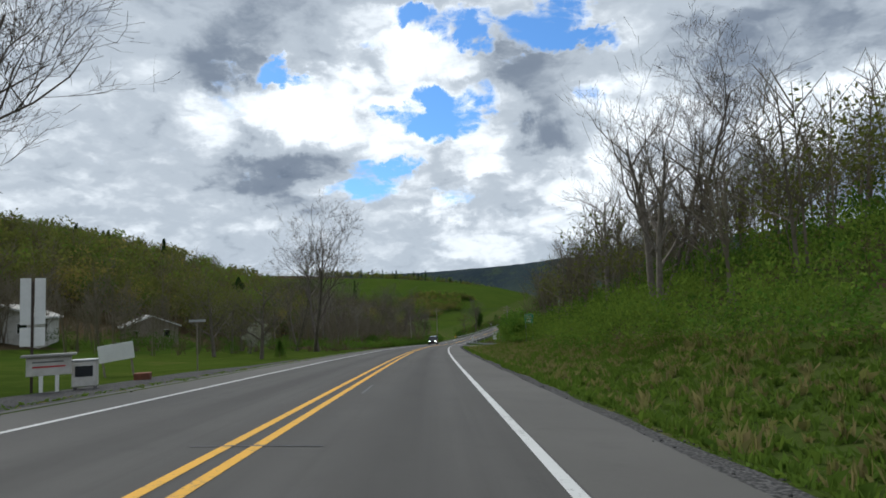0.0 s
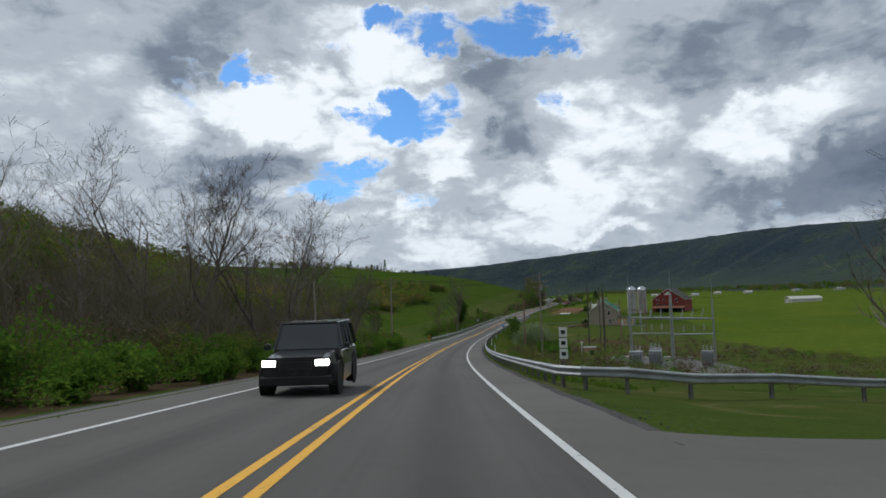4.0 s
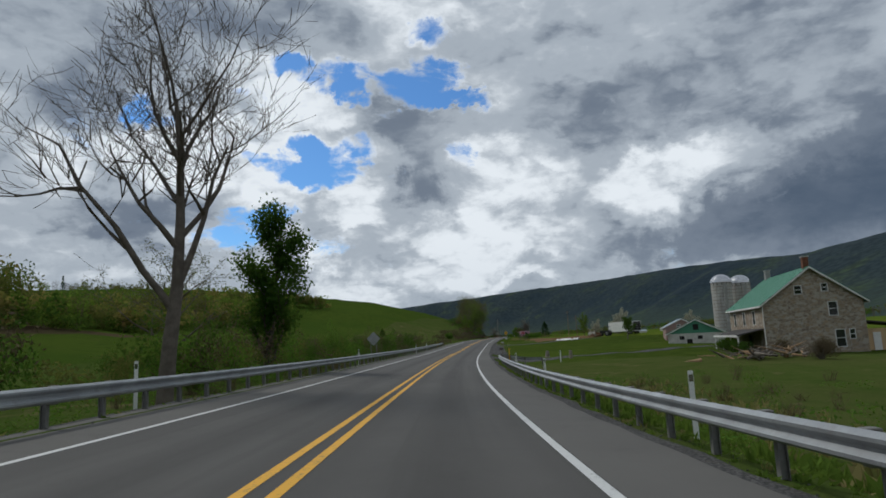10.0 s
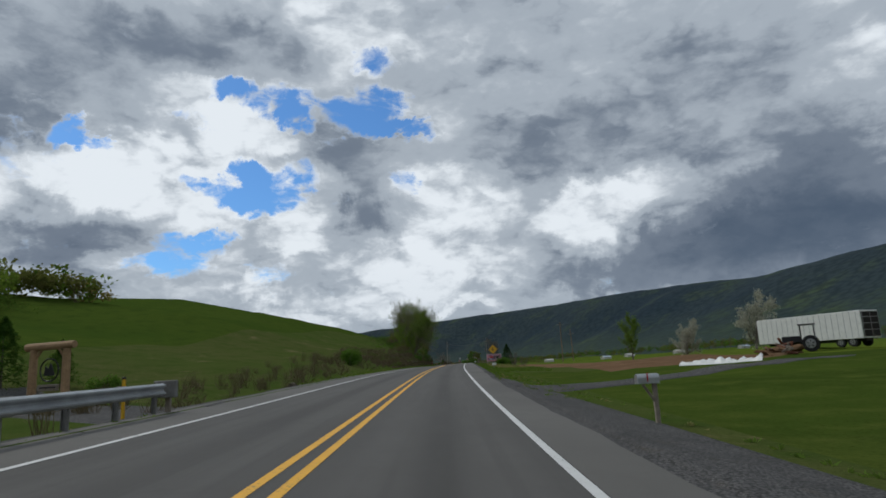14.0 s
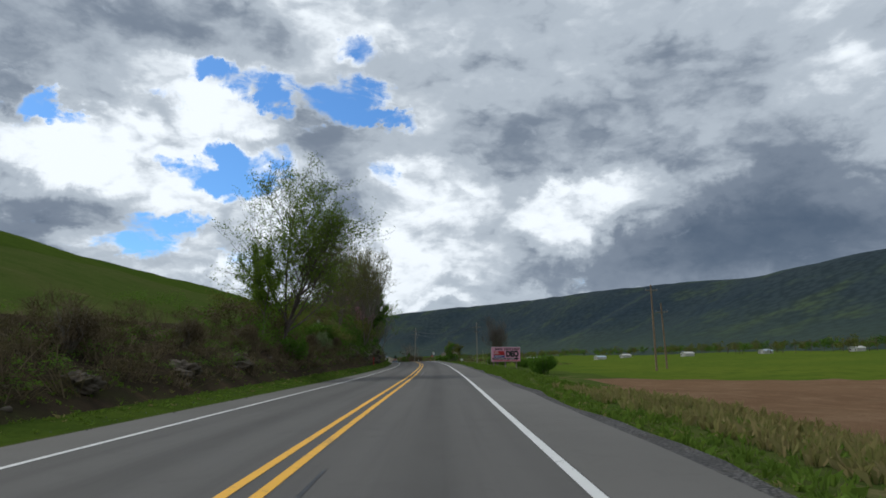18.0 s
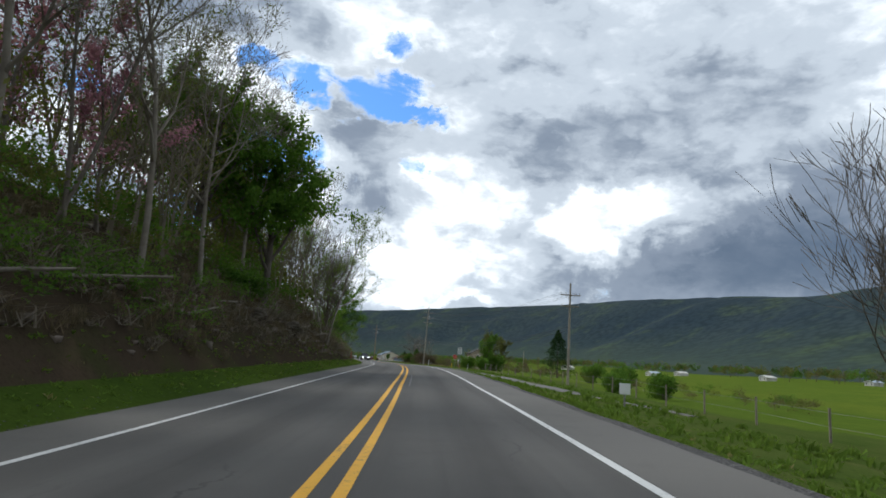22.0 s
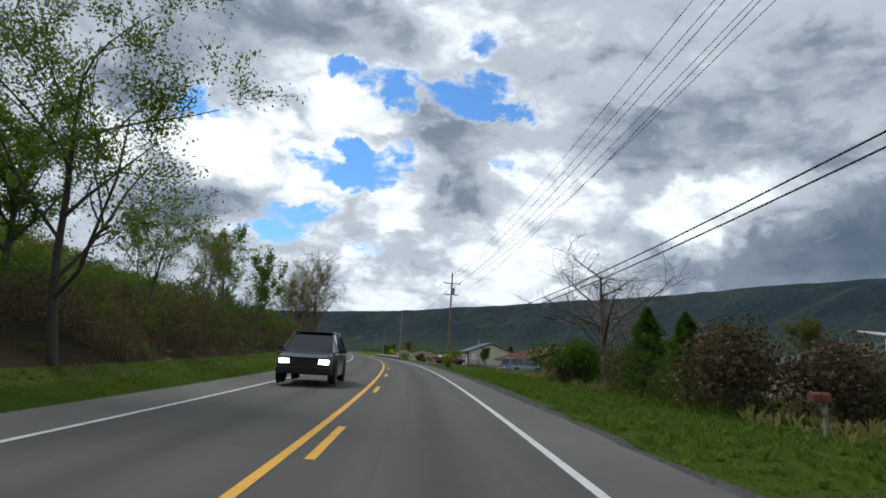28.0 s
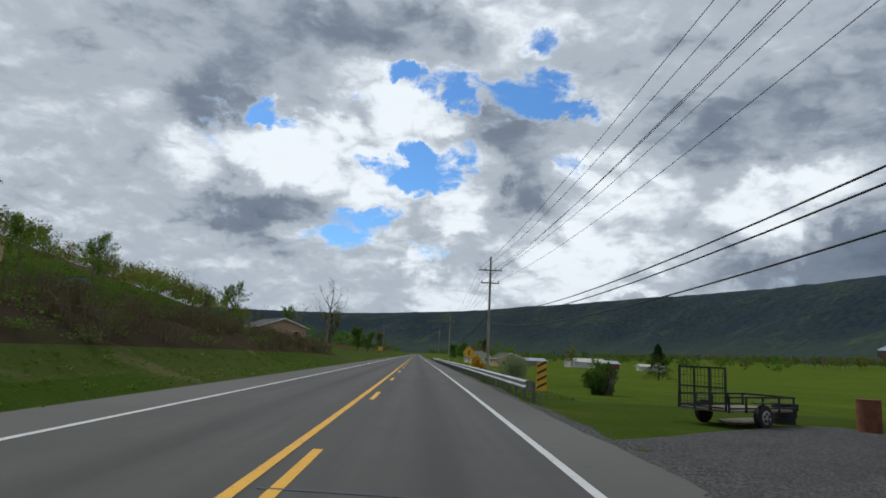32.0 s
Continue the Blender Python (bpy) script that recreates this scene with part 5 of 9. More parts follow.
plant(b, [(827, 14.2, 1.5), (830, 17.5, 1.4), (300, -12, 0.8), (312, -14, 1.0), (238, -14, 1.0), (208, -12, 1.0), (196, -11.5, 1.0), (184, -12, 1.1), (170, -12, 1.0), (160, -12.5, 1.2), (146, -13.5, 1.2), (136, -14.5, 1.3), (384, 33.2, 0.7), (387, 33.6, 0.7), (340, -12, 0.8), (380, 33, 0.6), (804, 19, 1.0), (585, -9.4, 0.9), (603, -9.6, 1.0), (612, -10.5, 1.2), (636, -10.6, 1.2), (627, -9.6, 1.0), (668, -9.4, 0.9)], "dark bushes")
b = bush("silver_bush", "wide silvery-leaved shrub below the road", 75, L_SILVER, 5.0, 4.2, 3600, 0.11)
plant(b, [(256, 14.0, 1.4), (260.5, 16.5, 1.4), (252.5, 12.6, 0.95), (581, -8.2, 0.42), (930, 8.6, 0.5), (924, 8.2, 0.42)], "silvery shrubs")
b = bush("clipped_bush", "round clipped dark bush on the lawn", 77, L_DEEP, 2.0, 1.55, 2600, 0.07, lumps=3)
plant(b, [(911, 10.3, 1.0)])
b = bush("golden_bush", "bright yellow-green cone-shaped bush on the lawn", 79, L_YELLOW, 1.25, 1.75, 2400, 0.07, lumps=5)
plant(b, [(858, 8.2, 1.0), (905, 33, 0.6)], "golden bushes")
b = bush("orange_bush", "shrub with orange blossom beside the rail", 81, L_ORANGE, 1.4, 1.6, 900, 0.09)
plant(b, [(936, 6.9, 1.0)])
b = bush("thorn_bush", "tangled brown thorn bush with dead canes", 83, L_BROWN, 4.2, 3.4, 5200, 0.085, stems=60, bark=M_BARK_PALE)
plant(b, [(804, 13.4, 1.1), (808.5, 14.4, 1.15), (803, 16.6, 1.0), (816, 14.4, 1.05), (820, 16, 0.9), (806, 21, 0.8), (795, 17, 0.7), (363, 33, 0.6), (370, 33, 0.5), (300, 14, 0.6), (590, -8.6, 0.4), (578, -8.6, 0.38), (560, -8.8, 0.42), (552, -9, 0.4), (543, -8.8, 0.42), (534, -8.8, 0.38), (526, -8.8, 0.36), (826, 13, 0.7), (840, 21, 0.6)], "thorn bushes")
b = conifer("juniper", "broad shaggy evergreen bush in front of the brush", 85, 4.6, 5.2, L_DEEP, 3600, 0.14)
plant(b, [(813, 13.6, 1.0), (806, 12.4, 0.8), (60, -12.6, 0.36), (452, -19, 0.55), (449.5, -20.5, 0.8)], "evergreens")

# ---------------------------------------------------------------- scrub, brush and grass too many to count
stalks = [stalk_form(90 + k) for k in range(4)]
greens = [wood_form(100 + k, 150, 0.9, 0.05, 0.04) for k in range(5)]
blades = [blade_form(110 + k) for k in range(5)]
R2 = np.random.default_rng(77)
R3 = np.random.default_rng(78)
pl = np.concatenate([
    spots(R2, 700, 500, 740, -15, -6.9, (0.9, 1.7), (0.5, 1.2)), spots(R2, 500, 606, 740, -12, -6.7, (0.7, 1.4), (0.25, 0.7)), spots(R2, 420, 520, 605, -11, -6.8, (1.0, 1.9), (0.4, 0.9)), spots(R2, 900, 738, 960, -17, -8.0, (1.0, 1.9), (0.7, 1.7)), spots(R2, 260, 70, 240, -60, -24, (1.2, 2.4), (1.0, 2.4)),
    spots(R2, 260, 100, 250, -40, -12, (1, 2), (1, 2.4)), spots(R2, 160, 20, 96, 14, 30, (1, 1.8), (0.8, 1.8)), spots(R2, 150, 215, 345, 9, 26, (0.8, 1.5), (0.5, 1.2)), spots(R2, 260, 226, 330, 20, 60, (0.9, 1.8), (0.5, 1.4)),
    spots(R2, 160, 440, 520, -13, -7, (0.8, 1.5), (0.5, 1.3)), spots(R2, 140, 790, 850, 14, 30, (0.8, 1.5), (0.6, 1.3)), spots(R2, 90, 330, 432, -12, -6.5, (0.8, 1.4), (0.5, 1.2))])
scatter("dry_brush", "dry brown brush and dead canes", "brush", stalks, pl, L_BROWN)
pl = np.concatenate([
    spots(R2, 420, 100, 262, -34, -8.5, (1.2, 2.6), (0.8, 2.2)), spots(R2, 480, -20, 96, 9.5, 30, (1.1, 2.4), (0.8, 2.2), lambda s, o: o > 10 + 2 * np.sin(s * 0.3)),
    spots(R2, 300, 560, 735, -20, -8, (0.8, 1.8), (0.6, 1.5)), spots(R2, 220, 588, 660, -13, -7.2, (0.9, 1.8), (0.6, 1.5)), spots(R2, 240, 505, 600, -12, -7.0, (0.7, 1.4), (0.3, 0.8)), spots(R2, 220, 738, 960, -18, -7.6, (0.8, 1.7), (0.4, 1.1)),
    spots(R2, 190, 205, 345, 7.5, 24, (0.8, 1.8), (0.5, 1.4)), spots(R2, 420, 300, 432, -20, -6.8, (0.8, 1.7), (0.5, 1.3)), spots(R2, 60, 800, 850, 12, 26, (0.7, 1.4), (0.4, 1.0))])
scatter("green_scrub", "leafy green scrub and brambles", "scrub", greens, pl, L_GREEN)
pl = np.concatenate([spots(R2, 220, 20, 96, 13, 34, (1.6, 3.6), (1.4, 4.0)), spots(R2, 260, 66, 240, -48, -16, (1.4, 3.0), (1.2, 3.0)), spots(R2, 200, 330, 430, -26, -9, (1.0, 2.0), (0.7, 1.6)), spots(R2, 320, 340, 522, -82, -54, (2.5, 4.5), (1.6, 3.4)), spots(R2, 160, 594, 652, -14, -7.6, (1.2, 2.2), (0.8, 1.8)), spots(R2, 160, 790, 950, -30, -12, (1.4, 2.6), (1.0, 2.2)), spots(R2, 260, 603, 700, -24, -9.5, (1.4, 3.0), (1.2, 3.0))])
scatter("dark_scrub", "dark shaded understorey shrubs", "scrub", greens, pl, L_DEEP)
pl = np.concatenate([spots(R2, 120, 20, 96, 15, 40, (7, 11), (7, 12)), spots(R2, 150, 62, 245, -52, -24, (6, 10), (6, 11)), spots(R2, 150, 118, 240, -34, -14, (5, 9), (5, 9)), spots(R2, 60, 626, 705, -19, -10, (5, 9), (6, 10)), spots(R2, 40, 740, 800, -24, -12, (3, 5), (3, 5))])
pl[:, 4] = pl[:, 5] * 0.9
scatter("saplings", "thickets of bare brown saplings", "thicket", bare, pl, L_GREYTWIG)
for label, mat, count in (("dark leafy thicket on the steep bank", L_GREEN, 34), ("olive budding thicket on the steep bank", L_OLIVE, 60), ("brown twiggy thicket on the steep bank", L_BROWN, 44)):
    pl = np.concatenate([spots(R2, count // 3, 584, 612, -13, -8.8, (2.4, 4), (1.6, 3.0)), spots(R2, count, 610, 638, -19, -9.2, (3.5, 6), (3, 5.2)), spots(R2, count // 3, 638, 672, -19, -9.2, (2.2, 3.6), (1.6, 2.8)), spots(R2, count // 3, 560, 600, -12, -8.6, (2.5, 4), (1.8, 3.2)), spots(R2, count // 3, 672, 712, -20, -11, (3, 5), (2.5, 4.5))])
    scatter("bank_thicket", label, "thicket", rounded, pl, mat)
for label, mat, k1, k2, k3 in (("dark green shrubs along the roadside", L_DEEP, 46, 60, 26), ("olive budding shrubs along the roadside", L_OLIVE, 40, 30, 44), ("brown twiggy shrubs along the roadside", L_BROWN, 46, 44, 60), ("fresh green shrubs along the roadside", L_GREEN, 30, 34, 22)):
    pl = np.concatenate([spots(R2, k1, 128, 244, -22, -10.5, (2.4, 4.4), (1.8, 4.0)), spots(R2, k2 * 3 // 2, 318, 432, -15, -8.2, (2.0, 3.6), (2.2, 4.2), lambda s, o: (np.abs(s - 329) > 4) & (s < 428)), spots(R2, k3, 772, 866, -17, -8.6, (1.6, 3.0), (1.2, 2.6))])
    scatter("roadside_shrubs", label, "thicket", rounded, np.concatenate([pl, spots(R2, k3, 716, 772, -14, -7.8, (1.2, 2.4), (0.6, 1.7))]), mat)
for label, mat, count in (("brown scrub behind the stop sign", L_BROWN, 46), ("olive scrub behind the stop sign", L_OLIVE, 34), ("green scrub behind the stop sign", L_GREEN, 18)):
    scatter("verge_scrub", label, "scrub", rounded, np.concatenate([spots(R2, count, 742, 798, 15, 34, (1.6, 3.4), (1.2, 3.0)), spots(R2, count // 3, 676, 742, 26, 44, (1.6, 3.0), (1.0, 2.2))]), mat)
for label, mat, count in (("olive scrub on the slope below the guard rail", L_OLIVE, 40), ("brown brush on the slope below the guard rail", L_BROWN, 46), ("green scrub on the slope below the guard rail", L_GREEN, 30)):
    scatter("slope_scrub", label, "scrub", rounded, np.concatenate([spots(R3, count, 158, 240, 8.5, 22, (1.6, 3.2), (1.0, 2.2)), spots(R3, count, 158, 250, 22, 60, (1.8, 4.0), (0.9, 2.2))]), mat)
pl = np.concatenate([spots(R2, 30, 20, 90, 15, 36, (6, 9), (6, 9)), spots(R2, 50, 626, 700, -20, -10, (4, 7), (5, 8)), spots(R2, 26, 730, 800, -30, -12, (3, 5), (3, 6))])
scatter("leafing_saplings", "saplings in thin olive leaf", "thicket", airy, pl, L_OLIVE)
pl = np.concatenate([spots(R2, 260, 5, 92, 10.5, 24, (1.6, 3.4), (1.4, 3.6)), spots(R2, 30, 90, 99, 12.5, 18, (1.2, 2.2), (1.0, 2.2)), spots(R2, 130, 128, 245, -16, -9.5, (1.2, 2.4), (0.9, 2.2))])
scatter("vine_thicket", "bright green vines and honeysuckle over the bank", "thicket", [wood_form(140 + k, 260, 0.95, 0.02, 0.032) for k in range(4)], pl, L_SPRING)

lane_o = lambda s: np.interp(s, [600, 628, 648, 668, 686, 704, 722, 736, 745], [18, 13, 10.8, 9.3, 8.7, 8.2, 7.6, 6.2, 4.8])
clear = lambda s, o: ~(((s > 118) & (s < 150)) | ((s > 376) & (s < 440) & (o > 0) & (o < 7.4)) | ((s > 846) & (s < 905) & (o > 0) & (o < 7.6)) | ((s > 434) & (s < 452) & (o < 0)) | ((s > 664) & (s < 748) & (np.abs(o - lane_o(s)) < 1.35)))


def both(a, b, w=(0.16, 0.36), h=(0.05, 0.20)):
    """Tufts along both verges, thicker away from the gravel."""
    return np.concatenate([spots(R2, a, -25, 930, 5.35, 7.6, w, h, clear), spots(R2, b, -25, 930, -7.6, -5.4, w, h, clear)])


G_BLADE = leafy("grass_blades", (0.105, 0.170, 0.028), (0.075, 0.125, 0.022), 0.3)
G_DRY = leafy("dry_grass_blades", (0.26, 0.20, 0.10), (0.17, 0.16, 0.06), 0.3)
pl = np.concatenate([both(17000, 14000), spots(R2, 9000, -20, 112, 5.6, 13, (0.25, 0.5), (0.15, 0.42), clear), spots(R2, 4500, 480, 720, 5.6, 12, (0.25, 0.5), (0.12, 0.4), clear), spots(R2, 3000, 150, 345, 5.8, 10, (0.25, 0.5), (0.2, 0.5), clear), spots(R2, 3500, 740, 850, 6, 13, (0.25, 0.5), (0.12, 0.36), clear)])
scatter("grass_tufts", "green grass along the road's edges", "grass", blades, pl, G_BLADE)
pl = np.concatenate([both(2600, 1800), spots(R2, 2600, -20, 112, 6, 14, (0.25, 0.5), (0.2, 0.6), clear), spots(R2, 900, 780, 850, 12, 24, (0.4, 0.8), (0.3, 0.8)), spots(R2, 1400, 500, 560, 8, 14, (0.3, 0.6), (0.3, 0.7)), spots(R2, 900, 200, 345, 7, 14, (0.3, 0.6), (0.3, 0.7))])
scatter("dry_grass", "dry straw-coloured grass", "grass", blades, pl, G_DRY)

# broken stone and roots on the steep bank
def shard_form(seed):
    rng = np.random.default_rng(seed)
    v = np.array([(x, y, z) for x in (-.5, .5) for y in (-.5, .5) for z in (-.3, .3)]) * rng.uniform(0.6, 1.2, 3) + rng.normal(size=(8, 3)) * 0.13
    return v, np.array([(0, 1, 3, 2), (4, 6, 7, 5), (0, 4, 5, 1), (2, 3, 7, 6), (0, 2, 6, 4), (1, 5, 7, 3)])


shards = [shard_form(160 + k) for k in range(6)]
M_SHARD = plain("mossy_brown_stone", (0.16, 0.125, 0.10), (0.085, 0.07, 0.052), 2.0, 0.9, bump=0.6, grain=9, wear=0.5, dirt=(0.05, 0.055, 0.025))
scatter("bank_rubble", "broken brown stones on the steep bank", "rubble", shards, np.concatenate([spots(R2, 650, 606, 735, -13, -6.9, (0.12, 0.5), (0.12, 0.45)), spots(R2, 220, 530, 606, -10, -6.9, (0.1, 0.3), (0.1, 0.3)), spots(R2, 200, 740, 860, -12, -7.6, (0.1, 0.35), (0.1, 0.3))]), M_SHARD)
scatter("verge_gravel", "loose grey stones on the road's verges", "gravel", shards, np.concatenate([spots(R2, 9000, 0, 900, 4.8, 6.0, (0.015, 0.045), (0.015, 0.035), sink=0.0), spots(R2, 4000, 0, 900, -5.8, -5.0, (0.015, 0.04), (0.015, 0.03), sink=0.0)]), M_GRAVEL)
dead = np.concatenate([spots(R2, 150, 600, 735, -13, -7.0, (1.6, 3.2), (0.5, 1.1)), spots(R2, 260, 612, 735, -10.5, -6.9, (0.9, 1.8), (0.25, 0.6))])
scatter("dead_branches", "fallen grey branches and roots on the bank", "brush", stalks, dead, L_GREYTWIG)

# ---------------------------------------------------------------- more materials
M_GALV = plain("galvanised_steel", (0.42, 0.44, 0.45), (0.30, 0.31, 0.32), 1.2, 0.5, 0.6, 0.1, 30, 0.35, (0.16, 0.14, 0.12))
M_POST = plain("weathered_post_steel", (0.24, 0.24, 0.23), (0.15, 0.14, 0.13), 3, 0.7, 0.3, 0.2, 30, 0.4)
M_POLE = plain("weathered_pole_wood", (0.40, 0.35, 0.29), (0.27, 0.23, 0.19), 1.5, 0.9, bump=0.6, grain=26, vary=0.3)
M_POLE_BROWN = plain("brown_pole_wood", (0.28, 0.19, 0.12), (0.18, 0.12, 0.08), 1.5, 0.9, bump=0.6, grain=26)
M_CABLE = plain("black_cable", (0.025, 0.025, 0.028), rough=0.6)
M_PORCELAIN = plain("grey_porcelain", (0.35, 0.36, 0.37), rough=0.25, bump=0.02)
M_SIGN_GREEN = plain("green_sign_face", (0.0, 0.22, 0.13), (0.0, 0.19, 0.11), 2, 0.45, bump=0.02)
M_SIGN_BLUE = plain("blue_sign_face", (0.01, 0.09, 0.50), (0.01, 0.08, 0.42), 2, 0.45, bump=0.02)
M_SIGN_WHITE = plain("white_sign_face", (0.78, 0.78, 0.76), (0.70, 0.70, 0.68), 2, 0.45, bump=0.02)
M_SIGN_YELLOW = plain("yellow_sign_face", (0.75, 0.42, 0.02), (0.68, 0.36, 0.02), 2, 0.45, bump=0.02)
M_SIGN_RED = plain("red_sign_face", (0.50, 0.02, 0.025), (0.42, 0.02, 0.02), 2, 0.45, bump=0.02)
M_SIGN_PINK = plain("pink_billboard_vinyl", (0.72, 0.34, 0.46), (0.66, 0.30, 0.42), 1, 0.5, bump=0.05, grain=8)
M_BLACK = plain("black_paint", (0.018, 0.018, 0.020), rough=0.5)
M_ALU = plain("bare_aluminium", (0.45, 0.46, 0.47), (0.36, 0.37, 0.38), 2, 0.4, 0.7, 0.05)
M_TIMBER = plain("grey_timber", (0.28, 0.24, 0.19), (0.18, 0.15, 0.12), 4, 0.9, bump=0.5, grain=24)
M_LOG = plain("peeled_log", (0.36, 0.23, 0.12), (0.24, 0.15, 0.08), 3, 0.8, bump=0.4, grain=18)
M_PLASTIC_W = plain("white_plastic", (0.80, 0.80, 0.78), (0.72, 0.72, 0.70), 3, 0.4, bump=0.03, wear=0.15)
M_GREEN_ROOF = plain("green_metal_roof", (0.07, 0.24, 0.15), (0.09, 0.27, 0.18), 0.7, 0.5, 0.2, 0.05, 20, 0.2, (0.16, 0.22, 0.18))
M_DARK_ROOF = plain("dark_shingle_roof", (0.065, 0.058, 0.055), (0.045, 0.040, 0.038), 1.5, 0.9, bump=0.4, grain=10)
M_BROWN_ROOF = plain("brown_metal_roof", (0.23, 0.105, 0.075), (0.19, 0.085, 0.062), 0.8, 0.5, 0.1, 0.08, 10, 0.15)
M_BLUE_ROOF = plain("pale_blue_metal_roof", (0.42, 0.48, 0.56), (0.36, 0.42, 0.50), 0.7, 0.4, 0.3, 0.05, 12)
M_CREAM = plain("cream_metal_siding", (0.66, 0.60, 0.47), (0.60, 0.55, 0.43), 0.5, 0.6, 0.0, 0.05, 14)
M_TAN = plain("tan_lap_siding", (0.58, 0.40, 0.22), (0.50, 0.35, 0.19), 0.8, 0.7)
M_WHITE_WALL = plain("chalky_white_wall", (0.62, 0.60, 0.56), (0.48, 0.46, 0.42), 1.2, 0.9, bump=0.3, grain=10, wear=0.35, dirt=(0.26, 0.22, 0.18))
M_CONCRETE = plain("grey_concrete", (0.38, 0.37, 0.35), (0.28, 0.27, 0.26), 1.5, 0.9, bump=0.25, grain=20, wear=0.3)
M_RED_WALL = plain("faded_red_boards", (0.26, 0.045, 0.035), (0.20, 0.040, 0.034), 1.0, 0.85, bump=0.3, grain=14, wear=0.25, dirt=(0.16, 0.10, 0.09))
M_TRIM = plain("white_trim_paint", (0.78, 0.77, 0.74), (0.70, 0.69, 0.66), 2, 0.6, bump=0.05)
M_DARK_TRIM = plain("dark_brown_trim", (0.055, 0.038, 0.030), rough=0.6)
# near-black; flat panels of it paint the shade inside openings and hollows
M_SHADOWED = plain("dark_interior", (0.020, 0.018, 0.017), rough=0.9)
M_RUST = plain("rusty_iron", (0.20, 0.075, 0.040), (0.12, 0.050, 0.032), 4, 0.9, bump=0.4, grain=24)
M_TYRE = plain("black_rubber", (0.022, 0.022, 0.023), rough=0.85)
M_RIM = plain("grey_alloy", (0.45, 0.45, 0.46), rough=0.35, metal=0.8, bump=0.02)
M_CHROME = plain("dull_chrome", (0.6, 0.6, 0.61), rough=0.2, metal=0.9, bump=0.02)
M_LENS_R = plain("red_lamp_lens", (0.40, 0.015, 0.012), rough=0.15, bump=0.02)
M_LENS_W = plain("clear_lamp_lens", (0.75, 0.76, 0.78), rough=0.1, bump=0.02)
M_GLASS = material("dark_glass", 0.06, 0.0, 0.8)[0]
M_GLASS.node_tree.nodes["Principled BSDF"].inputs["Base Color"].default_value = (0.018, 0.022, 0.026, 1)


def car_paint(name, c):
    return plain(name, c, tuple(x * 0.9 for x in c), 0.8, 0.32, 0.3, 0.01, 60, 0.08, (0.2, 0.18, 0.16), 0.8)


def stone_material(name):
    m, n, s = material(name, 0.92)
    v = n.coord()
    c = n.voro(n.vmath("MULTIPLY", v, (1, 1, 1.7)), 2.6, "F1", "Color")
    g = n.sep(c)[0]
    k = n.mix(g, (0.36, 0.27, 0.18), (0.22, 0.17, 0.13))
    k = n.mix(n.step(n.sep(c)[1], 0.6, 0.9), k, (0.42, 0.37, 0.30))
    e = n.voro(n.vmath("MULTIPLY", v, (1, 1, 1.7)), 2.6, "DISTANCE_TO_EDGE", "Distance")
    k = n.mix(n.step(e, 0.02, 0.07), (0.40, 0.37, 0.32), k)
    k = n.mix(n.math("MULTIPLY", n.step(n.noise(v, 9, 5, 0.7), 0.45, 0.7), 0.4), k, (0.14, 0.11, 0.085))
    n.put(s.inputs["Base Color"], k)
    bumped(n, s, n.step(e, 0.0, 0.09), 0.7, 0.04)
    return m


M_STONE = stone_material("fieldstone_wall")


def stave_material(name):
    """Concrete silo staves held by thin hoops."""
    m, n, s = material(name, 0.9)
    v = n.coord()
    z = n.sep(v)[2]
    hoop = n.step(n.math("ABSOLUTE", n.math("SUBTRACT", n.math("FRACT", n.math("MULTIPLY", z, 1.35)), 0.5)), 0.40, 0.47)
    k = n.mix(n.step(n.noise(n.vmath("MULTIPLY", v, (3, 3, 0.4)), 1.0, 6, 0.65), 0.35, 0.7), (0.47, 0.46, 0.43), (0.30, 0.28, 0.26))
    k = n.mix(n.math("MULTIPLY", hoop, 0.75), k, (0.20, 0.15, 0.12))
    n.put(s.inputs["Base Color"], k)
    bumped(n, s, hoop, 0.5, 0.03)
    return m


M_STAVE = stave_material("silo_staves")


def lettering(parent, text, size, x, y, z, mat, width=None, turn=(90, 0, 0), name="lettering", bold=0.0):
    c = bpy.data.curves.new(name, "FONT")
    c.body, c.size, c.align_x, c.align_y, c.extrude = text, size, "CENTER", "CENTER", 0.004
    c.offset = bold
    c.materials.append(mat)
    ob = new(name, c)
    ob.parent = parent
    ob.matrix_basis = pose(x, y, z, *turn)
    if width:
        ob.scale.x = width
    return ob


# ---------------------------------------------------------------- paved aprons, drives and yards


def pave(name, rows, mat, label, up=0.03, category="drive"):
    """A drive on the land through rows of s, o, half-width."""
    p = np.array([(*at(s, o)[:2], w) for s, o, w in rows])
    c = spline([(a, b, w) for a, b, w in p], 1.0)[1]
    t_ = np.gradient(c[:, :2], axis=0)
    t_ /= np.linalg.norm(t_, axis=1)[:, None]
    verts = []
    for q, d in zip(c, t_):
        for f in np.linspace(-1, 1, 11):
            x, y = q[0] + d[1] * q[2] * f, q[1] - d[0] * q[2] * f
            k = int(np.argmin((RC[:, 0] - x) ** 2 + (RC[:, 1] - y) ** 2))
            o = (x - RC[k, 0]) * RT[k, 1] - (y - RC[k, 1]) * RT[k, 0]
            h = land(RS[k], o) if abs(o) > 5.0 else np.interp(abs(o), [4.5, 4.7, 5.0], [-0.25, -0.062 - up, float(land(RS[k], math.copysign(5.0, o)))])
            verts.append((x, y, float(rd(RS[k], o)[2]) + float(h) + (up if abs(f) < 0.99 else -0.25)))
    faces = [(i * 11 + j, i * 11 + j + 1, i * 11 + j + 12, i * 11 + j + 11) for i in range(len(c) - 1) for j in range(10)]
    return tagged(new(name, mesh_of(name, verts, faces, mat, None, True)), label, category, kind="structure")


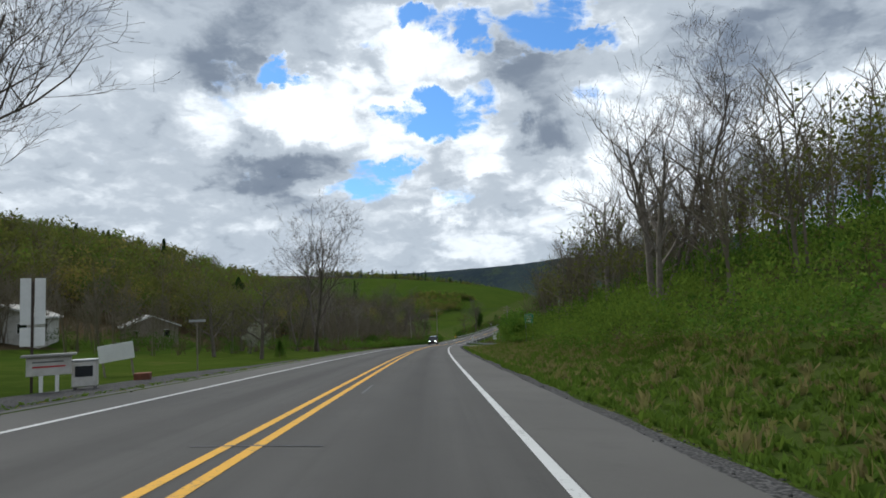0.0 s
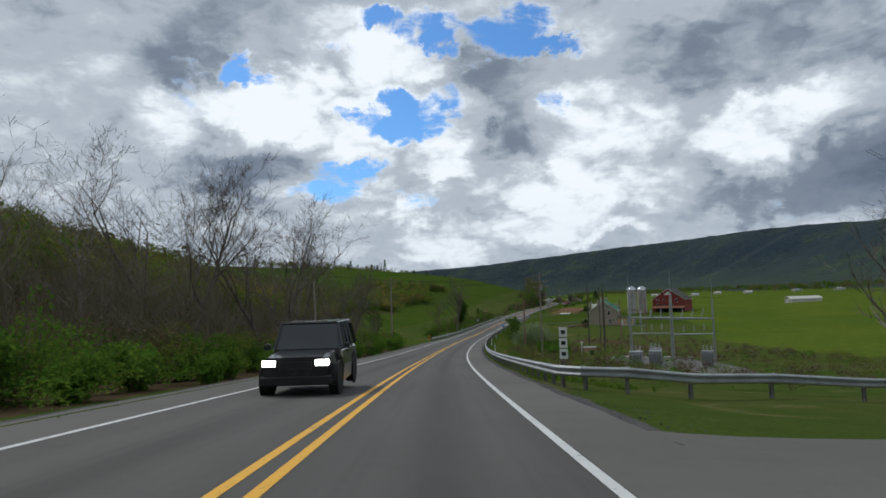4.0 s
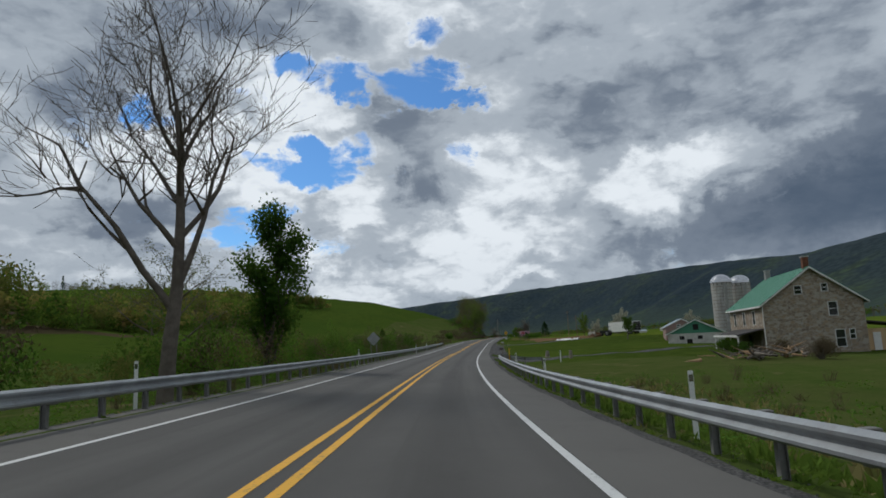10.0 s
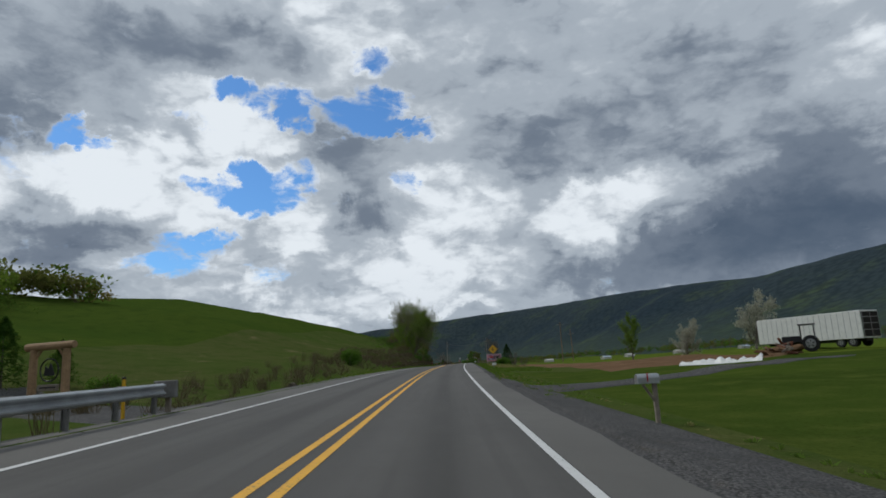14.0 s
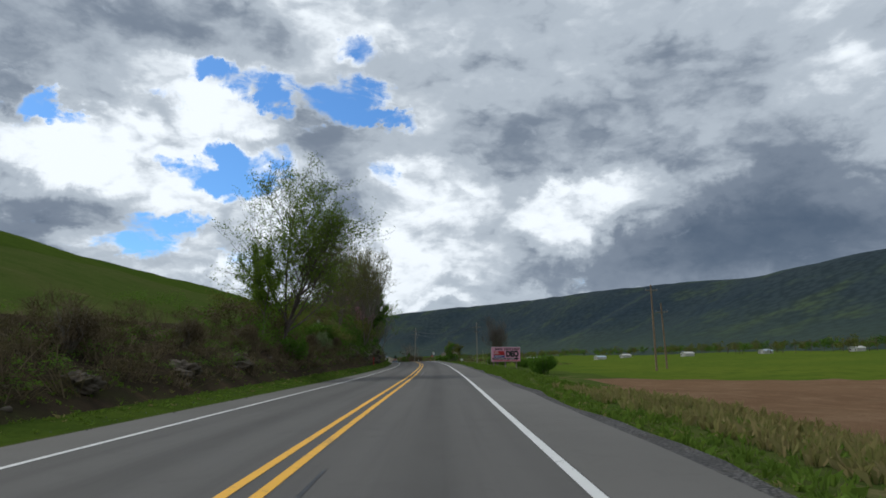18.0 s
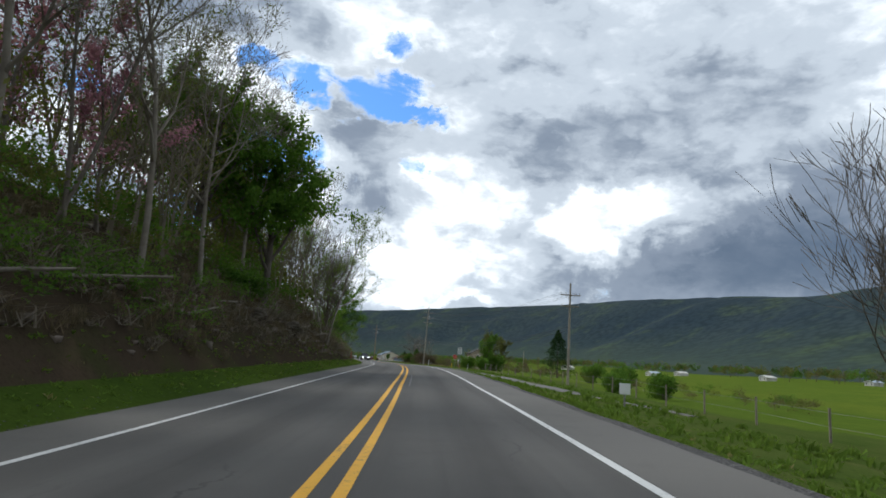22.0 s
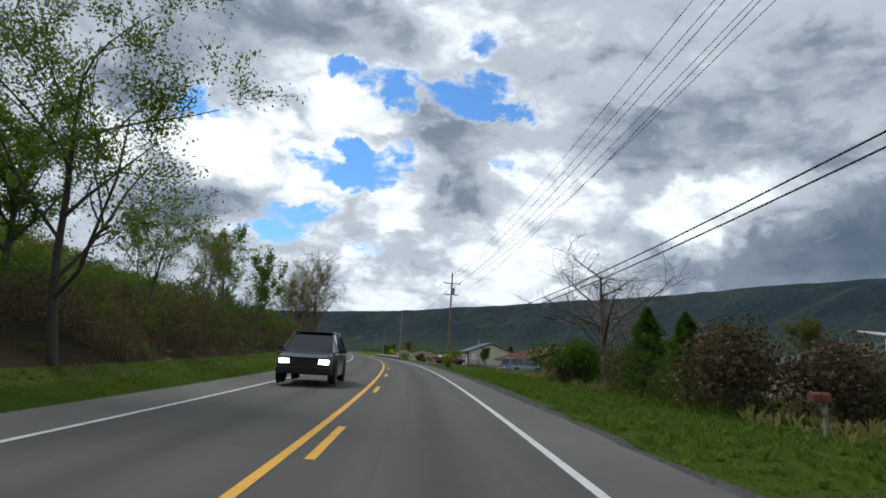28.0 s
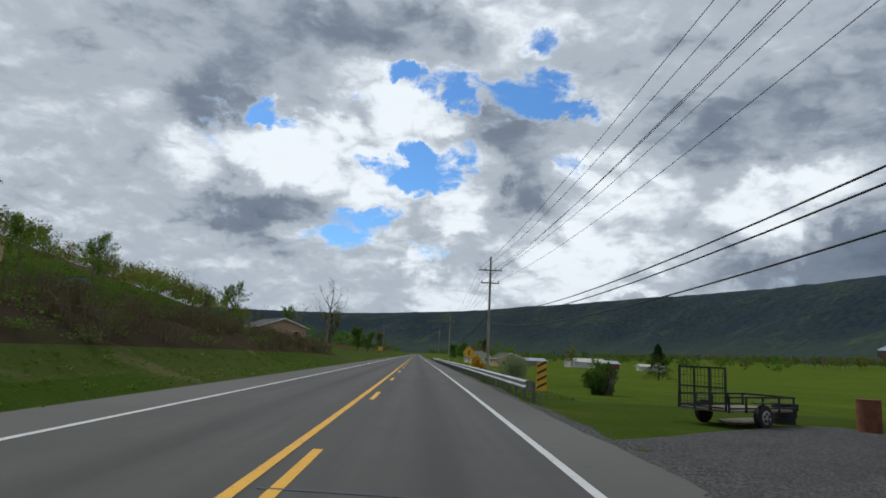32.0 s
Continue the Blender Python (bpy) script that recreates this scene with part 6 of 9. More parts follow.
pave("side_road", [(127, 4.0, 11), (128, 8, 9), (131, 14, 6), (137, 26, 4.2), (142, 42, 3.6), (146, 70, 3.4)], M_SHOULDER, "grey asphalt side road with a wide mouth", 0.05)
pave("farm_lane", [(745, 4.8, 2.4), (736, 6.2, 2.0), (722, 7.6, 1.6), (704, 8.2, 1.3), (686, 8.7, 1.2), (672, 9.2, 1.1), (662, 10.2, 0.7), (654, 11.6, 0.25)], M_LANE, "narrow grey lane beside the road", 0.03)
pave("farm_drive", [(383, 4.4, 5), (384, 8, 3.4), (388, 16, 1.6), (394, 26, 1.4), (404, 34, 1.4), (412, 48, 1.7)], M_GRAVEL, "gravel farm drive across the lawn")
pave("gravel_pull_in", [(394, 5.5, 1.2), (404, 6.0, 1.5), (416, 5.9, 1.4), (432, 5.8, 1.3), (446, 5.6, 0.9), (456, 5.3, 0.4)], M_GRAVEL, "strip of dark gravel along the road", 0.035)
pave("field_track", [(446, 4.6, 2.6), (449, 8, 2.0), (456, 16, 1.6), (464, 30, 1.6)], M_GRAVEL, "gravel track into the farmyard", 0.045)
pave("estate_drive", [(440, -4.4, 5), (440, -8, 4), (443, -14, 2.4), (450, -21, 2.0)], M_GRAVEL, "dark gravel drive through the gateway")
pave("house_drive", [(846, 4.5, 3.0), (848, 8, 3.0), (852, 12, 3.2), (856, 18, 3.2)], M_GRAVEL, "gravel drive in front of the house")
pave("garage_yard", [(884, 4.0, 9), (886, 7.5, 9), (891, 11, 7), (895, 14, 5.5), (896, 15.6, 5)], M_GRAVEL, "dark gravel yard in front of the garage", 0.05)
pave("gravel_edge", [(800, 5.5, 0.5), (820, 5.6, 0.7), (842, 5.6, 0.9), (866, 5.6, 1.0), (880, 5.8, 1.0)], M_GRAVEL, "strip of dark gravel along the road", 0.04)
pave("substation_yard", [(196, 27, 9), (208, 29, 11), (222, 30, 11), (236, 32, 8)], M_SHOULDER, "paved grey yard of the substation", 0.06)

for i, (s0, s1, o, w) in enumerate(((14, 16.5, 0.6, 0.05), (523, 533, 0.55, 0.05), (566, 578, 0.6, 0.05), (655, 668, 0.5, 0.05), (748, 756, 0.45, 0.06), (757, 766, 0.5, 0.05), (826, 842, 0.45, 0.05))):
    line("crack_seal", s0, s1, o, w, M_TAR, "dark tar along a crack in the asphalt")
for s0, o0, o1 in ((7.2, -0.6, 0.9), (40, -3.3, 3.3), (41.5, -3.0, 3.2), (512.8, 0.4, 1.6), (519, 1.6, 4.6), (823, 0.1, 1.2), (887.5, 0.3, 2.6), (296, 0.8, 1.7)):
    strip("crack_seal", [s0, s0 + 0.06], np.linspace(o0, o1, 6), [M_TAR], up=0.006, label="dark tar across a crack in the asphalt", category="road marking")

# ---------------------------------------------------------------- guard rails
WAVE = [(0.00, 0.79), (0.035, 0.775), (0.085, 0.745), (0.085, 0.71), (0.02, 0.655), (0.02, 0.615), (0.085, 0.56), (0.085, 0.525), (0.035, 0.495), (0.00, 0.48)]


def beam(path, side):
    """The folded rail along points of x, y, z and a sideways unit vector towards the road."""
    v, f = [], []
    k = len(WAVE)
    for p, q in path:
        for d, h in WAVE:
            v.append((p[0] + q[0] * d * side, p[1] + q[1] * d * side, p[2] + h))
    for i in range(len(path) - 1):
        f += [(i * k + j, i * k + j + 1, (i + 1) * k + j + 1, (i + 1) * k + j) for j in range(k - 1)]
    return v, f


def i_post(depth=0.15):
    b = bmesh.new()
    box(b, -0.05, 0.05, -0.006, 0.006, -0.5, 0.74)
    box(b, -0.056, -0.045, -0.05, 0.05, -0.5, 0.74)
    box(b, 0.045, 0.056, -0.05, 0.05, -0.5, 0.74)
    return b


POST_MESH = bpy.data.meshes.new("post")
_b = i_post()
_b.to_mesh(POST_MESH)
_b.free()
POST_MESH.materials.append(M_POST)
BLOCK_MESH = bpy.data.meshes.new("spacer_block")
_b = boxed(-0.075, 0.075, -0.07, 0.07, 0.46, 0.80, bevel=0.01)
_b.to_mesh(BLOCK_MESH)
_b.free()
BLOCK_MESH.materials.append(M_POST)


def guard_rail(label, s0, s1, o, bend0=None, bend1=None, gap=1.905):
    """A rail along the road at o; bend0 and bend1 lead its ends away as extra rows of s, o."""
    t = thing("guard_rail", label, "guard rail", Matrix.Translation(at(s0, o)), "road guard rails")
    rows = (bend0 or []) + [(s, o) for s in np.arange(s0, s1, gap)] + (bend1 or [])
    pts = [np.array(at(s, q)) for s, q in rows]
    for p, (s, q) in zip(pts, rows):
        p[2] = rd(s, q)[2] - (0.20 if q > 0 else 0.10) if abs(q) < 6.3 else p[2]
    face = 1 if o < 0 else -1
    path = []
    for i, p in enumerate(pts):
        d = pts[min(i + 1, len(pts) - 1)] - pts[max(i - 1, 0)]
        d = d[:2] / np.linalg.norm(d[:2])
        path.append((p, np.array([d[1], -d[0]])))
    base = np.array(at(s0, o))
    loc_ = [(p - base, q) for p, q in path]
    for a in range(0, len(loc_) - 1, 2):
        v, f = beam(loc_[a:a + 3], face)
        ob = part("rail_panel", mesh_of("rail_panel", v, f, M_GALV, None, False), None, t)
        m = ob.modifiers.new("thick", "SOLIDIFY")
        m.thickness = 0.004
    for i, (p, q) in enumerate(loc_):
        ang = math.degrees(math.atan2(q[1], q[0]))
        for me, off in ((POST_MESH, -0.21), (BLOCK_MESH, -0.075)):
            ob = new(me.name, me)
            ob.parent = t
            ob.matrix_basis = pose(p[0] + q[0] * off * face, p[1] + q[1] * off * face, p[2], 0, 0, ang)
    return t


guard_rail("weathered steel guard rail curving in from the side road", 146, 370, 5.45, [(148.5, 24), (147.5, 20), (146.8, 16), (146, 12.5), (145, 9.5), (144.3, 7.3), (144.8, 6.0)], [(371.5, 5.7), (373, 6.6), (373.6, 8.2), (373.4, 10)])
guard_rail("weathered steel guard rail along the field side", 249, 434, -5.35)
guard_rail("steel guard rail starting past the garage yard", 903, 1020, 5.35)


def end_block(s, o, label, mat):
    t = thing("rail_terminal", label, "rail terminal", stand(s, o))
    part("box_face", boxed(-0.28, 0.28, -0.1, 0.1, 0.42, 0.86, bevel=0.02), mat, t)
    part("post", boxed(-0.06, 0.06, 0.1, 0.22, -0.3, 0.8), M_TIMBER, t)


end_block(434.2, -5.45, "grey steel crash terminal at the rail's end", M_POST)


def marker_panel(s, o, flip):
    """A yellow board with black slanting stripes."""
    t = thing("object_marker", "yellow board with black slanting stripes at the rail's end", "road sign", stand(s, o), "object markers")
    part("board", boxed(-0.16, 0.16, -0.012, 0.0, 0.45, 1.35), M_SIGN_YELLOW, t)
    for k in range(4):
        z = 0.5 + 0.22 * k
        part("stripe", plate(bmesh.new(), [(-0.15, -0.018, z + (0.16 if flip else 0)), (0.15, -0.018, z + (0 if flip else 0.16)), (0.15, -0.018, z + (0.08 if flip else 0.24)), (-0.15, -0.018, z + (0.24 if flip else 0.08))], 0.004), M_BLACK, t)
    part("post", boxed(-0.025, 0.025, 0.002, 0.03, -0.3, 1.3), M_POST, t)


marker_panel(247.5, -5.7, True)
marker_panel(901.8, 5.6, False)

d = thing("delineator_post", "slim white plastic marker post behind the rail", "marker post", stand(196, 6.3), "delineator posts")
part("blade", boxed(-0.05, 0.05, -0.008, 0.008, -0.3, 1.25, bevel=0.004), M_PLASTIC_W, d)
part("reflector", boxed(-0.04, 0.04, -0.012, -0.0085, 1.05, 1.18), M_CHROME, d)
for s, o in ((236, 6.3), (284, 6.4), (318, 6.3), (338, 6.3), (358, 6.4), (287, -6.1), (322, -6.1), (356, -6.0), (398, -6.0), (413, -6.1), (378.5, 12.5), (760, 8.5)):
    copy_thing(d, stand(s, o))
for s, o, mat, lab, h in ((372.6, 6.6, M_SIGN_YELLOW, "yellow plastic marker post with a dark cap", 1.55), (433.5, -6.2, M_SIGN_YELLOW, "yellow plastic marker post", 1.1), (728, -6.8, M_SIGN_RED, "orange marker stake in the grass", 1.1), (612, -6.3, M_SIGN_RED, "orange marker stake in the grass", 1.1), (733, 9.2, M_SIGN_YELLOW, "yellow stake in the verge", 0.8), (738, 11.2, M_SIGN_RED, "orange stake in the verge", 0.8), (735, 12.2, M_PLASTIC_W, "white stake in the verge", 0.9)):
    t = thing("marker_stake", lab, "marker post", stand(s, o))
    part("shaft", boxed(-0.04, 0.04, -0.03, 0.03, -0.2, h, bevel=0.008), mat, t)
    part("cap", boxed(-0.042, 0.042, -0.032, 0.032, h, h + 0.06, bevel=0.008), M_BLACK, t)

# ---------------------------------------------------------------- poles and lines


def pole(s, o, h, label, arms=(), mat=None, lean=(0, 0), turn=0.0, base=None, can=False):
    """A wooden pole; arms are rows of height, half-length, insulators a side."""
    m = stand(s, o, turn) @ pose(0, 0, 0, lean[0], lean[1], 0)
    t = thing("utility_pole", label, "utility pole", m, "utility poles")
    part("shaft", rodded((0, 0, -0.5), (0, 0, h), 0.155, 0.10, 10), mat or M_POLE, t)
    tops = []
    for z, half, n in arms:
        arm = part("crossarm", boxed(-half, half, -0.15, -0.05, z - 0.06, z + 0.06, bevel=0.008), M_TIMBER, t)
        for sd in (-1, 1):
            part("brace", rodded((0, -0.1, z - 0.55), (sd * half * 0.5, -0.1, z - 0.05), 0.018, sides=5), M_POST, t)
            for k in range(n):
                x = sd * half * (0.94 - 0.5 * k)
                b = rodded((x, -0.1, z + 0.05), (x, -0.1, z + 0.14), 0.02, sides=6)
                rod(b, (x, -0.1, z + 0.14), (x, -0.1, z + 0.26), 0.055, 0.035, 8)
                part("insulator", b, M_PORCELAIN, arm)
                tops.append(m @ Vector((x, -0.1, z + 0.27)))
    if can:
        b = rodded((0.28, 0, h - 3.2), (0.28, 0, h - 2.3), 0.20, sides=12)
        rod(b, (0.28, 0, h - 2.3), (0.28, 0, h - 2.22), 0.21, 0.12, 12)
        part("transformer", b, M_PORCELAIN, t, "grey round transformer can")
    return t, m, tops


def cable(p, q, sag, r=0.012, label="thin overhead line between two poles"):
    n = 18
    pts = [Vector(p).lerp(Vector(q), i / n) - Vector((0, 0, 4 * sag * (i / n) * (1 - i / n))) for i in range(n + 1)]
    d = (Vector(q) - Vector(p)).normalized()
    u = d.cross(Vector((0, 0, 1))).normalized()
    w = u.cross(d)
    v = [c + (u * math.cos(k * 1.2566) + w * math.sin(k * 1.2566)) * r for c in pts for k in range(5)]
    f = [(i * 5 + k, i * 5 + (k + 1) % 5, i * 5 + 5 + (k + 1) % 5, i * 5 + 5 + k) for i in range(n) for k in range(5)]
    ob = new("overhead_cable", mesh_of("overhead_cable", v, f, M_CABLE, None, True))
    return tagged(ob, label, "overhead cable", "overhead cables")


pl_, ml_, tl_ = pole(239.5, -11.6, 12.6, "weathered wooden pole with two stacked crossarms on the verge", ((11.9, 1.35, 2), (11.3, 1.2, 1)))
pr_, mr_, tr_ = pole(237, 15.0, 14.2, "tall pale wooden pole crowded with crossarms and switches", ((13.6, 1.2, 2), (12.5, 1.5, 2), (11.6, 1.2, 1), (10.6, 0.9, 1)), can=True)
pa_, ma_, _ = pole(239.2, 12.2, 9.3, "short brown wooden pole without arms", mat=M_POLE_BROWN)
pb_, mb_, _ = pole(259, 26, 14.4, "slim dark wooden pole with cable risers", mat=M_BARK_DARK)
pole(262, 29.5, 14.0, "slim dark wooden pole beside its twin", mat=M_BARK_DARK)
pole(305, 35.2, 14, "dark wooden pole standing in the grass", mat=M_BARK_DARK)
pole(301, 33.6, 15, "tall dark wooden pole beside its twin in the grass", mat=M_BARK_DARK)
pole(198, -14, 9, "old leaning wooden pole in the scrub", lean=(0, -2))
for a, b, sg in zip(tl_, tr_, (1.2, 1.4, 1.2, 1.5, 1.3, 1.3)):
    cable(a, b, sg * 0.5)
cable(ml_ @ Vector((0, 0, 8.2)), ma_ @ Vector((0, 0, 9.2)), 0.5)
for k, (a, zz) in enumerate(zip(tl_, (0, 0.3, -0.3, 0.2))):
    cable(a, at(196, -40, 12 + zz), 1.2)
cable(ma_ @ Vector((0, 0, 9.2)), mr_ @ Vector((0, 0, 9.8)), 0.1)
for k in range(3):
    cable(mr_ @ Vector((0.6 * k - 0.6, 0, 12.6)), at(232, 44, 9 + k), 0.8)

pole(616, 34, 12.4, "slim pole with one thin crossarm in the field", ((11.6, 0.9, 1),), mat=M_POLE_BROWN)
p17, m17, t17 = pole(624.5, 39.0, 10.4, "slim brown pole with one crossarm in the field", ((8.9, 0.95, 1),), mat=M_POLE_BROWN, lean=(0, -1.5))
p23, m23, t23 = pole(701, 18.9, 11.6, "grey wooden pole with two crossarms below the road", ((10.2, 1.15, 2), (8.9, 1.0, 1)))
p25, m25, t25 = pole(782.7, 10.5, 14.2, "tall grey pole with three crossarms beside the road", ((12.6, 1.15, 2), (11.4, 1.3, 2), (10.2, 1.0, 1)), lean=(0, 2), can=True)
p30, m30, t30 = pole(870, 9.8, 13.2, "tall dark pole with two crossarms in front of the garage", ((11.6, 1.2, 2), (10.0, 1.0, 1)), mat=M_POLE_BROWN, lean=(-4, 1.0), can=True)
p32, m32, t32 = pole(945, 8.6, 11.8, "grey pole with two crossarms beside the rail", ((10.4, 1.15, 2), (9.1, 0.9, 1)))
p34, m34, t34 = pole(1040, 9.5, 11.6, "grey pole with a crossarm far along the road", ((10.4, 1.15, 2), (9.1, 0.9, 1)))
p36, m36, t36 = pole(1130, 10, 11.6, "grey pole with a crossarm far along the road", ((10.4, 1.15, 2),))
pole(1080, -9, 9.5, "bare pole on the far verge", ((9.0, 0.8, 1),))
pole(870, 70, 9, "small pole in the far field")
for ta, tb, sg in ((t23, t25, 1.6), (t25, t30, 1.5), (t30, t32, 1.3), (t32, t34, 1.6), (t34, t36, 1.4)):
    for a, b in zip(ta, tb):
        cable(a, b, sg)
for ma, mb, hs in ((m25, m30, (6.7, 6.4)), (m30, m32, (6.5, 6.2, 5.4)), (m32, m34, (6.2, 6.0)), (m23, m25, (6.6, 6.2))):
    for h in hs:
        cable(ma @ Vector((0, 0, h)), mb @ Vector((0, 0, h - 0.2)), 1.6, 0.024, "thick black overhead cable between two poles")
cable(m30 @ Vector((0, 0, 7.4)), at(872, 22, 3.2), 0.5)
# the frame of two poles with a line across the road
cable(at(239.5, -11.6, 10.5), at(236.2, 13.4, 13), 0.4, 0.014)

# ---------------------------------------------------------------- signs


def sign_post(t, h, x=0.0, mat=None, w=0.03):
    part("post", boxed(x - w, x + w, 0.0, 0.05, -0.35, h, bevel=0.005), mat or M_POST, t)


def flat_sign(t, x0, x1, z0, z1, mat, rim=None, name="plate"):
    p = part(name, boxed(x0, x1, -0.014, -0.004, z0, z1, bevel=0.003), mat, t)
    if rim:
        for a in ((x0 + 0.02, x1 - 0.02, z0 + 0.02, z0 + 0.035), (x0 + 0.02, x1 - 0.02, z1 - 0.035, z1 - 0.02), (x0 + 0.02, x0 + 0.035, z0 + 0.035, z1 - 0.035), (x1 - 0.035, x1 - 0.02, z0 + 0.035, z1 - 0.035)):
            part("border", boxed(a[0], a[1], -0.018, -0.0142, a[2], a[3]), rim, p)
    return p


def bars(p, rows, y=-0.018, name="text_bar"):
    for x0, x1, z0, z1, mat in rows:
        part(name, boxed(x0, x1, y, -0.0142, z0, z1), mat, p)


def ngon(n, r, cx, cz, y, turn=0.0):
    return [(cx + r * math.cos(turn + i * 2 * math.pi / n), y, cz + r * math.sin(turn + i * 2 * math.pi / n)) for i in range(n)]


t = thing("guide_sign", "green road sign with three white lines on two posts", "road sign", stand(70.5, 12.3, 4))
p = flat_sign(t, -0.5, 0.5, 2.1, 3.1, M_SIGN_GREEN, M_SIGN_WHITE)
bars(p, [(-0.38, 0.3, 2.82, 2.92, M_SIGN_WHITE), (-0.38, 0.38, 2.55, 2.65, M_SIGN_WHITE), (-0.38, 0.25, 2.28, 2.38, M_SIGN_WHITE)])
sign_post(t, 3.05, -0.38), sign_post(t, 3.05, 0.38)

t = thing("route_sign", "two small white square signs on a steel post", "road sign", stand(111, 10.9, -8))
p = flat_sign(t, -0.27, 0.27, 1.72, 2.26, M_SIGN_WHITE)
part("symbol", plate(bmesh.new(), ngon(12, 0.12, 0, 2.0, -0.018), 0.003), M_BLACK, p)
p = flat_sign(t, -0.3, 0.3, 1.14, 1.68, M_SIGN_WHITE)
part("symbol", boxed(-0.14, 0.14, -0.018, -0.0142, 1.36, 1.44), M_BLACK, p)
sign_post(t, 2.2)

t = thing("stop_sign", "back of a grey octagonal sign beside the side road", "road sign", stand(141, 13.6, 70))
part("plate", plate(bmesh.new(), ngon(8, 0.42, 0, 2.6, -0.004, math.pi / 8), 0.006), M_ALU, t)
sign_post(t, 2.9)

t = thing("route_marker", "stack of narrow white route markers behind the rail", "road sign", stand(152, 6.8))
for z in (0.9, 1.35, 1.8):
    p = flat_sign(t, -0.17, 0.17, z, z + 0.4, M_SIGN_WHITE)
    part("symbol", boxed(-0.09, 0.09, -0.018, -0.0142, z + 0.12, z + 0.28), M_BLACK, p)
sign_post(t, 2.2)

t = thing("street_sign", "green sign plate on a post among the scrub", "road sign", stand(146, -16, 10))
p = flat_sign(t, -0.35, 0.35, 1.9, 2.5, M_SIGN_GREEN)
bars(p, [(-0.25, 0.2, 2.28, 2.34, M_SIGN_WHITE), (-0.25, 0.25, 2.08, 2.14, M_SIGN_WHITE)])
sign_post(t, 2.4)

t = thing("place_sign", "blue road sign with two white lines of small letters", "road sign", stand(293, 8.0, 3))
p = flat_sign(t, -0.5, 0.5, 3.45, 3.85, M_SIGN_BLUE, M_SIGN_WHITE)
bars(p, [(-0.4, 0.4, 3.67, 3.74, M_SIGN_WHITE), (-0.16, 0.16, 3.54, 3.61, M_SIGN_WHITE)])
sign_post(t, 3.8, 0, M_DARK_TRIM, 0.05)

t = thing("warning_sign", "bare grey back of a diamond road sign on two posts", "road sign", stand(363.6, -6.0))
part("plate", plate(bmesh.new(), ngon(4, 0.62, 0, 2.1, -0.004), 0.008), M_ALU, t)
sign_post(t, 2.2, -0.25), sign_post(t, 2.2, 0.25)

t = thing("warning_sign", "yellow diamond sign with a black figure-free symbol", "road sign", stand(496, 6.9))
p = part("plate", plate(bmesh.new(), ngon(4, 0.55, 0, 2.35, -0.012), 0.008), M_SIGN_YELLOW, t)
part("symbol", boxed(-0.05, 0.05, -0.016, -0.0125, 2.1, 2.6), M_BLACK, p)
part("symbol", boxed(-0.16, 0.16, -0.016, -0.0125, 2.3, 2.38), M_BLACK, p)
flat_sign(t, -0.22, 0.3, 0.45, 0.75, M_SIGN_WHITE)
sign_post(t, 2.3)
tagged(t, "yellow diamond road sign with a black symbol")

t = thing("warning_sign", "yellow diamond sign above the far rail", "road sign", stand(941, 6.4))
p = part("plate", plate(bmesh.new(), ngon(4, 0.6, 0, 1.9, -0.012), 0.008), M_SIGN_YELLOW, t)
part("symbol", boxed(-0.06, 0.06, -0.016, -0.0125, 1.65, 2.1), M_BLACK, p)
sign_post(t, 1.9)
t = thing("school_sign", "far orange-yellow sign beside the verge", "road sign", stand(1040, -7.5))
flat_sign(t, -0.5, 0.5, 1.3, 2.3, M_SIGN_YELLOW)
sign_post(t, 2.2)

t = thing("passing_sign", "white road sign with black words on a steel post", "road sign", stand(715.8, 8.15, 6))
p = flat_sign(t, -0.31, 0.31, 2.12, 3.0, M_SIGN_WHITE, M_BLACK)
for k, word in enumerate(("PASS", "WITH", "CARE")):
    lettering(p, word, 0.25, 0, -0.017, 2.82 - 0.26 * k, M_BLACK, 0.72)
sign_post(t, 2.95)

t = thing("stop_sign", "red octagonal stop sign with white letters", "road sign", stand(739.5, 10.6, 12))
p = part("plate", plate(bmesh.new(), ngon(8, 0.40, 0, 1.95, -0.012, math.pi / 8), 0.008), M_SIGN_WHITE, t)
part("face", plate(bmesh.new(), ngon(8, 0.37, 0, 1.95, -0.017, math.pi / 8), 0.004), M_SIGN_RED, p)
lettering(p, "STOP", 0.27, 0, -0.02, 1.95, M_SIGN_WHITE, 0.85)
sign_post(t, 1.9)

t = thing("small_sign", "small white square sign low in the grass", "road sign", stand(655, 9.2))
flat_sign(t, -0.22, 0.22, 0.55, 0.98, M_SIGN_WHITE)
sign_post(t, 0.9)

# the pink billboard
t = thing("billboard", "pink billboard with black lettering on timber posts", "billboard", stand(624, 13.4, 22.5))
p = part("panel", boxed(-2.55, 2.55, -0.08, 0.0, 0.95, 3.15, bevel=0.01), M_SIGN_PINK, t)
part("back_panel", boxed(-2.5, 2.5, 0.17, 0.21, 1.0, 3.08), M_SIGN_WHITE, t, "white board behind the pink one")
part("top_trim", boxed(-2.56, 2.56, -0.09, 0.01, 3.15, 3.2), M_TRIM, t)
bars(p, [(-2.0 + 0.28 * k, -1.78 + 0.28 * k, 2.72, 2.98, M_BLACK) for k in (0, 1, 2, 3, 4)] + [(-0.35 + 0.27 * k, -0.15 + 0.27 * k, 2.72, 2.98, M_BLACK) for k in range(5)] + [(1.15 + 0.26 * k, 1.34 + 0.26 * k, 2.72, 2.98, M_BLACK) for k in range(5)], y=-0.087)
lettering(p, "DEO", 1.2, 1.1, -0.086, 2.08, M_BLACK, 0.92, bold=0.09)
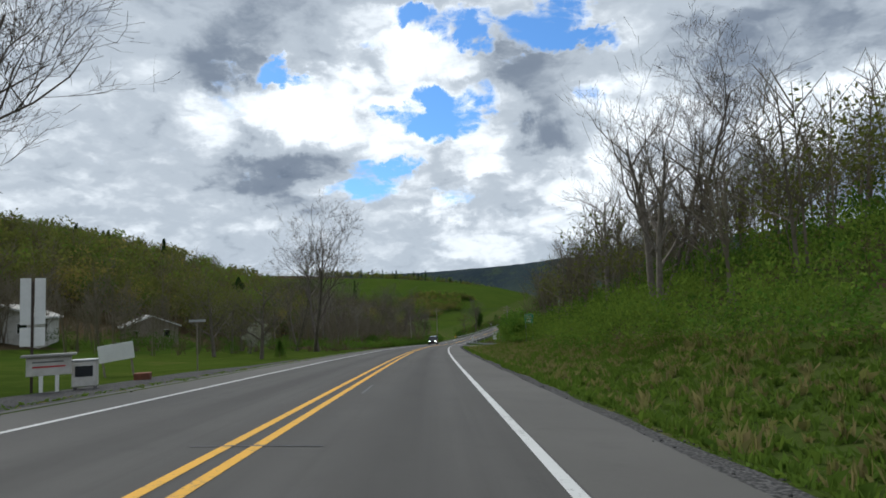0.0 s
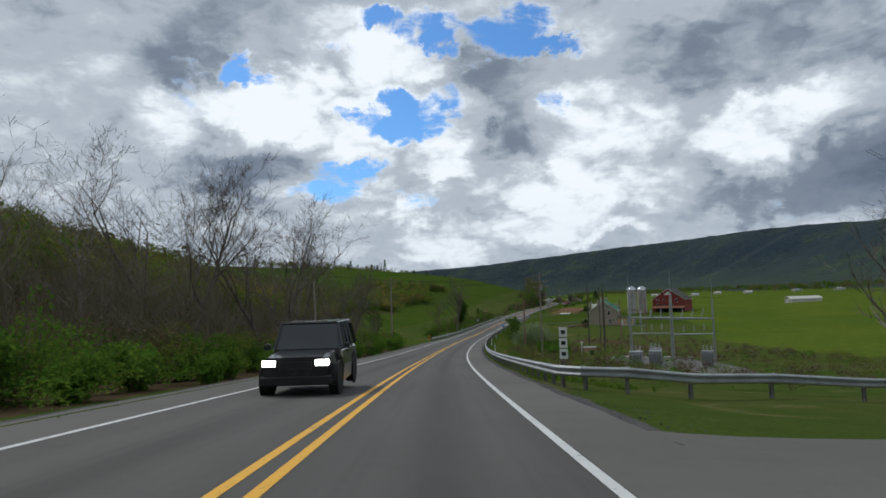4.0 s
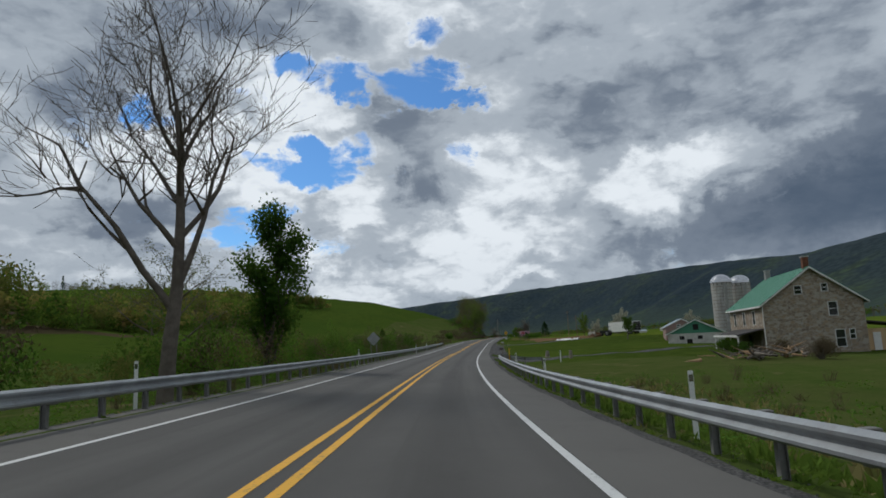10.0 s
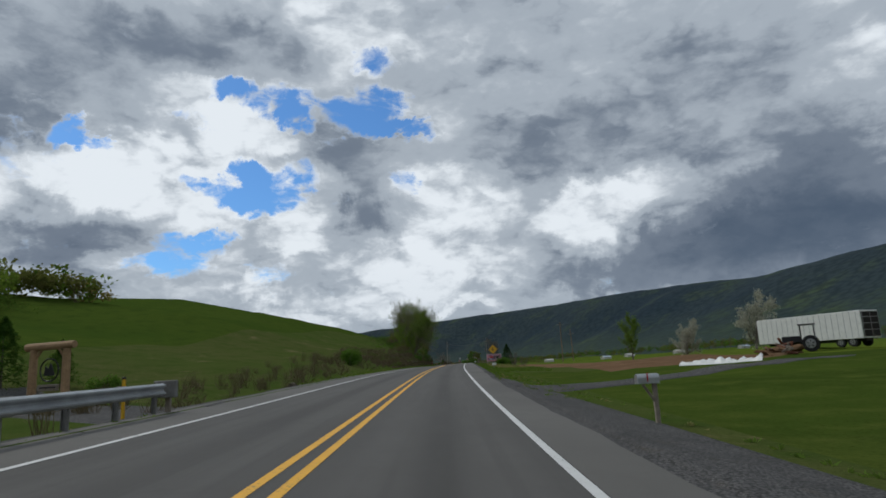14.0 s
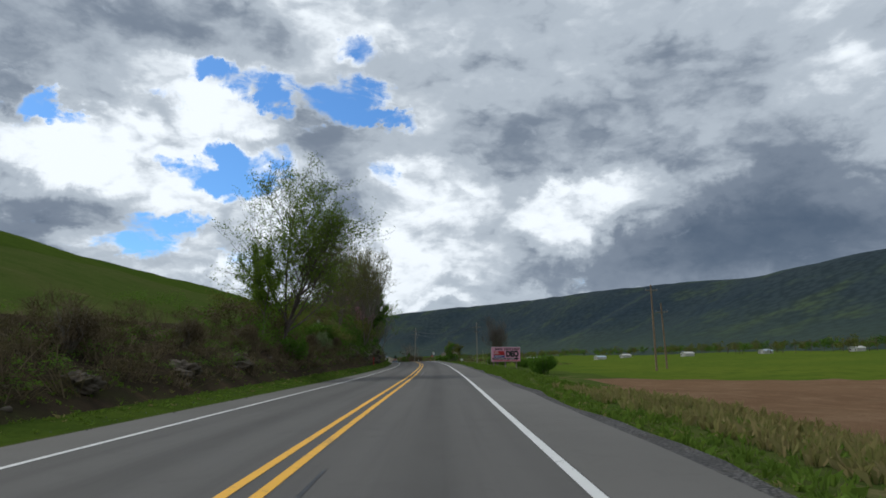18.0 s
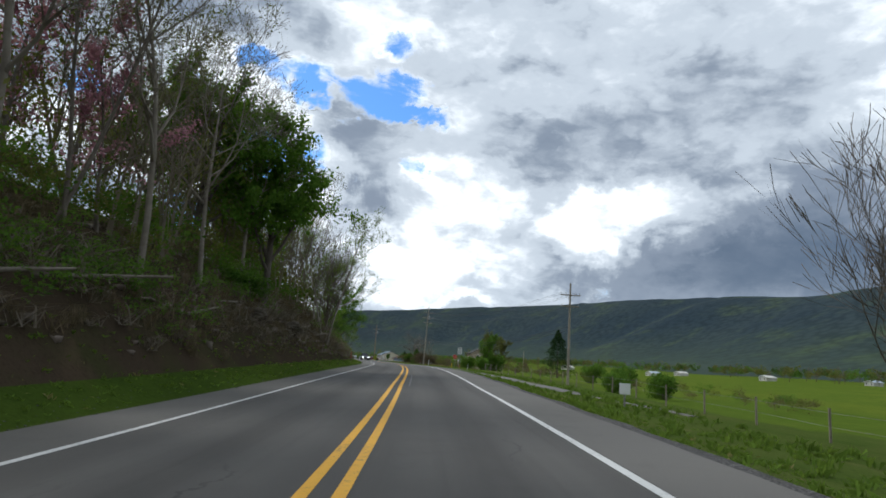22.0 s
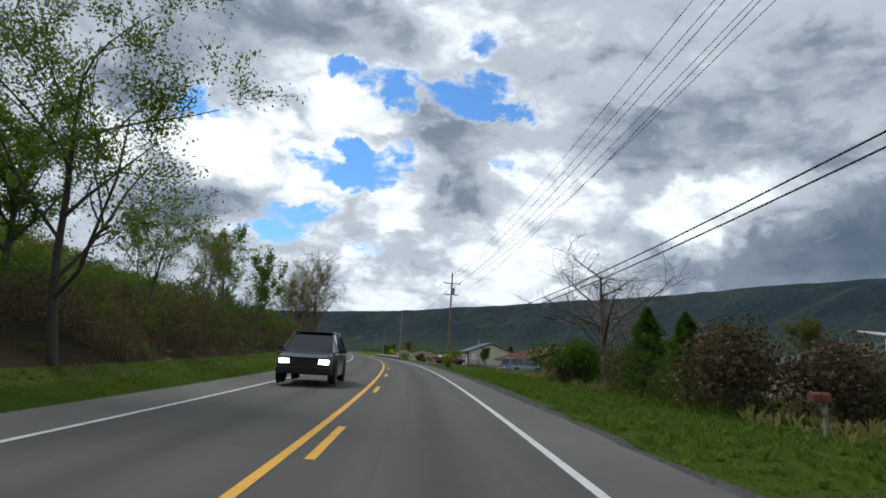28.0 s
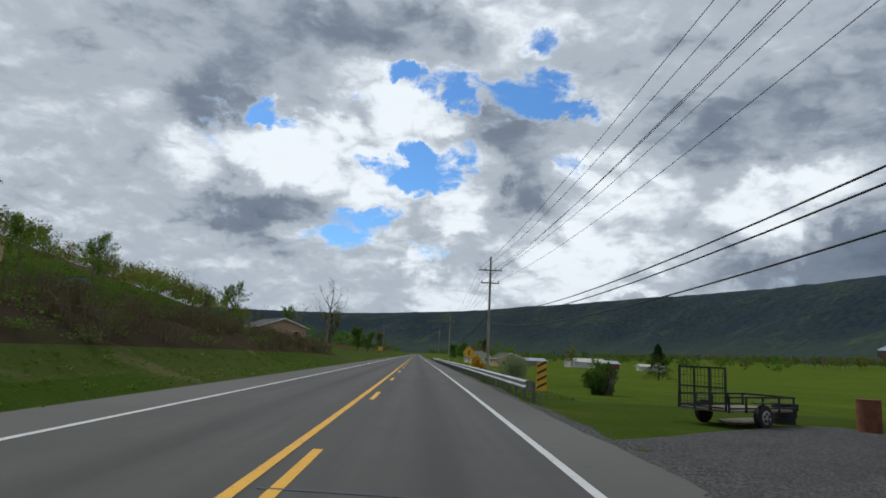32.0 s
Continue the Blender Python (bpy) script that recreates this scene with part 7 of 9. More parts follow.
q = part("picture_top", boxed(-2.2, -0.3, -0.092, -0.081, 1.95, 2.55), M_SIGN_RED, p, "orange-red picture panel")
q = part("picture_low", boxed(-2.2, -0.3, -0.092, -0.081, 1.55, 1.95), plain("navy_print", (0.03, 0.04, 0.22)), p, "dark blue picture panel")
bars(p, [(-2.1, -1.4, 2.38, 2.46, M_SIGN_WHITE), (-2.1, -1.2, 2.15, 2.22, M_SIGN_WHITE), (-2.0, -0.5, 1.80, 1.87, M_SIGN_WHITE), (-2.0, -0.7, 1.65, 1.70, M_SIGN_WHITE)], y=-0.096)
part("band", boxed(-2.5, 1.75, -0.09, -0.081, 1.25, 1.5), M_BLACK, p)
part("arrow", plate(bmesh.new(), [(1.75, -0.09, 1.15), (2.45, -0.09, 1.38), (1.75, -0.09, 1.62)], 0.008), M_BLACK, p)
lettering(p, "SAT. SEPT. 10 & OCT. 8 at 7PM", 0.29, -0.35, -0.094, 1.375, M_SIGN_WHITE, 0.92)
bars(p, [(-2.4, -0.6, 1.06, 1.14, M_SIGN_RED), (-0.4, 0.6, 1.06, 1.14, M_SIGN_RED), (0.8, 2.2, 1.06, 1.14, M_SIGN_RED)], y=-0.087)
for x in (-2.2, -0.1, 1.9):
    part("post", boxed(x - 0.07, x + 0.07, 0.02, 0.16, -0.6, 3.05, bevel=0.01), M_TIMBER, t)

# boards at the pull-off where the walk begins
t = thing("route_sign", "tall post with stacked white sign panels seen edge-on", "road sign", stand(20.8, -10.8, 32))
for z0, z1 in ((2.2, 3.7), (1.5, 2.1)):
    for x in (-0.34, 0.06):
        flat_sign(t, x, x + 0.3, z0, z1, M_SIGN_WHITE)
sign_post(t, 3.6, 0, M_DARK_TRIM, 0.04)
t = thing("notice_board", "white roofed notice board on two legs", "notice board", stand(20.4, -10.0, 25))
part("board", boxed(-0.62, 0.62, -0.05, 0.05, 0.55, 1.15, bevel=0.01), M_WHITE_WALL, t)
part("roof", boxed(-0.75, 0.75, -0.2, 0.2, 1.15, 1.22, bevel=0.01), M_CONCRETE, t)
bars(t, [(-0.45, 0.4, 0.95, 1.0, M_POST), (-0.45, 0.45, 0.8, 0.85, M_SIGN_RED)], y=-0.056)
for x in (-0.22, 0.22):
    part("leg", boxed(x - 0.05, x + 0.05, -0.05, 0.05, -0.3, 0.55), M_TRIM, t)
t = thing("vending_box", "pale metal box with a sloping top on legs", "box", stand(21.2, -9.3, 20))
part("body", boxed(-0.36, 0.36, -0.25, 0.25, 0.12, 0.95, bevel=0.03), M_WHITE_WALL, t)
part("lid", boxed(-0.38, 0.38, -0.27, 0.27, 0.955, 1.0, bevel=0.01), M_ALU, t)
part("window", boxed(-0.26, 0.26, -0.256, -0.251, 0.45, 0.8), M_GLASS, t)
for x in (-0.3, 0.3):
    part("leg", boxed(x - 0.03, x + 0.03, -0.2, 0.2, -0.2, 0.12), M_POST, t)
t = thing("advert_board", "blank white board tilted on two posts", "sign board", stand(30.2, -12.6, 30) @ pose(0, 0, 0, 0, -7, 0))
part("board", boxed(-0.75, 0.75, -0.03, 0.0, 0.75, 1.55, bevel=0.01), M_SIGN_WHITE, t)
for x in (-0.6, 0.6):
    part("post", boxed(x - 0.04, x + 0.04, 0.002, 0.08, -0.3, 1.5), M_TIMBER, t)
t = thing("crate", "small brown wooden crate on the gravel", "crate", stand(26, -9.6, 15))
part("side_board", boxed(-0.3, 0.3, -0.25, 0.25, -0.02, 0.3, bevel=0.01), M_RUST, t)
t = thing("flag_sign", "small pale panel on a slim post", "sign board", stand(33, -10, 20))
part("panel", boxed(-0.4, 0.4, -0.02, 0.0, 2.5, 2.62), M_ALU, t)
part("post", boxed(-0.03, 0.03, 0.0, 0.05, -0.3, 2.5), M_TIMBER, t)
pave("pull_off", [(-20, -7.5, 2.2), (6, -8.0, 2.6), (22, -8.0, 2.6), (44, -7.4, 1.8), (62, -6.2, 0.8)], M_GRAVEL, "pale gravel pull-off beside the road", 0.03)

# ---------------------------------------------------------------- mailboxes, stump, gateway


def mailbox(s, o, mat, turn, label):
    t = thing("mailbox", label, "mailbox", stand(s, o, turn))
    part("post", boxed(-0.05, 0.05, -0.05, 0.05, -0.3, 0.95, bevel=0.006), M_TIMBER, t)
    part("brace", rodded((0, -0.02, 0.5), (-0.28, -0.02, 0.93), 0.035, sides=5), M_TIMBER, t)
    pts = [(-0.12, 0.95), (0.12, 0.95), (0.12, 1.08)] + [(0.12 * math.cos(a), 1.08 + 0.10 * math.sin(a)) for a in np.linspace(0.3, 2.85, 7)] + [(-0.12, 1.08)]
    b = bmesh.new()
    plate(b, [(-0.42, x, z) for x, z in pts], 0.52, (1, 0, 0))
    part("box", b, mat, t)
    part("flag", boxed(-0.2, -0.17, -0.14, -0.125, 1.0, 1.2), M_SIGN_RED, t)


mailbox(389.0, 6.3, M_BLACK, 0, "black mailbox on a wooden post in the gravel")
mailbox(432.8, 6.8, M_ALU, 0, "grey metal mailbox on a leaning wooden post")
mailbox(797.5, 12.2, M_RUST, 8, "brown newspaper tube and mailbox on a post")

t = thing("tree_stump", "pale sawn tree stump on the lawn", "stump", stand(391.8, 12.2))
part("bole", rodded((0, 0, -0.1), (0.03, 0, 0.8), 0.30, 0.21, 11), M_BARK_PALE, t)
part("root_flare", rodded((0, 0, -0.1), (0, 0, 0.14), 0.48, 0.28, 9), M_BARK_PALE, t)
t = thing("stone_post", "rough grey gatepost of stone and timber", "gatepost", stand(383, 14.2))
part("shaft", boxed(-0.16, 0.16, -0.16, 0.16, -0.2, 0.95, bevel=0.05), M_TIMBER, t)

t = thing("log_gateway", "rustic sign of peeled logs with a round black emblem", "gate sign", stand(447, -16.5, -14))
for x in (-0.95, 0.95):
    part("log_post", rodded((x, 0, -0.3), (x * 0.98, 0, 2.35), 0.2, 0.17, 10), M_LOG, t)
part("log_beam", rodded((-1.35, 0, 2.48), (1.35, 0, 2.52), 0.19, 0.17, 10), M_LOG, t)
for x in (-1, 1):
    part("brace", rodded((x * 0.9, 0, 1.85), (x * 0.45, 0, 2.4), 0.06, sides=7), M_LOG, t)
b = bmesh.new()
for i in range(20):
    a0, a1 = i * math.pi / 10, (i + 1) * math.pi / 10
    rod(b, (0.52 * math.cos(a0), 0, 1.4 + 0.52 * math.sin(a0)), (0.52 * math.cos(a1), 0, 1.4 + 0.52 * math.sin(a1)), 0.035, sides=5)
e = part("emblem_ring", b, M_BLACK, t)
part("emblem_shape", plate(bmesh.new(), [(-0.3, -0.01, 1.15), (0.32, -0.01, 1.15), (0.2, -0.01, 1.5), (0.05, -0.01, 1.75), (-0.05, -0.01, 1.45), (-0.22, -0.01, 1.6)], 0.02), M_BLACK, e)
part("name_board", boxed(-0.6, 0.6, -0.04, 0.02, 0.45, 0.75, bevel=0.02), M_TIMBER, t)
bars(t, [(-0.45, 0.45, 0.57, 0.64, M_BLACK)], y=-0.046)
t = thing("flower_urn", "low clipped planting at the sign's foot", "planting", stand(446, -15.2))
part("kerb_stone", rodded((0, 0, -0.1), (0, 0, 0.22), 0.8, 0.7, 12), M_CONCRETE, t)

# ---------------------------------------------------------------- buildings


def window(t, x, z, w, h, face, frame=None, depth=0.0, cross=True):
    """A window on a wall: face is 'y-' style (axis, place, sign); x along the wall."""
    axis, place, sgn = face
    frame = frame or M_TRIM

    def bx(a0, a1, d0, d1, z0, z1):
        d0, d1 = sorted((place + sgn * d0, place + sgn * d1))
        return boxed(a0, a1, d0, d1, z0, z1) if axis == "y" else boxed(d0, d1, a0, a1, z0, z1)

    win = part("window", bx(x - w / 2, x + w / 2, 0.004, 0.02, z, z + h), M_GLASS, t)
    k = 0.07
    for a in ((x - w / 2 - k, x - w / 2, z - k, z + h + k), (x + w / 2, x + w / 2 + k, z - k, z + h + k)):
        part("frame", bx(a[0], a[1], 0.004, 0.06, a[2], a[3]), frame, win)
    part("frame", bx(x - w / 2, x + w / 2, 0.004, 0.06, z + h, z + h + k), frame, win)
    part("sill", bx(x - w / 2, x + w / 2, 0.004, 0.09, z - k, z), frame, win)
    if cross:
        part("glazing_bar", bx(x - w / 2, x + w / 2, 0.021, 0.04, z + h / 2 - 0.025, z + h / 2 + 0.025), frame, win)


def gable_shell(t, w, l, eave, peak, wall, roof, over=0.35, base=-0.6, trim=None, roof_t=0.12, ribs=0.0, gable_mat=None, x_peak=0.0):
    """Four walls and two roof slopes: x across (gable ends face y), y from 0 to l."""
    h = w / 2
    for y, d in ((0, 0.22), (l, -0.22)):
        part("gable_wall", plate(bmesh.new(), [(-h, y, base), (h, y, base), (h, y, eave), (x_peak, y, peak), (-h, y, eave)], d), wall, t)
    if gable_mat:
        part("gable_cladding", plate(bmesh.new(), [(-h, -0.03, eave), (h, -0.03, eave), (x_peak, -0.03, peak)], 0.027), gable_mat, t)
    part("side_wall", boxed(-h, -h + 0.22, 0.222, l - 0.222, base, eave), wall, t)
    part("side_wall", boxed(h - 0.22, h, 0.222, l - 0.222, base, eave), wall, t)
    for sg in (-1, 1):
        run = h - sg * x_peak
        slope = (peak - eave) / run
        ex = sg * (h + over)
        ez = eave - slope * over
        r = part("roof_slope", plate(bmesh.new(), [(x_peak, -over, peak + 0.01), (ex, -over, ez + 0.01), (ex, -over, ez + roof_t), (x_peak, -over, peak + roof_t)], l + 2 * over), roof, t)
        if ribs:
            n = int((l + 2 * over) / ribs)
            for i in range(n + 1):
                y = -over + i * (l + 2 * over) / n
                part("standing_seam", plate(bmesh.new(), [(x_peak, y - 0.02, peak + roof_t), (ex, y - 0.02, ez + roof_t), (ex, y - 0.02, ez + roof_t + 0.035), (x_peak, y - 0.02, peak + roof_t + 0.035)], 0.04), roof, r)
        if trim:
            part("barge_board", plate(bmesh.new(), [(x_peak, -over - 0.032, peak + roof_t - 0.02), (ex, -over - 0.032, ez + roof_t - 0.02), (ex, -over - 0.032, ez - 0.08), (x_peak, -over - 0.032, peak - 0.12)], 0.03), trim, t)
            part("fascia", boxed(min(ex, ex + sg * 0.03), max(ex, ex + sg * 0.03), -over, l + over, ez - 0.1, ez + roof_t - 0.02), trim, t)


def chimney(t, x, y, z0, z1, w=0.6, mat=None):
    c = part("chimney", boxed(x - w / 2, x + w / 2, y - w / 2, y + w / 2, z0, z1, bevel=0.02), mat or M_RUST, t)
    part("cap", boxed(x - w / 2 - 0.06, x + w / 2 + 0.06, y - w / 2 - 0.06, y + w / 2 + 0.06, z1, z1 + 0.12, bevel=0.02), M_CONCRETE, c)


# stone farmhouse
t = thing("farmhouse", "large old fieldstone farmhouse with a green metal roof", "house", stand(378.6, 40.4, -8))
gable_shell(t, 10.2, 16, 5.6, 9.4, M_STONE, M_GREEN_ROOF, 0.4, -1.0, M_TRIM, ribs=0.8)
chimney(t, 0, 0.7, 9.0, 10.6)
chimney(t, 0, 15.2, 9.0, 10.5, mat=M_CONCRETE)
F = ("y", 0.0, -1)
for x, z, w_, h_ in ((-1.3, 6.5, 0.7, 0.9), (1.4, 6.7, 0.6, 0.8), (2.0, 4.0, 0.85, 1.45), (2.4, 0.6, 0.9, 1.8), (3.6, 1.4, 0.5, 1.0)):
    window(t, x, z, w_, h_, F)
S = ("x", -5.1, -1)
for y, z in ((4.0, 3.4), (8.5, 3.4), (13, 3.4)):
    window(t, y, z, 0.9, 1.5, S)
part("downpipe", rodded((-5.18, -0.1, -0.2), (-5.18, -0.1, 5.4), 0.05, sides=6), M_TRIM, t)
pr = part("porch_roof", plate(bmesh.new(), [(-5.11, 0.6, 2.75), (-8.0, 0.6, 2.15), (-8.0, 0.6, 2.28), (-5.11, 0.6, 2.9)], 12.5), M_DARK_ROOF, t, "dark sloping porch roof")
part("porch_floor", boxed(-7.9, -5.12, 0.7, 13.0, -0.5, 0.12), M_TIMBER, t)
part("porch_fascia", boxed(-8.03, -8.0, 0.6, 13.1, 2.05, 2.28), M_TRIM, t)
for y in (0.8, 4.2, 8.4, 12.8):
    part("porch_post", boxed(-7.9, -7.75, y, y + 0.15, 0.12, 2.14), M_TRIM, t)
part("porch_door", boxed(-5.16, -5.105, 6.0, 7.0, 0.15, 2.2), M_SHADOWED, t)
wn = part("wing", boxed(5.12, 10.6, 1.6, 6.4, -0.8, 2.35), M_TAN, t, "low tan-sided wing")
part("wing_roof", plate(bmesh.new(), [(5.11, 1.3, 3.2), (11.0, 1.3, 2.42), (11.0, 1.3, 2.55), (5.11, 1.3, 3.36)], 5.4), M_DARK_ROOF, wn)
part("wing_corner", boxed(10.62, 10.75, 1.5, 1.6, -0.8, 2.4), M_TRIM, wn)
part("wing_door", boxed(6.2, 6.95, 1.52, 1.585, -0.1, 1.95), M_TRIM, wn)

# two silos
for s, o, h, d in ((452, 55.6, 13.2, 2.15), (455, 60.6, 12.9, 2.2)):
    t = thing("silo", "tall grey stave silo with a dented metal dome", "silo", stand(s, o), "farm silos")
    part("barrel", rodded((0, 0, -0.8), (0, 0, h - 1.9), d, d, 28), M_STAVE, t)
    b = bmesh.new()
    bmesh.ops.create_uvsphere(b, u_segments=24, v_segments=12, radius=d + 0.06)
    bmesh.ops.delete(b, geom=[v for v in b.verts if v.co.z < -0.01], context="VERTS")
    for v in b.verts:
        v.co.z = v.co.z * 0.82 + h - 1.85
    part("dome", b, M_CHROME, t, "shiny ribbed metal dome")
    for k in range(14):
        a = k * math.pi / 7
        part("eave_bracket", boxed(-0.07, 0.07, -0.03, 0.03, h - 2.5, h - 1.95), M_SHADOWED, t).matrix_basis = pose(math.cos(a) * (d + 0.02), math.sin(a) * (d + 0.02), 0, 0, 0, math.degrees(a) + 90)
    part("chute", boxed(-0.35, 0.35, -d - 0.45, -d + 0.1, -0.5, h - 2.2, bevel=0.05), M_CONCRETE, t)

# red barn
t = thing("barn", "large faded red barn with white window frames", "barn", stand(459, 73, -18))
gable_shell(t, 15, 20, 6.2, 11.4, M_RED_WALL, M_DARK_ROOF, 0.4, -1.0, M_TRIM)
for x, z in ((-5, 5.0), (-2, 5.3), (1, 5.3), (4, 5.0), (-5, 2.6), (-2, 2.6), (2.2, 2.6)):
    window(t, x, z, 1.0, 1.3, F)
part("gable_vent", plate(bmesh.new(), [(-1.8, -0.04, 8.3), (1.8, -0.04, 8.3), (0, -0.04, 10.1)], 0.035), M_TRIM, t, "white boarded triangle in the gable")
part("lean_to_roof", plate(bmesh.new(), [(-6.5, -0.01, 3.0), (8, -0.01, 3.0), (8.4, -6, 1.9), (-6.9, -6, 1.9)], 0.1, (0, 0, 1)), M_RUST, t, "rusty lean-to roof")
for x in (-6.4, -2.4, 2.4, 7.6):
    part("lean_to_post", boxed(x, x + 0.2, -5.9, -5.7, -0.8, 1.9), M_TIMBER, t)
part("lean_to_back", boxed(-6, 7.4, -0.3, -0.05, -0.5, 1.9), M_SHADOWED, t)

# low barn with the green roof
t = thing("low_barn", "low whitewashed barn with a green metal roof", "barn", stand(421.8, 40.6, -14))
gable_shell(t, 9.4, 10.4, 1.75, 4.1, M_WHITE_WALL, M_GREEN_ROOF, 0.35, -0.8, M_TRIM, gable_mat=M_GREEN_ROOF, ribs=0.9)
part("loft_door", boxed(-0.45, 0.45, -0.06, -0.035, 2.3, 3.3), M_SHADOWED, t)
for x in (-2.4, 0.6):
    part("opening", boxed(x - 0.4, x + 0.4, -0.05, -0.004, 0.7, 1.3), M_SHADOWED, t)
part("opening", boxed(-4.76, -4.704, 2.0, 2.8, 0.5, 1.1), M_SHADOWED, t)
part("doorway", boxed(-1.6, -0.7, -0.05, -0.004, -0.3, 0.75), M_SHADOWED, t)
t = thing("shed", "small pale shed with a white metal roof behind the barn", "shed", stand(436, 42, -10))
gable_shell(t, 6, 8, 2.8, 4.2, plain("faded_pink_boards", (0.42, 0.27, 0.24), (0.34, 0.23, 0.21), 1.5, 0.9, wear=0.3), M_BLUE_ROOF, 0.3, -0.8, M_TRIM)
window(t, -0.5, 2.4, 0.7, 0.7, F)

# ranch house
t = thing("ranch_house", "low brick ranch house with a brown metal roof and porch", "house", stand(862.2, 24.6, 0))
BRICK = plain("pale_brick", (0.46, 0.30, 0.21), (0.38, 0.25, 0.18), 5, 0.9, bump=0.3, grain=30)
gable_shell(t, 10.4, 15.5, 2.0, 3.75, BRICK, M_BROWN_ROOF, 1.2, -0.6, M_DARK_TRIM, gable_mat=M_TAN, ribs=0.6)
for z in np.arange(2.15, 3.6, 0.22):
    hw = 5.2 * (3.75 - z) / 1.75
    part("siding_lap", boxed(-hw, hw, -0.045, -0.031, z, z + 0.025), M_TAN, t)
S2 = ("x", -5.2, -1)
for y, z, w_, h_ in ((10.6, 0.75, 0.9, 1.15), (14.2, 0.6, 1.3, 1.2), (2.2, 0.7, 1.2, 1.2)):
    window(t, y, z, w_, h_, S2)
for y in (10.0, 11.2):
    part("shutter", boxed(-5.25, -5.21, y - 0.16, y + 0.16, 0.65, 1.95), M_DARK_TRIM, t)
part("front_door", boxed(-5.26, -5.21, 6.8, 7.75, 0.05, 1.95), plain("stained_door", (0.16, 0.075, 0.045)), t, "dark stained front door")
part("porch_slab", boxed(-6.3, -5.21, 1, 15, -0.6, 0.04), M_CONCRETE, t)
part("porch_opening", boxed(-1.6, 4.6, -0.05, -0.004, 0.0, 1.9), M_SHADOWED, t)
for y in (0.1, 5, 10, 15):
    part("porch_post", boxed(-6.2, -6.08, y, y + 0.12, -0.1, 1.66), M_TRIM, t)
b = thing("bench", "old wooden bench on the porch", "bench", stand(862.2, 24.6, 0) @ pose(-5.75, 9.2, 0.04))
part("seat", boxed(-0.25, 0.2, -0.8, 0.8, 0.38, 0.43), M_TIMBER, b)
part("backrest", boxed(0.2, 0.25, -0.8, 0.8, 0.43, 0.85), M_TIMBER, b)
for x in (-0.2, 0.15):
    for y in (-0.7, 0.7):
        part("leg", boxed(x - 0.03, x + 0.03, y - 0.03, y + 0.03, 0.0, 0.38), M_TIMBER, b)
b = thing("bucket", "white plastic bucket on the porch", "bucket", stand(862.2, 24.6, 0) @ pose(-5.8, 7.9, 0.04))
part("shell", rodded((0, 0, 0), (0, 0, 0.36), 0.13, 0.155, 14), M_PLASTIC_W, b)

# garage
t = thing("garage", "cream metal garage with three doors and a pale blue roof", "garage", stand(890.6, 20.4, -3))
gable_shell(t, 8.0, 11.0, 2.55, 4.1, M_CREAM, M_BLUE_ROOF, 0.25, 0.4, M_DARK_TRIM, ribs=0.9)
part("foundation", boxed(-4.05, 4.05, -0.05, 11.05, -0.8, 0.42), M_CONCRETE, t, "grey block foundation")
for y, w_, h_ in ((1.9, 2.3, 2.05), (5.4, 2.5, 1.9), (8.9, 1.9, 1.7)):
    dr = part("garage_door", boxed(-4.075, -4.02, y - w_ / 2, y + w_ / 2, 0.1, 0.1 + h_, bevel=0.01), M_TRIM, t, "white panelled garage door")
    for k in range(3):
        part("pane", boxed(-4.09, -4.076, y - 0.75 + k * 0.55, y - 0.35 + k * 0.55, h_ - 0.42, h_ - 0.14), M_GLASS, dr)
    for k in range(1, 4):
        part("panel_line", boxed(-4.083, -4.076, y - w_ / 2, y + w_ / 2, h_ * k / 4 - 0.03, h_ * k / 4 - 0.01), M_CONCRETE, dr)
    for sg in (-1, 1):
        part("door_jamb", boxed(-4.10, -4.0, y + sg * (w_ / 2 + 0.05) - 0.05, y + sg * (w_ / 2 + 0.05) + 0.05, 0.1, 0.2 + h_), M_DARK_TRIM, t)
    part("lintel", boxed(-4.10, -4.0, y - w_ / 2, y + w_ / 2, 0.1 + h_, 0.2 + h_), M_DARK_TRIM, t)
part("side_door", boxed(-3.5, -2.6, -0.05, -0.004, 0.45, 2.3), M_TRIM, t)
for x in (-3.56, -2.6):
    part("door_jamb", boxed(x, x + 0.06, -0.07, -0.002, 0.45, 2.36), M_TIMBER, t)
part("corner_trim", boxed(-4.04, -3.9, -0.05, -0.003, 0.42, 2.5), M_DARK_TRIM, t)
part("corner_trim", boxed(3.9, 4.04, -0.05, -0.003, 0.42, 2.5), M_DARK_TRIM, t)
part("vent", boxed(2.9, 3.5, -0.07, -0.051, 0.0, 0.25), M_SHADOWED, t)
part("flue", rodded((-1.2, 7.6, 3.7), (-1.2, 7.6, 4.7), 0.12, 0.12, 10), M_ALU, t)
t = thing("deck", "small grey timber landing with railings beside the garage", "deck", stand(890.6, 20.4, -3) @ pose(-3.1, -1.35, 0))
part("platform", boxed(-1.4, 0.9, -0.9, 1.2, 0.28, 0.36), M_TIMBER, t)
for x, y in ((-1.35, -0.85), (0.85, -0.85), (-1.35, 1.1), (0.85, 1.1), (-0.3, -0.85)):
    part("post", boxed(x - 0.045, x + 0.045, y - 0.045, y + 0.045, -0.5, 1.15), M_TIMBER, t)
for z in (0.65, 1.05):
    part("rail", boxed(-1.4, 0.9, -0.9, -0.85, z, z + 0.09), M_TIMBER, t)
    part("rail", boxed(0.86, 0.91, -0.84, 1.15, z, z + 0.09), M_TIMBER, t)
part("ramp", plate(bmesh.new(), [(-1.4, -0.85, 0.30), (-3.2, -0.85, -0.15), (-3.2, -0.85, -0.08), (-1.4, -0.85, 0.37)], 1.2), M_TIMBER, t)

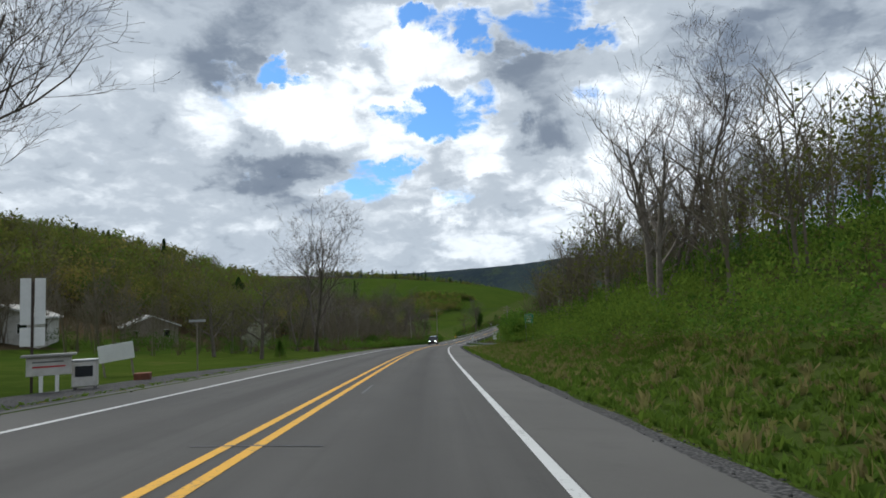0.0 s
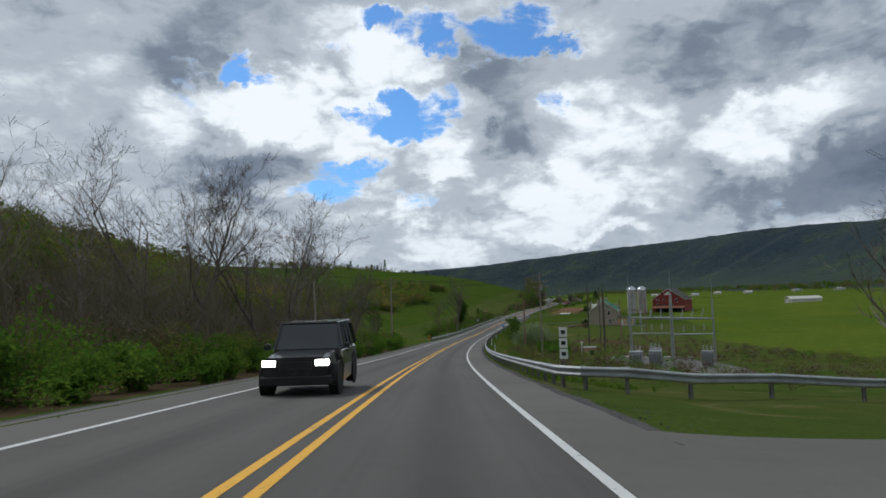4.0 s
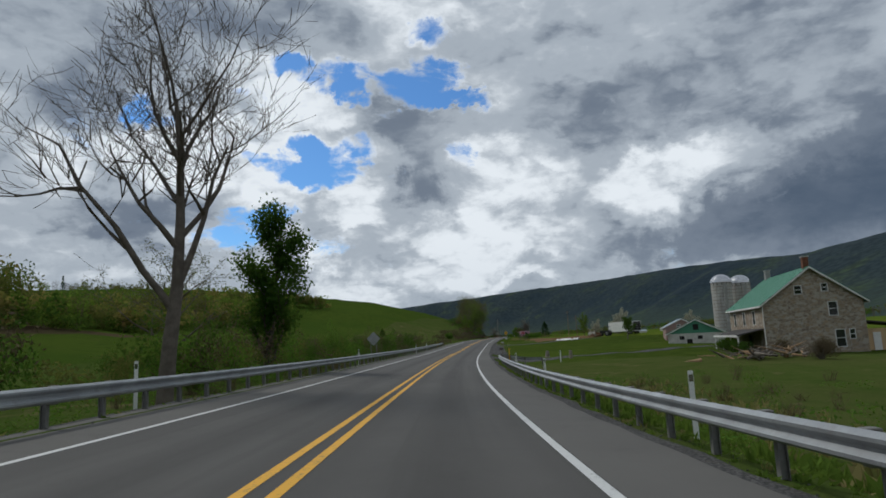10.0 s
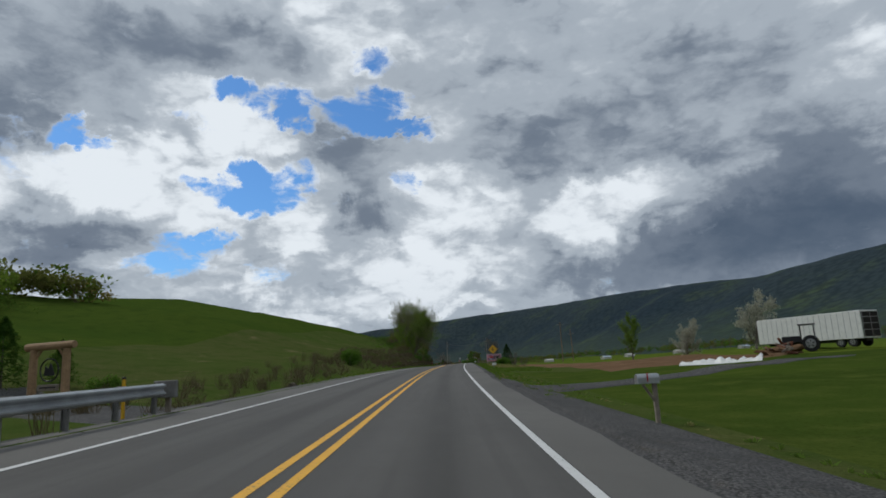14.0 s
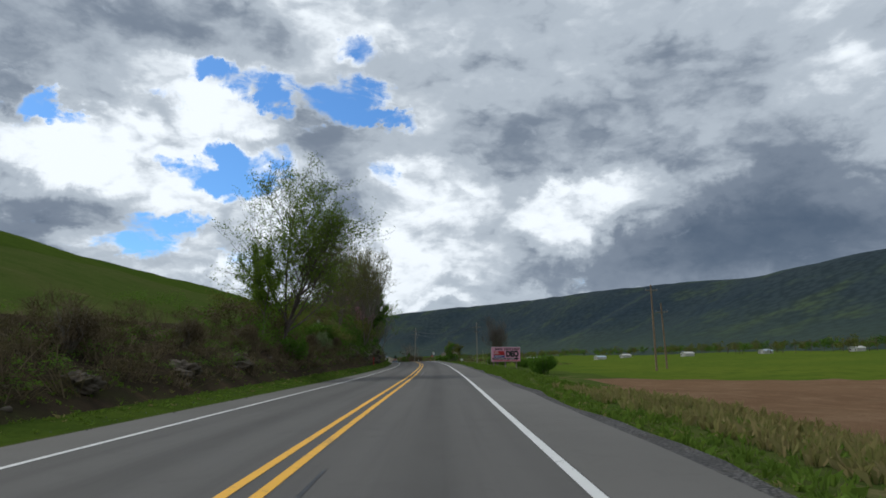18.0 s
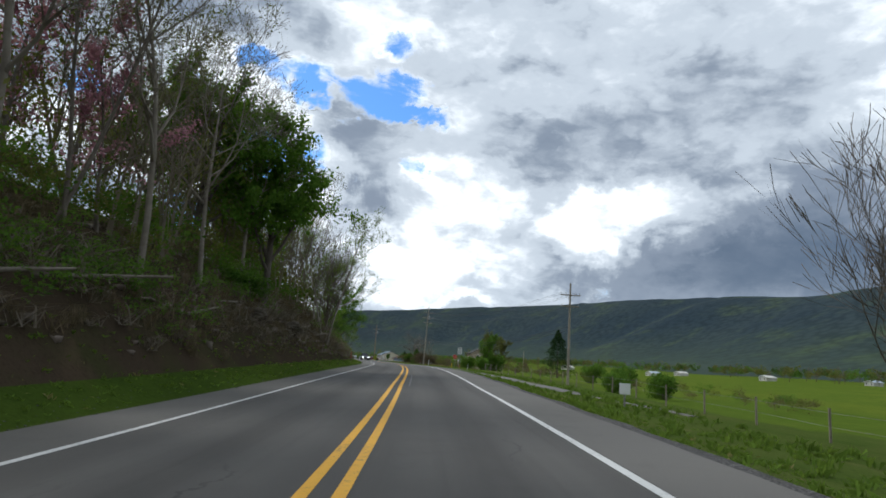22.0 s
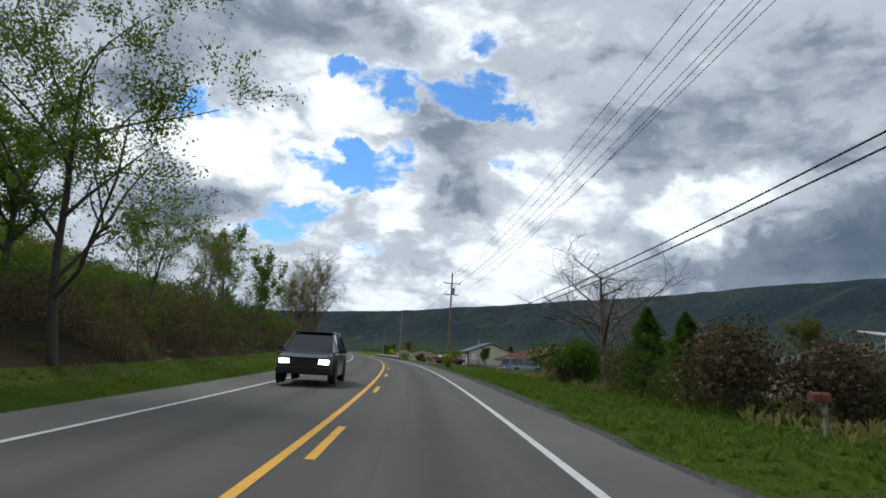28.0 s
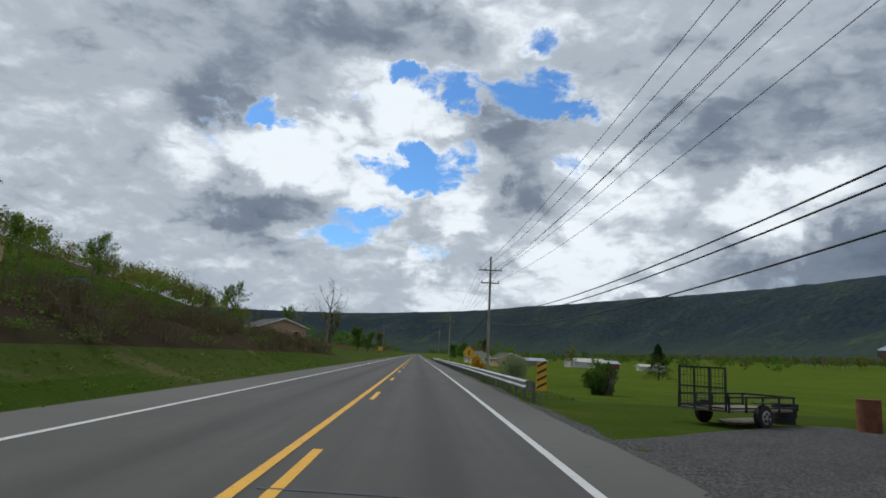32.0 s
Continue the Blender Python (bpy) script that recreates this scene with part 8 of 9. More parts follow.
# run-down house behind the brush
t = thing("shack", "run-down grey house with a collapsing porch in the brush", "house", stand(819, 33, -6))
gable_shell(t, 9, 9, 2.7, 4.4, M_TIMBER, M_DARK_ROOF, 0.3, -0.8)
part("porch_roof", plate(bmesh.new(), [(-6.5, -3.2, 2.3), (4.5, -3.2, 2.5), (4.5, -0.02, 2.75), (-6.5, -0.02, 2.55)], 0.12, (0, 0, 1)), M_CONCRETE, t, "sagging pale porch roof")
part("porch_fascia", boxed(-6.5, 4.5, -3.26, -3.21, 2.2, 2.38), M_TRIM, t)
for x in (-6.3, -3.8, -0.6, 2.0, 4.2):
    part("porch_post", boxed(x, x + 0.13, -3.1, -2.97, -0.6, 2.3), M_TRIM, t)
part("broken_wall", boxed(-6.4, -4.52, -0.2, 0.0, -0.5, 2.5), M_WHITE_WALL, t)
part("opening", boxed(-3.2, 3.4, -0.06, -0.004, 0.0, 2.1), M_SHADOWED, t)
window(t, 1.0, 3.0, 0.7, 0.8, F)
part("upper_roof", plate(bmesh.new(), [(-2.0, -0.6, 4.75), (3.4, -0.6, 4.55), (3.4, 2.2, 4.9), (-2.0, 2.2, 5.1)], 0.1, (0, 0, 1)), M_WHITE_WALL, t)
for x, y in ((-1.9, -0.5), (3.2, -0.5)):
    part("upper_post", boxed(x, x + 0.1, y, y + 0.1, 2.6, 4.6), M_TRIM, t)
t = thing("stone_house", "old pale stone house with a tall chimney behind trees", "house", stand(797, 29, -8))
gable_shell(t, 7, 9, 4.4, 6.2, M_STONE, M_DARK_ROOF, 0.3, -1.0)
chimney(t, 0, 0.6, 6.0, 7.3, 0.7, M_STONE)
window(t, -1.5, 2.6, 0.8, 1.3, F)
window(t, 1.5, 2.6, 0.8, 1.3, F)


def far_house(s, o, turn, w, l, eave, peak, wall, roof, label, name="far_house"):
    t = thing(name, label, "house", stand(s, o, turn))
    gable_shell(t, w, l, eave, peak, wall, roof, 0.4, -2.5, M_TRIM)
    for x in (-w * 0.28, w * 0.28):
        window(t, x, 0.8, 0.9, 1.1, F, cross=False)
    n = max(2, int(l / 3.5))
    for i in range(n):
        window(t, (i + 0.5) * l / n, 0.8, 1.0, 1.1, ("x", -w / 2, -1), cross=False)
    return t


far_house(1189, 75, -75, 9, 18, 2.8, 4.4, M_WHITE_WALL, M_WHITE_WALL, "long white farm building across the field")
far_house(1196, 92, -80, 7, 9, 2.6, 3.8, M_RED_WALL, M_BLUE_ROOF, "low barn with a pale roof across the field")
far_house(1160, 48, -70, 6, 10, 2.2, 3.2, M_TIMBER, M_BLUE_ROOF, "open shed across the field")
far_house(1215, 118, -85, 6, 14, 2.4, 3.4, M_WHITE_WALL, M_WHITE_WALL, "white trailer house across the field")
for s, o, c in ((1200, 230, 0), (1090, 250, 1), (1010, 290, 0), (960, 330, 1), (1120, 300, 0), (880, 330, 0), (840, 370, 1)):
    far_house(s, o + 30, -80, 6, 11, 2.6, 3.9, M_WHITE_WALL, M_BLUE_ROOF if c else M_WHITE_WALL, "small white farmstead at the valley's far side")
for s, o, c in ((1075, 30, M_TAN), (1105, 24, M_WHITE_WALL), (1130, 40, M_TAN), (838, 40, M_WHITE_WALL)):
    far_house(s, o, 8, 7, 11, 2.6, 4.2, c, M_DARK_ROOF, "small pale house beside the road")
far_house(990, -21, 30, 8, 12, 2.6, 4.0, BRICK, M_DARK_ROOF, "low brown house with a carport on the rise")
far_house(972, -62, 40, 8, 14, 2.8, 4.6, M_TAN, M_BROWN_ROOF, "brown-roofed house up on the hillside")
far_house(905, -74, 40, 7, 12, 2.8, 4.4, M_WHITE_WALL, M_WHITE_WALL, "white house high on the slope")
far_house(70, -46, 20, 7, 10, 2.6, 4.0, M_WHITE_WALL, M_WHITE_WALL, "white-roofed cottage under the trees")
far_house(100, -44, 30, 8, 12, 2.6, 4.2, M_TIMBER, M_CONCRETE, "grey cottage behind the trees")
far_house(164, 62, -20, 9, 12, 3.0, 5.4, M_WHITE_WALL, M_CONCRETE, "white gabled house up the side road")
far_house(560, 150, -70, 6, 20, 2.6, 4.0, M_WHITE_WALL, M_WHITE_WALL, "long white shed in the fields")

# ---------------------------------------------------------------- substation


def steel_mast(s, o, h):
    t = thing("steel_mast", "tapered grey steel mast with a lightning rod", "substation mast", stand(s, o), "substation masts")
    part("shaft", rodded((0, 0, -0.3), (0, 0, h), 0.2, 0.13, 10), M_ALU, t)
    part("rod", rodded((0, 0, h), (0, 0, h + 3.2), 0.05, 0.015, 6), M_ALU, t)
    part("footing", boxed(-0.4, 0.4, -0.4, 0.4, -0.3, 0.1, bevel=0.03), M_CONCRETE, t)
    return t


for s, o, h in ((215, 25.5, 9.5), (226, 34, 9.5), (211, 30, 9.5), (222, 39, 9.5)):
    steel_mast(s, o, h)
for (a, b), z in ((((215, 25.5), (226, 34)), 6.5), (((211, 30), (222, 39)), 6.5), (((215, 25.5), (211, 30)), 6.5), (((226, 34), (222, 39)), 6.5), (((215, 25.5), (226, 34)), 4.3), (((211, 30), (222, 39)), 4.3)):
    t = thing("steel_beam", "grey steel cross beam between the masts", "substation beam", Matrix.Translation(at(*a)))
    q = at(*b) - at(*a)
    part("girder", rodded((0, 0, z), (q.x, q.y, z + q.z), 0.11, 0.11, 8), M_ALU, t)
    for k in (0.25, 0.5, 0.75):
        bb = bmesh.new()
        for j in range(5):
            rod(bb, (q.x * k, q.y * k, z + 0.1 + 0.16 * j), (q.x * k, q.y * k, z + 0.16 + 0.16 * j), 0.11, 0.07, 8)
        rod(bb, (q.x * k, q.y * k, z + 0.05), (q.x * k, q.y * k, z + 1.0), 0.04, 0.04, 6)
        part("insulator", bb, M_PORCELAIN, t)


def transformer(s, o, turn):
    t = thing("transformer", "grey power transformer with cooling fins and bushings", "transformer", stand(s, o, turn), "substation transformers")
    part("tank", boxed(-0.8, 0.8, -0.6, 0.6, 0.15, 2.2, bevel=0.05), M_PORCELAIN, t)
    for k in range(6):
        part("cooling_fin", boxed(-0.75 + 0.28 * k, -0.65 + 0.28 * k, -0.95, -0.61, 0.35, 1.9), M_ALU, t)
    for k in range(3):
        bb = rodded((-0.5 + 0.5 * k, 0, 2.2), (-0.55 + 0.55 * k, 0, 2.95), 0.05, 0.04, 8)
        for j in range(4):
            rod(bb, (-0.5 + 0.5 * k, 0, 2.3 + 0.15 * j), (-0.5 + 0.5 * k, 0, 2.36 + 0.15 * j), 0.13, 0.08, 10)
        part("bushing", bb, M_PORCELAIN, t)
    part("plinth", boxed(-1, 1, -1.1, 0.8, -0.2, 0.15), M_CONCRETE, t)


for s, o in ((206, 24), (208.5, 27), (218, 29.5), (213, 35)):
    transformer(s, o, -20)
t = thing("switch_box", "white equipment cabinet on a steel frame", "cabinet", stand(217, 26.5, 15))
part("cabinet", boxed(-0.5, 0.5, -0.35, 0.35, 0.9, 1.9, bevel=0.03), M_TRIM, t)
for x in (-0.4, 0.4):
    part("leg", boxed(x - 0.04, x + 0.04, -0.3, 0.3, -0.1, 0.9), M_ALU, t)
t = thing("yard_kerb", "low white kerb round the paved yard", "kerb", Matrix.Translation(at(214, 22)), kind="structure")
q = at(236, 27) - at(214, 22)
part("kerb_run", rodded((0, 0, 0.08), (q.x, q.y, q.z + 0.08), 0.10, 0.10, 6), M_TRIM, t)
q2 = at(236, 40) - at(214, 22)
part("kerb_run", rodded((q.x, q.y, q.z + 0.08), (q2.x, q2.y, q2.z + 0.08), 0.10, 0.10, 6), M_TRIM, t)
t = thing("valve_house", "tan timber box with a pale roof and dark hatch", "utility box", stand(233, 22.5, -10))
part("body", boxed(-0.85, 0.85, -0.8, 0.8, -0.3, 1.75, bevel=0.02), plain("peach_boards", (0.50, 0.33, 0.22), (0.42, 0.28, 0.19), 3, 0.85), t)
part("roof", boxed(-1.05, 1.05, -1.0, 1.0, 1.75, 1.86, bevel=0.02), M_CONCRETE, t)
part("hatch", boxed(0.0, 0.75, -0.83, -0.805, 0.6, 1.35), M_SHADOWED, t)
t = thing("vent_pipe", "white vent pipe with a hood beside the box", "pipe", stand(231.5, 21.0))
part("riser", rodded((0, 0, -0.2), (0, 0, 2.6), 0.06, 0.06, 8), M_PLASTIC_W, t)
part("hood", boxed(-0.18, 0.18, -0.12, 0.12, 2.55, 2.75, bevel=0.03), M_PLASTIC_W, t)
for s, o in ((268, 34), (271, 40)):
    t = thing("rack_leg", "brown timber leg of a switch rack", "switch rack", stand(s, o))
    part("shaft", rodded((0, 0, -0.4), (0, 0, 11), 0.17, 0.13, 9), M_POLE_BROWN, t)
    part("cap", rodded((0, 0, 11), (0, 0, 11.1), 0.14, 0.1, 9), M_POST, t)
t = thing("rack_beam", "timber beam with three hanging switches", "switch rack", Matrix.Translation(at(268, 34)))
q = at(271, 40) - at(268, 34)
part("beam", rodded((0, 0, 8.6), (q.x, q.y, 8.6 + q.z), 0.12, 0.12, 8), M_POLE_BROWN, t)
part("lower_beam", rodded((0, 0, 5.2), (q.x, q.y, 5.2 + q.z), 0.12, 0.12, 8), M_CONCRETE, t)
for k in (0.3, 0.55, 0.8):
    part("switch", rodded((q.x * k, q.y * k, 5.3), (q.x * k, q.y * k, 7.0), 0.28, 0.2, 10), M_PORCELAIN, t)

# ---------------------------------------------------------------- vehicles


def wheel(t, x, y, r, w=0.22):
    b = bmesh.new()
    bmesh.ops.create_cone(b, cap_ends=True, segments=22, radius1=r, radius2=r, depth=w, matrix=pose(x, y, r, 0, 90, 0))
    bmesh.ops.bevel(b, geom=[e for e in b.edges if abs((e.verts[0].co - e.verts[1].co).x) < 1e-4], offset=0.03, segments=2, affect="EDGES")
    wh = part("wheel", b, M_TYRE, t)
    sg = 1 if x > 0 else -1
    part("rim", rodded((x + sg * (w / 2 - 0.02), y, r), (x + sg * (w / 2 + 0.012), y, r), r * 0.62, r * 0.55, 16), M_RIM, wh)
    for k in range(5):
        a = k * 1.2566
        part("spoke_gap", boxed(-0.008, 0.008, -0.035, 0.035, r * 0.2, r * 0.46), M_TYRE, wh).matrix_basis = pose(x + sg * (w / 2 + 0.014), y, r, math.degrees(a), 0, 0)


def loft(rows):
    """A body from cross sections: rows of y, half-width low, half-width high, z low, z high."""
    b = bmesh.new()
    rings = []
    for y, wl, wh, zl, zh in rows:
        c = 0.10 * (zh - zl)
        ring = [(-wl, zl), (-wl - 0.02, zl + (zh - zl) * 0.45), (-wh, zh - c), (-wh + c, zh), (wh - c, zh), (wh, zh - c), (wl + 0.02, zl + (zh - zl) * 0.45), (wl, zl)]
        rings.append([b.verts.new((x, y, z)) for x, z in ring])
    for p, q in zip(rings, rings[1:]):
        for i in range(8):
            b.faces.new((p[i], p[(i + 1) % 8], q[(i + 1) % 8], q[i]))
    b.faces.new(rings[0][::-1]), b.faces.new(rings[-1])
    bmesh.ops.recalc_face_normals(b, faces=b.faces[:])
    for f in b.faces:
        f.smooth = False
    return b


def vehicle(name, label, category, m, paint, length, width, belt, roof_rows, hood, deck, wheels, r, lights_on=False, bed=None):
    """A car facing +y: hood and deck are rows of the lower body (y, height); roof_rows the cabin's (y, z, half-width)."""
    t = thing(name, label, category, m)
    h = width / 2
    rows = [(-length / 2, h * 0.9, h * 0.88, 0.42, deck[0]), (-length / 2 + 0.18, h, h * 0.97, 0.30, deck[1])]
    rows += [(-length / 4, h, h * 0.97, 0.27, belt), (length / 6, h, h * 0.97, 0.27, belt)]
    rows += [(y, h * k, h * k * 0.95, zl, z) for y, z, k, zl in hood]
    part("body", loft(rows), paint, t)
    c = bmesh.new()
    prev = None
    for y, z, w_ in roof_rows:
        ring = [c.verts.new(p) for p in ((-h * 0.95, y, belt - 0.03), (-w_, y, z), (w_, y, z), (h * 0.95, y, belt - 0.03))]
        if prev:
            for i in range(3):
                c.faces.new((prev[i], prev[i + 1], ring[i + 1], ring[i]))
        else:
            c.faces.new(ring[::-1])
        prev = ring
    c.faces.new(prev)
    bmesh.ops.recalc_face_normals(c, faces=c.faces[:])
    part("cabin_glass", c, M_GLASS, t, "dark side and front glass")
    ys = [q[0] for q in roof_rows if q[1] > belt + 0.2]
    zt = max(q[1] for q in roof_rows)
    wt = min(q[2] for q in roof_rows if q[1] > belt + 0.2)
    part("roof", boxed(-wt - 0.03, wt + 0.03, min(ys) - 0.05, max(ys) + 0.03, zt - 0.02, zt + 0.035, bevel=0.02), paint, t)
    for y0, z0, w0 in (roof_rows[1], roof_rows[-2]):
        for sg in (-1, 1):
            e = roof_rows[0] if y0 == roof_rows[1][0] else roof_rows[-1]
            part("pillar", rodded((sg * h * 0.955, e[0], belt - 0.02), (sg * (w0 + 0.015), y0, z0), 0.045, 0.04, 5), paint, t)
    for f in (0.36, 0.62):
        y = min(ys) + (max(ys) - min(ys)) * f
        for sg in (-1, 1):
            part("pillar", rodded((sg * h * 0.965, y, belt - 0.02), (sg * (wt + 0.02), y, zt - 0.02), 0.035, 0.03, 5), paint, t)
    for y in wheels:
        for sg in (-1, 1):
            wheel(t, sg * (h - 0.11), y, r)
            arch = bmesh.new()
            bmesh.ops.create_cone(arch, cap_ends=True, segments=20, radius1=r * 1.17, radius2=r * 1.17, depth=0.05, matrix=pose(sg * (h + 0.005), y, r + 0.02, 0, 90, 0))
            part("wheel_arch", arch, M_SHADOWED, t)
    f = length / 2
    fz = hood[-1][1]
    for sg in (-1, 1):
        lamp = part("headlight", boxed(sg * h * 0.68 - 0.17, sg * h * 0.68 + 0.17, f - 0.10, f + 0.015, fz - 0.22, fz - 0.06, bevel=0.02), M_LAMP if lights_on else M_LENS_W, t)
        part("tail_light", boxed(sg * h * 0.84 - 0.07, sg * h * 0.84 + 0.07, -f - 0.012, -f + 0.1, deck[0] - 0.42, deck[0] - 0.06, bevel=0.02), M_LENS_R, t)
        part("door_mirror", boxed(sg * (h + 0.1) - 0.09, sg * (h + 0.1) + 0.09, length / 6 - 0.02, length / 6 + 0.08, belt, belt + 0.15, bevel=0.02), paint, t)
        part("door_handle", boxed(sg * (h + 0.005) - 0.02, sg * (h + 0.005) + 0.02, -0.35, -0.15, belt - 0.16, belt - 0.12), M_DARK_TRIM, t)
    part("grille", boxed(-h * 0.42, h * 0.42, f - 0.06, f + 0.012, fz - 0.34, fz - 0.1, bevel=0.01), M_BLACK, t)
    part("front_bumper", boxed(-h * 0.93, h * 0.93, f - 0.15, f + 0.05, 0.34, 0.56, bevel=0.03), M_TYRE, t)
    part("rear_bumper", boxed(-h * 0.93, h * 0.93, -f - 0.06, -f + 0.1, 0.36, 0.58, bevel=0.03), M_CHROME, t)
    part("number_plate", boxed(-0.16, 0.16, -f - 0.072, -f - 0.062, 0.62, 0.78), M_SIGN_WHITE, t)
    return t


M_LAMP, _n, _s = material("lit_headlamp", 0.2)
_s.inputs["Emission Color"].default_value = (1, 0.97, 0.9, 1)
_s.inputs["Emission Strength"].default_value = 6.0

SUV = dict(length=4.75, width=1.9, belt=1.08, roof_rows=[(-2.28, 1.05, 0.8), (-1.95, 1.66, 0.66), (-0.6, 1.74, 0.68), (0.55, 1.68, 0.66), (1.25, 1.06, 0.8)], hood=[(1.3, 1.06, 0.98, 0.27), (2.15, 0.98, 0.95, 0.32), (2.375, 0.88, 0.86, 0.42)], deck=(1.04, 1.08), wheels=(-1.42, 1.45), r=0.36)
vehicle("suv", "dark blue-black sport utility car with lit headlights", "car", stand(805, -1.9, 180, 0.06), car_paint("blue_black_paint", (0.012, 0.014, 0.020)), lights_on=True, **SUV)
vehicle("suv", "dark blue sport utility car parked beside the side road", "car", stand(133, 27.5, -60, 0.06), car_paint("navy_paint", (0.02, 0.035, 0.10)), **SUV)
JEEP = dict(SUV, length=4.2, belt=1.12, roof_rows=[(-2.05, 1.1, 0.82), (-1.9, 1.72, 0.76), (-0.6, 1.78, 0.76), (0.35, 1.76, 0.74), (0.6, 1.12, 0.82)], hood=[(0.7, 1.1, 0.9, 0.35), (1.85, 1.06, 0.82, 0.4), (2.1, 1.02, 0.8, 0.5)], wheels=(-1.25, 1.35), r=0.39)
vehicle("off_roader", "black boxy off-road car with lit headlights", "car", stand(143, -1.8, 180, 0.06), car_paint("black_paint", (0.012, 0.012, 0.013)), lights_on=True, **JEEP)
VAN = dict(length=5.1, width=1.95, belt=1.0, roof_rows=[(-2.5, 1.0, 0.84), (-2.3, 1.66, 0.74), (-0.8, 1.76, 0.74), (0.75, 1.68, 0.70), (1.75, 1.02, 0.8)], hood=[(1.8, 1.0, 0.96, 0.25), (2.3, 0.92, 0.92, 0.3), (2.55, 0.8, 0.82, 0.4)], deck=(1.02, 1.02), wheels=(-1.5, 1.55), r=0.34)
vehicle("minivan", "light blue minivan parked on the gravel before the house", "van", stand(858.4, 17.4, -66), car_paint("light_blue_paint", (0.20, 0.30, 0.40)), **VAN)
TRUCK = dict(length=5.2, width=1.85, belt=1.02, roof_rows=[(-0.75, 1.02, 0.8), (-0.6, 1.62, 0.68), (0.3, 1.66, 0.68), (0.75, 1.6, 0.66), (1.2, 1.04, 0.8)], hood=[(1.3, 1.03, 0.98, 0.32), (2.3, 0.96, 0.95, 0.38), (2.6, 0.86, 0.86, 0.45)], deck=(1.0, 1.02), wheels=(-1.6, 1.7), r=0.37)
tr = vehicle("pickup_truck", "dark red pickup truck parked before the garage doors", "pickup truck", stand(890.6, 13.1, -82), car_paint("dark_red_paint", (0.17, 0.012, 0.014)), **TRUCK)
# dark sheet on the closed body paints the shade of an open bed
part("bed_hollow", boxed(-0.78, 0.78, -2.48, -0.85, 1.021, 1.03), M_SHADOWED, tr)
for sg in (-1, 1):
    part("bed_rail", boxed(sg * 0.86 - 0.05, sg * 0.86 + 0.05, -2.55, -0.8, 1.02, 1.08, bevel=0.01), M_BLACK, tr)
vehicle("old_pickup", "derelict pale pickup sunk in the brush", "pickup truck", stand(841, 23.5, 150), car_paint("chalky_blue_paint", (0.30, 0.34, 0.38)), **TRUCK)
vehicle("old_car", "old dark car abandoned among the weeds", "car", stand(843.5, 28, 120), car_paint("faded_dark_paint", (0.07, 0.08, 0.085)), **SUV)
vehicle("parked_car", "dark car parked on the grassy rise", "car", stand(952, -37, 70), car_paint("dark_blue_paint", (0.03, 0.05, 0.09)), **SUV)

# semi-trailer on the farm
t = thing("semi_trailer", "long white box trailer with open rear doors in the grass", "trailer", stand(483.4, 39.1, 24))
part("box_body", boxed(-1.25, 1.25, -5.8, 5.8, 0.75, 3.35, bevel=0.03), M_PLASTIC_W, t)
for k in range(18):
    for sg in (-1, 1):
        part("side_rib", boxed(sg * 1.253 - 0.01, sg * 1.253 + 0.01, -5.4 + 0.62 * k, -5.36 + 0.62 * k, 0.85, 3.25), M_ALU, t)
part("rear_opening", boxed(-1.15, 1.15, -5.83, -5.805, 0.9, 3.2), M_SHADOWED, t)
for z in (1.5, 2.1, 2.7):
    part("rear_bar", boxed(-1.15, 1.15, -5.86, -5.832, z, z + 0.06), M_ALU, t)
for x in (-1.15, 0, 1.1):
    part("rear_upright", boxed(x, x + 0.06, -5.89, -5.861, 0.85, 3.25), M_ALU, t)
part("chassis", boxed(-0.5, 0.5, -5.5, 5.2, 0.5, 0.74), M_BLACK, t)
for y in (-4.6, -3.4):
    for sg in (-1, 1):
        wheel(t, sg * 1.0, y, 0.48, 0.3)
for sg in (-1, 1):
    part("landing_leg", boxed(sg * 0.7 - 0.07, sg * 0.7 + 0.07, 3.6, 3.8, 0.0, 0.75), M_POST, t)

t = thing("tractor", "old dark tractor with a cab frame among the machinery", "tractor", stand(474, 33, 60))
part("bonnet", boxed(-0.35, 0.35, 0.2, 1.7, 0.8, 1.4, bevel=0.06), M_BLACK, t)
part("seat_deck", boxed(-0.5, 0.5, -0.9, 0.2, 0.7, 0.95, bevel=0.04), M_RUST, t)
for x in (-0.6, 0.6):
    for y in (-0.85, 0.2):
        part("cab_post", rodded((x, y, 0.9), (x, y, 2.3), 0.04, sides=6), M_BLACK, t)
part("cab_roof", boxed(-0.75, 0.75, -1.0, 0.35, 2.3, 2.4, bevel=0.03), M_BLACK, t)
for sg in (-1, 1):
    wheel(t, sg * 0.85, -0.5, 0.7, 0.35)
    wheel(t, sg * 0.65, 1.4, 0.42, 0.22)

# heaps, tarpaulin, logs and rocks


def lump(bm, rng, c, r, squash=0.7, rough=0.25, sub=2):
    g = bmesh.ops.create_icosphere(bm, subdivisions=sub, radius=1.0)["verts"]
    k = rng.uniform(0, 10)
    for v in g:
        n = 1 + rough * noise.noise(v.co * 1.7 + Vector((k, 0, 0))) * 2
        v.co = Vector((v.co.x * r * n + c[0], v.co.y * r * n + c[1], v.co.z * r * squash * n + c[2]))
    return bm


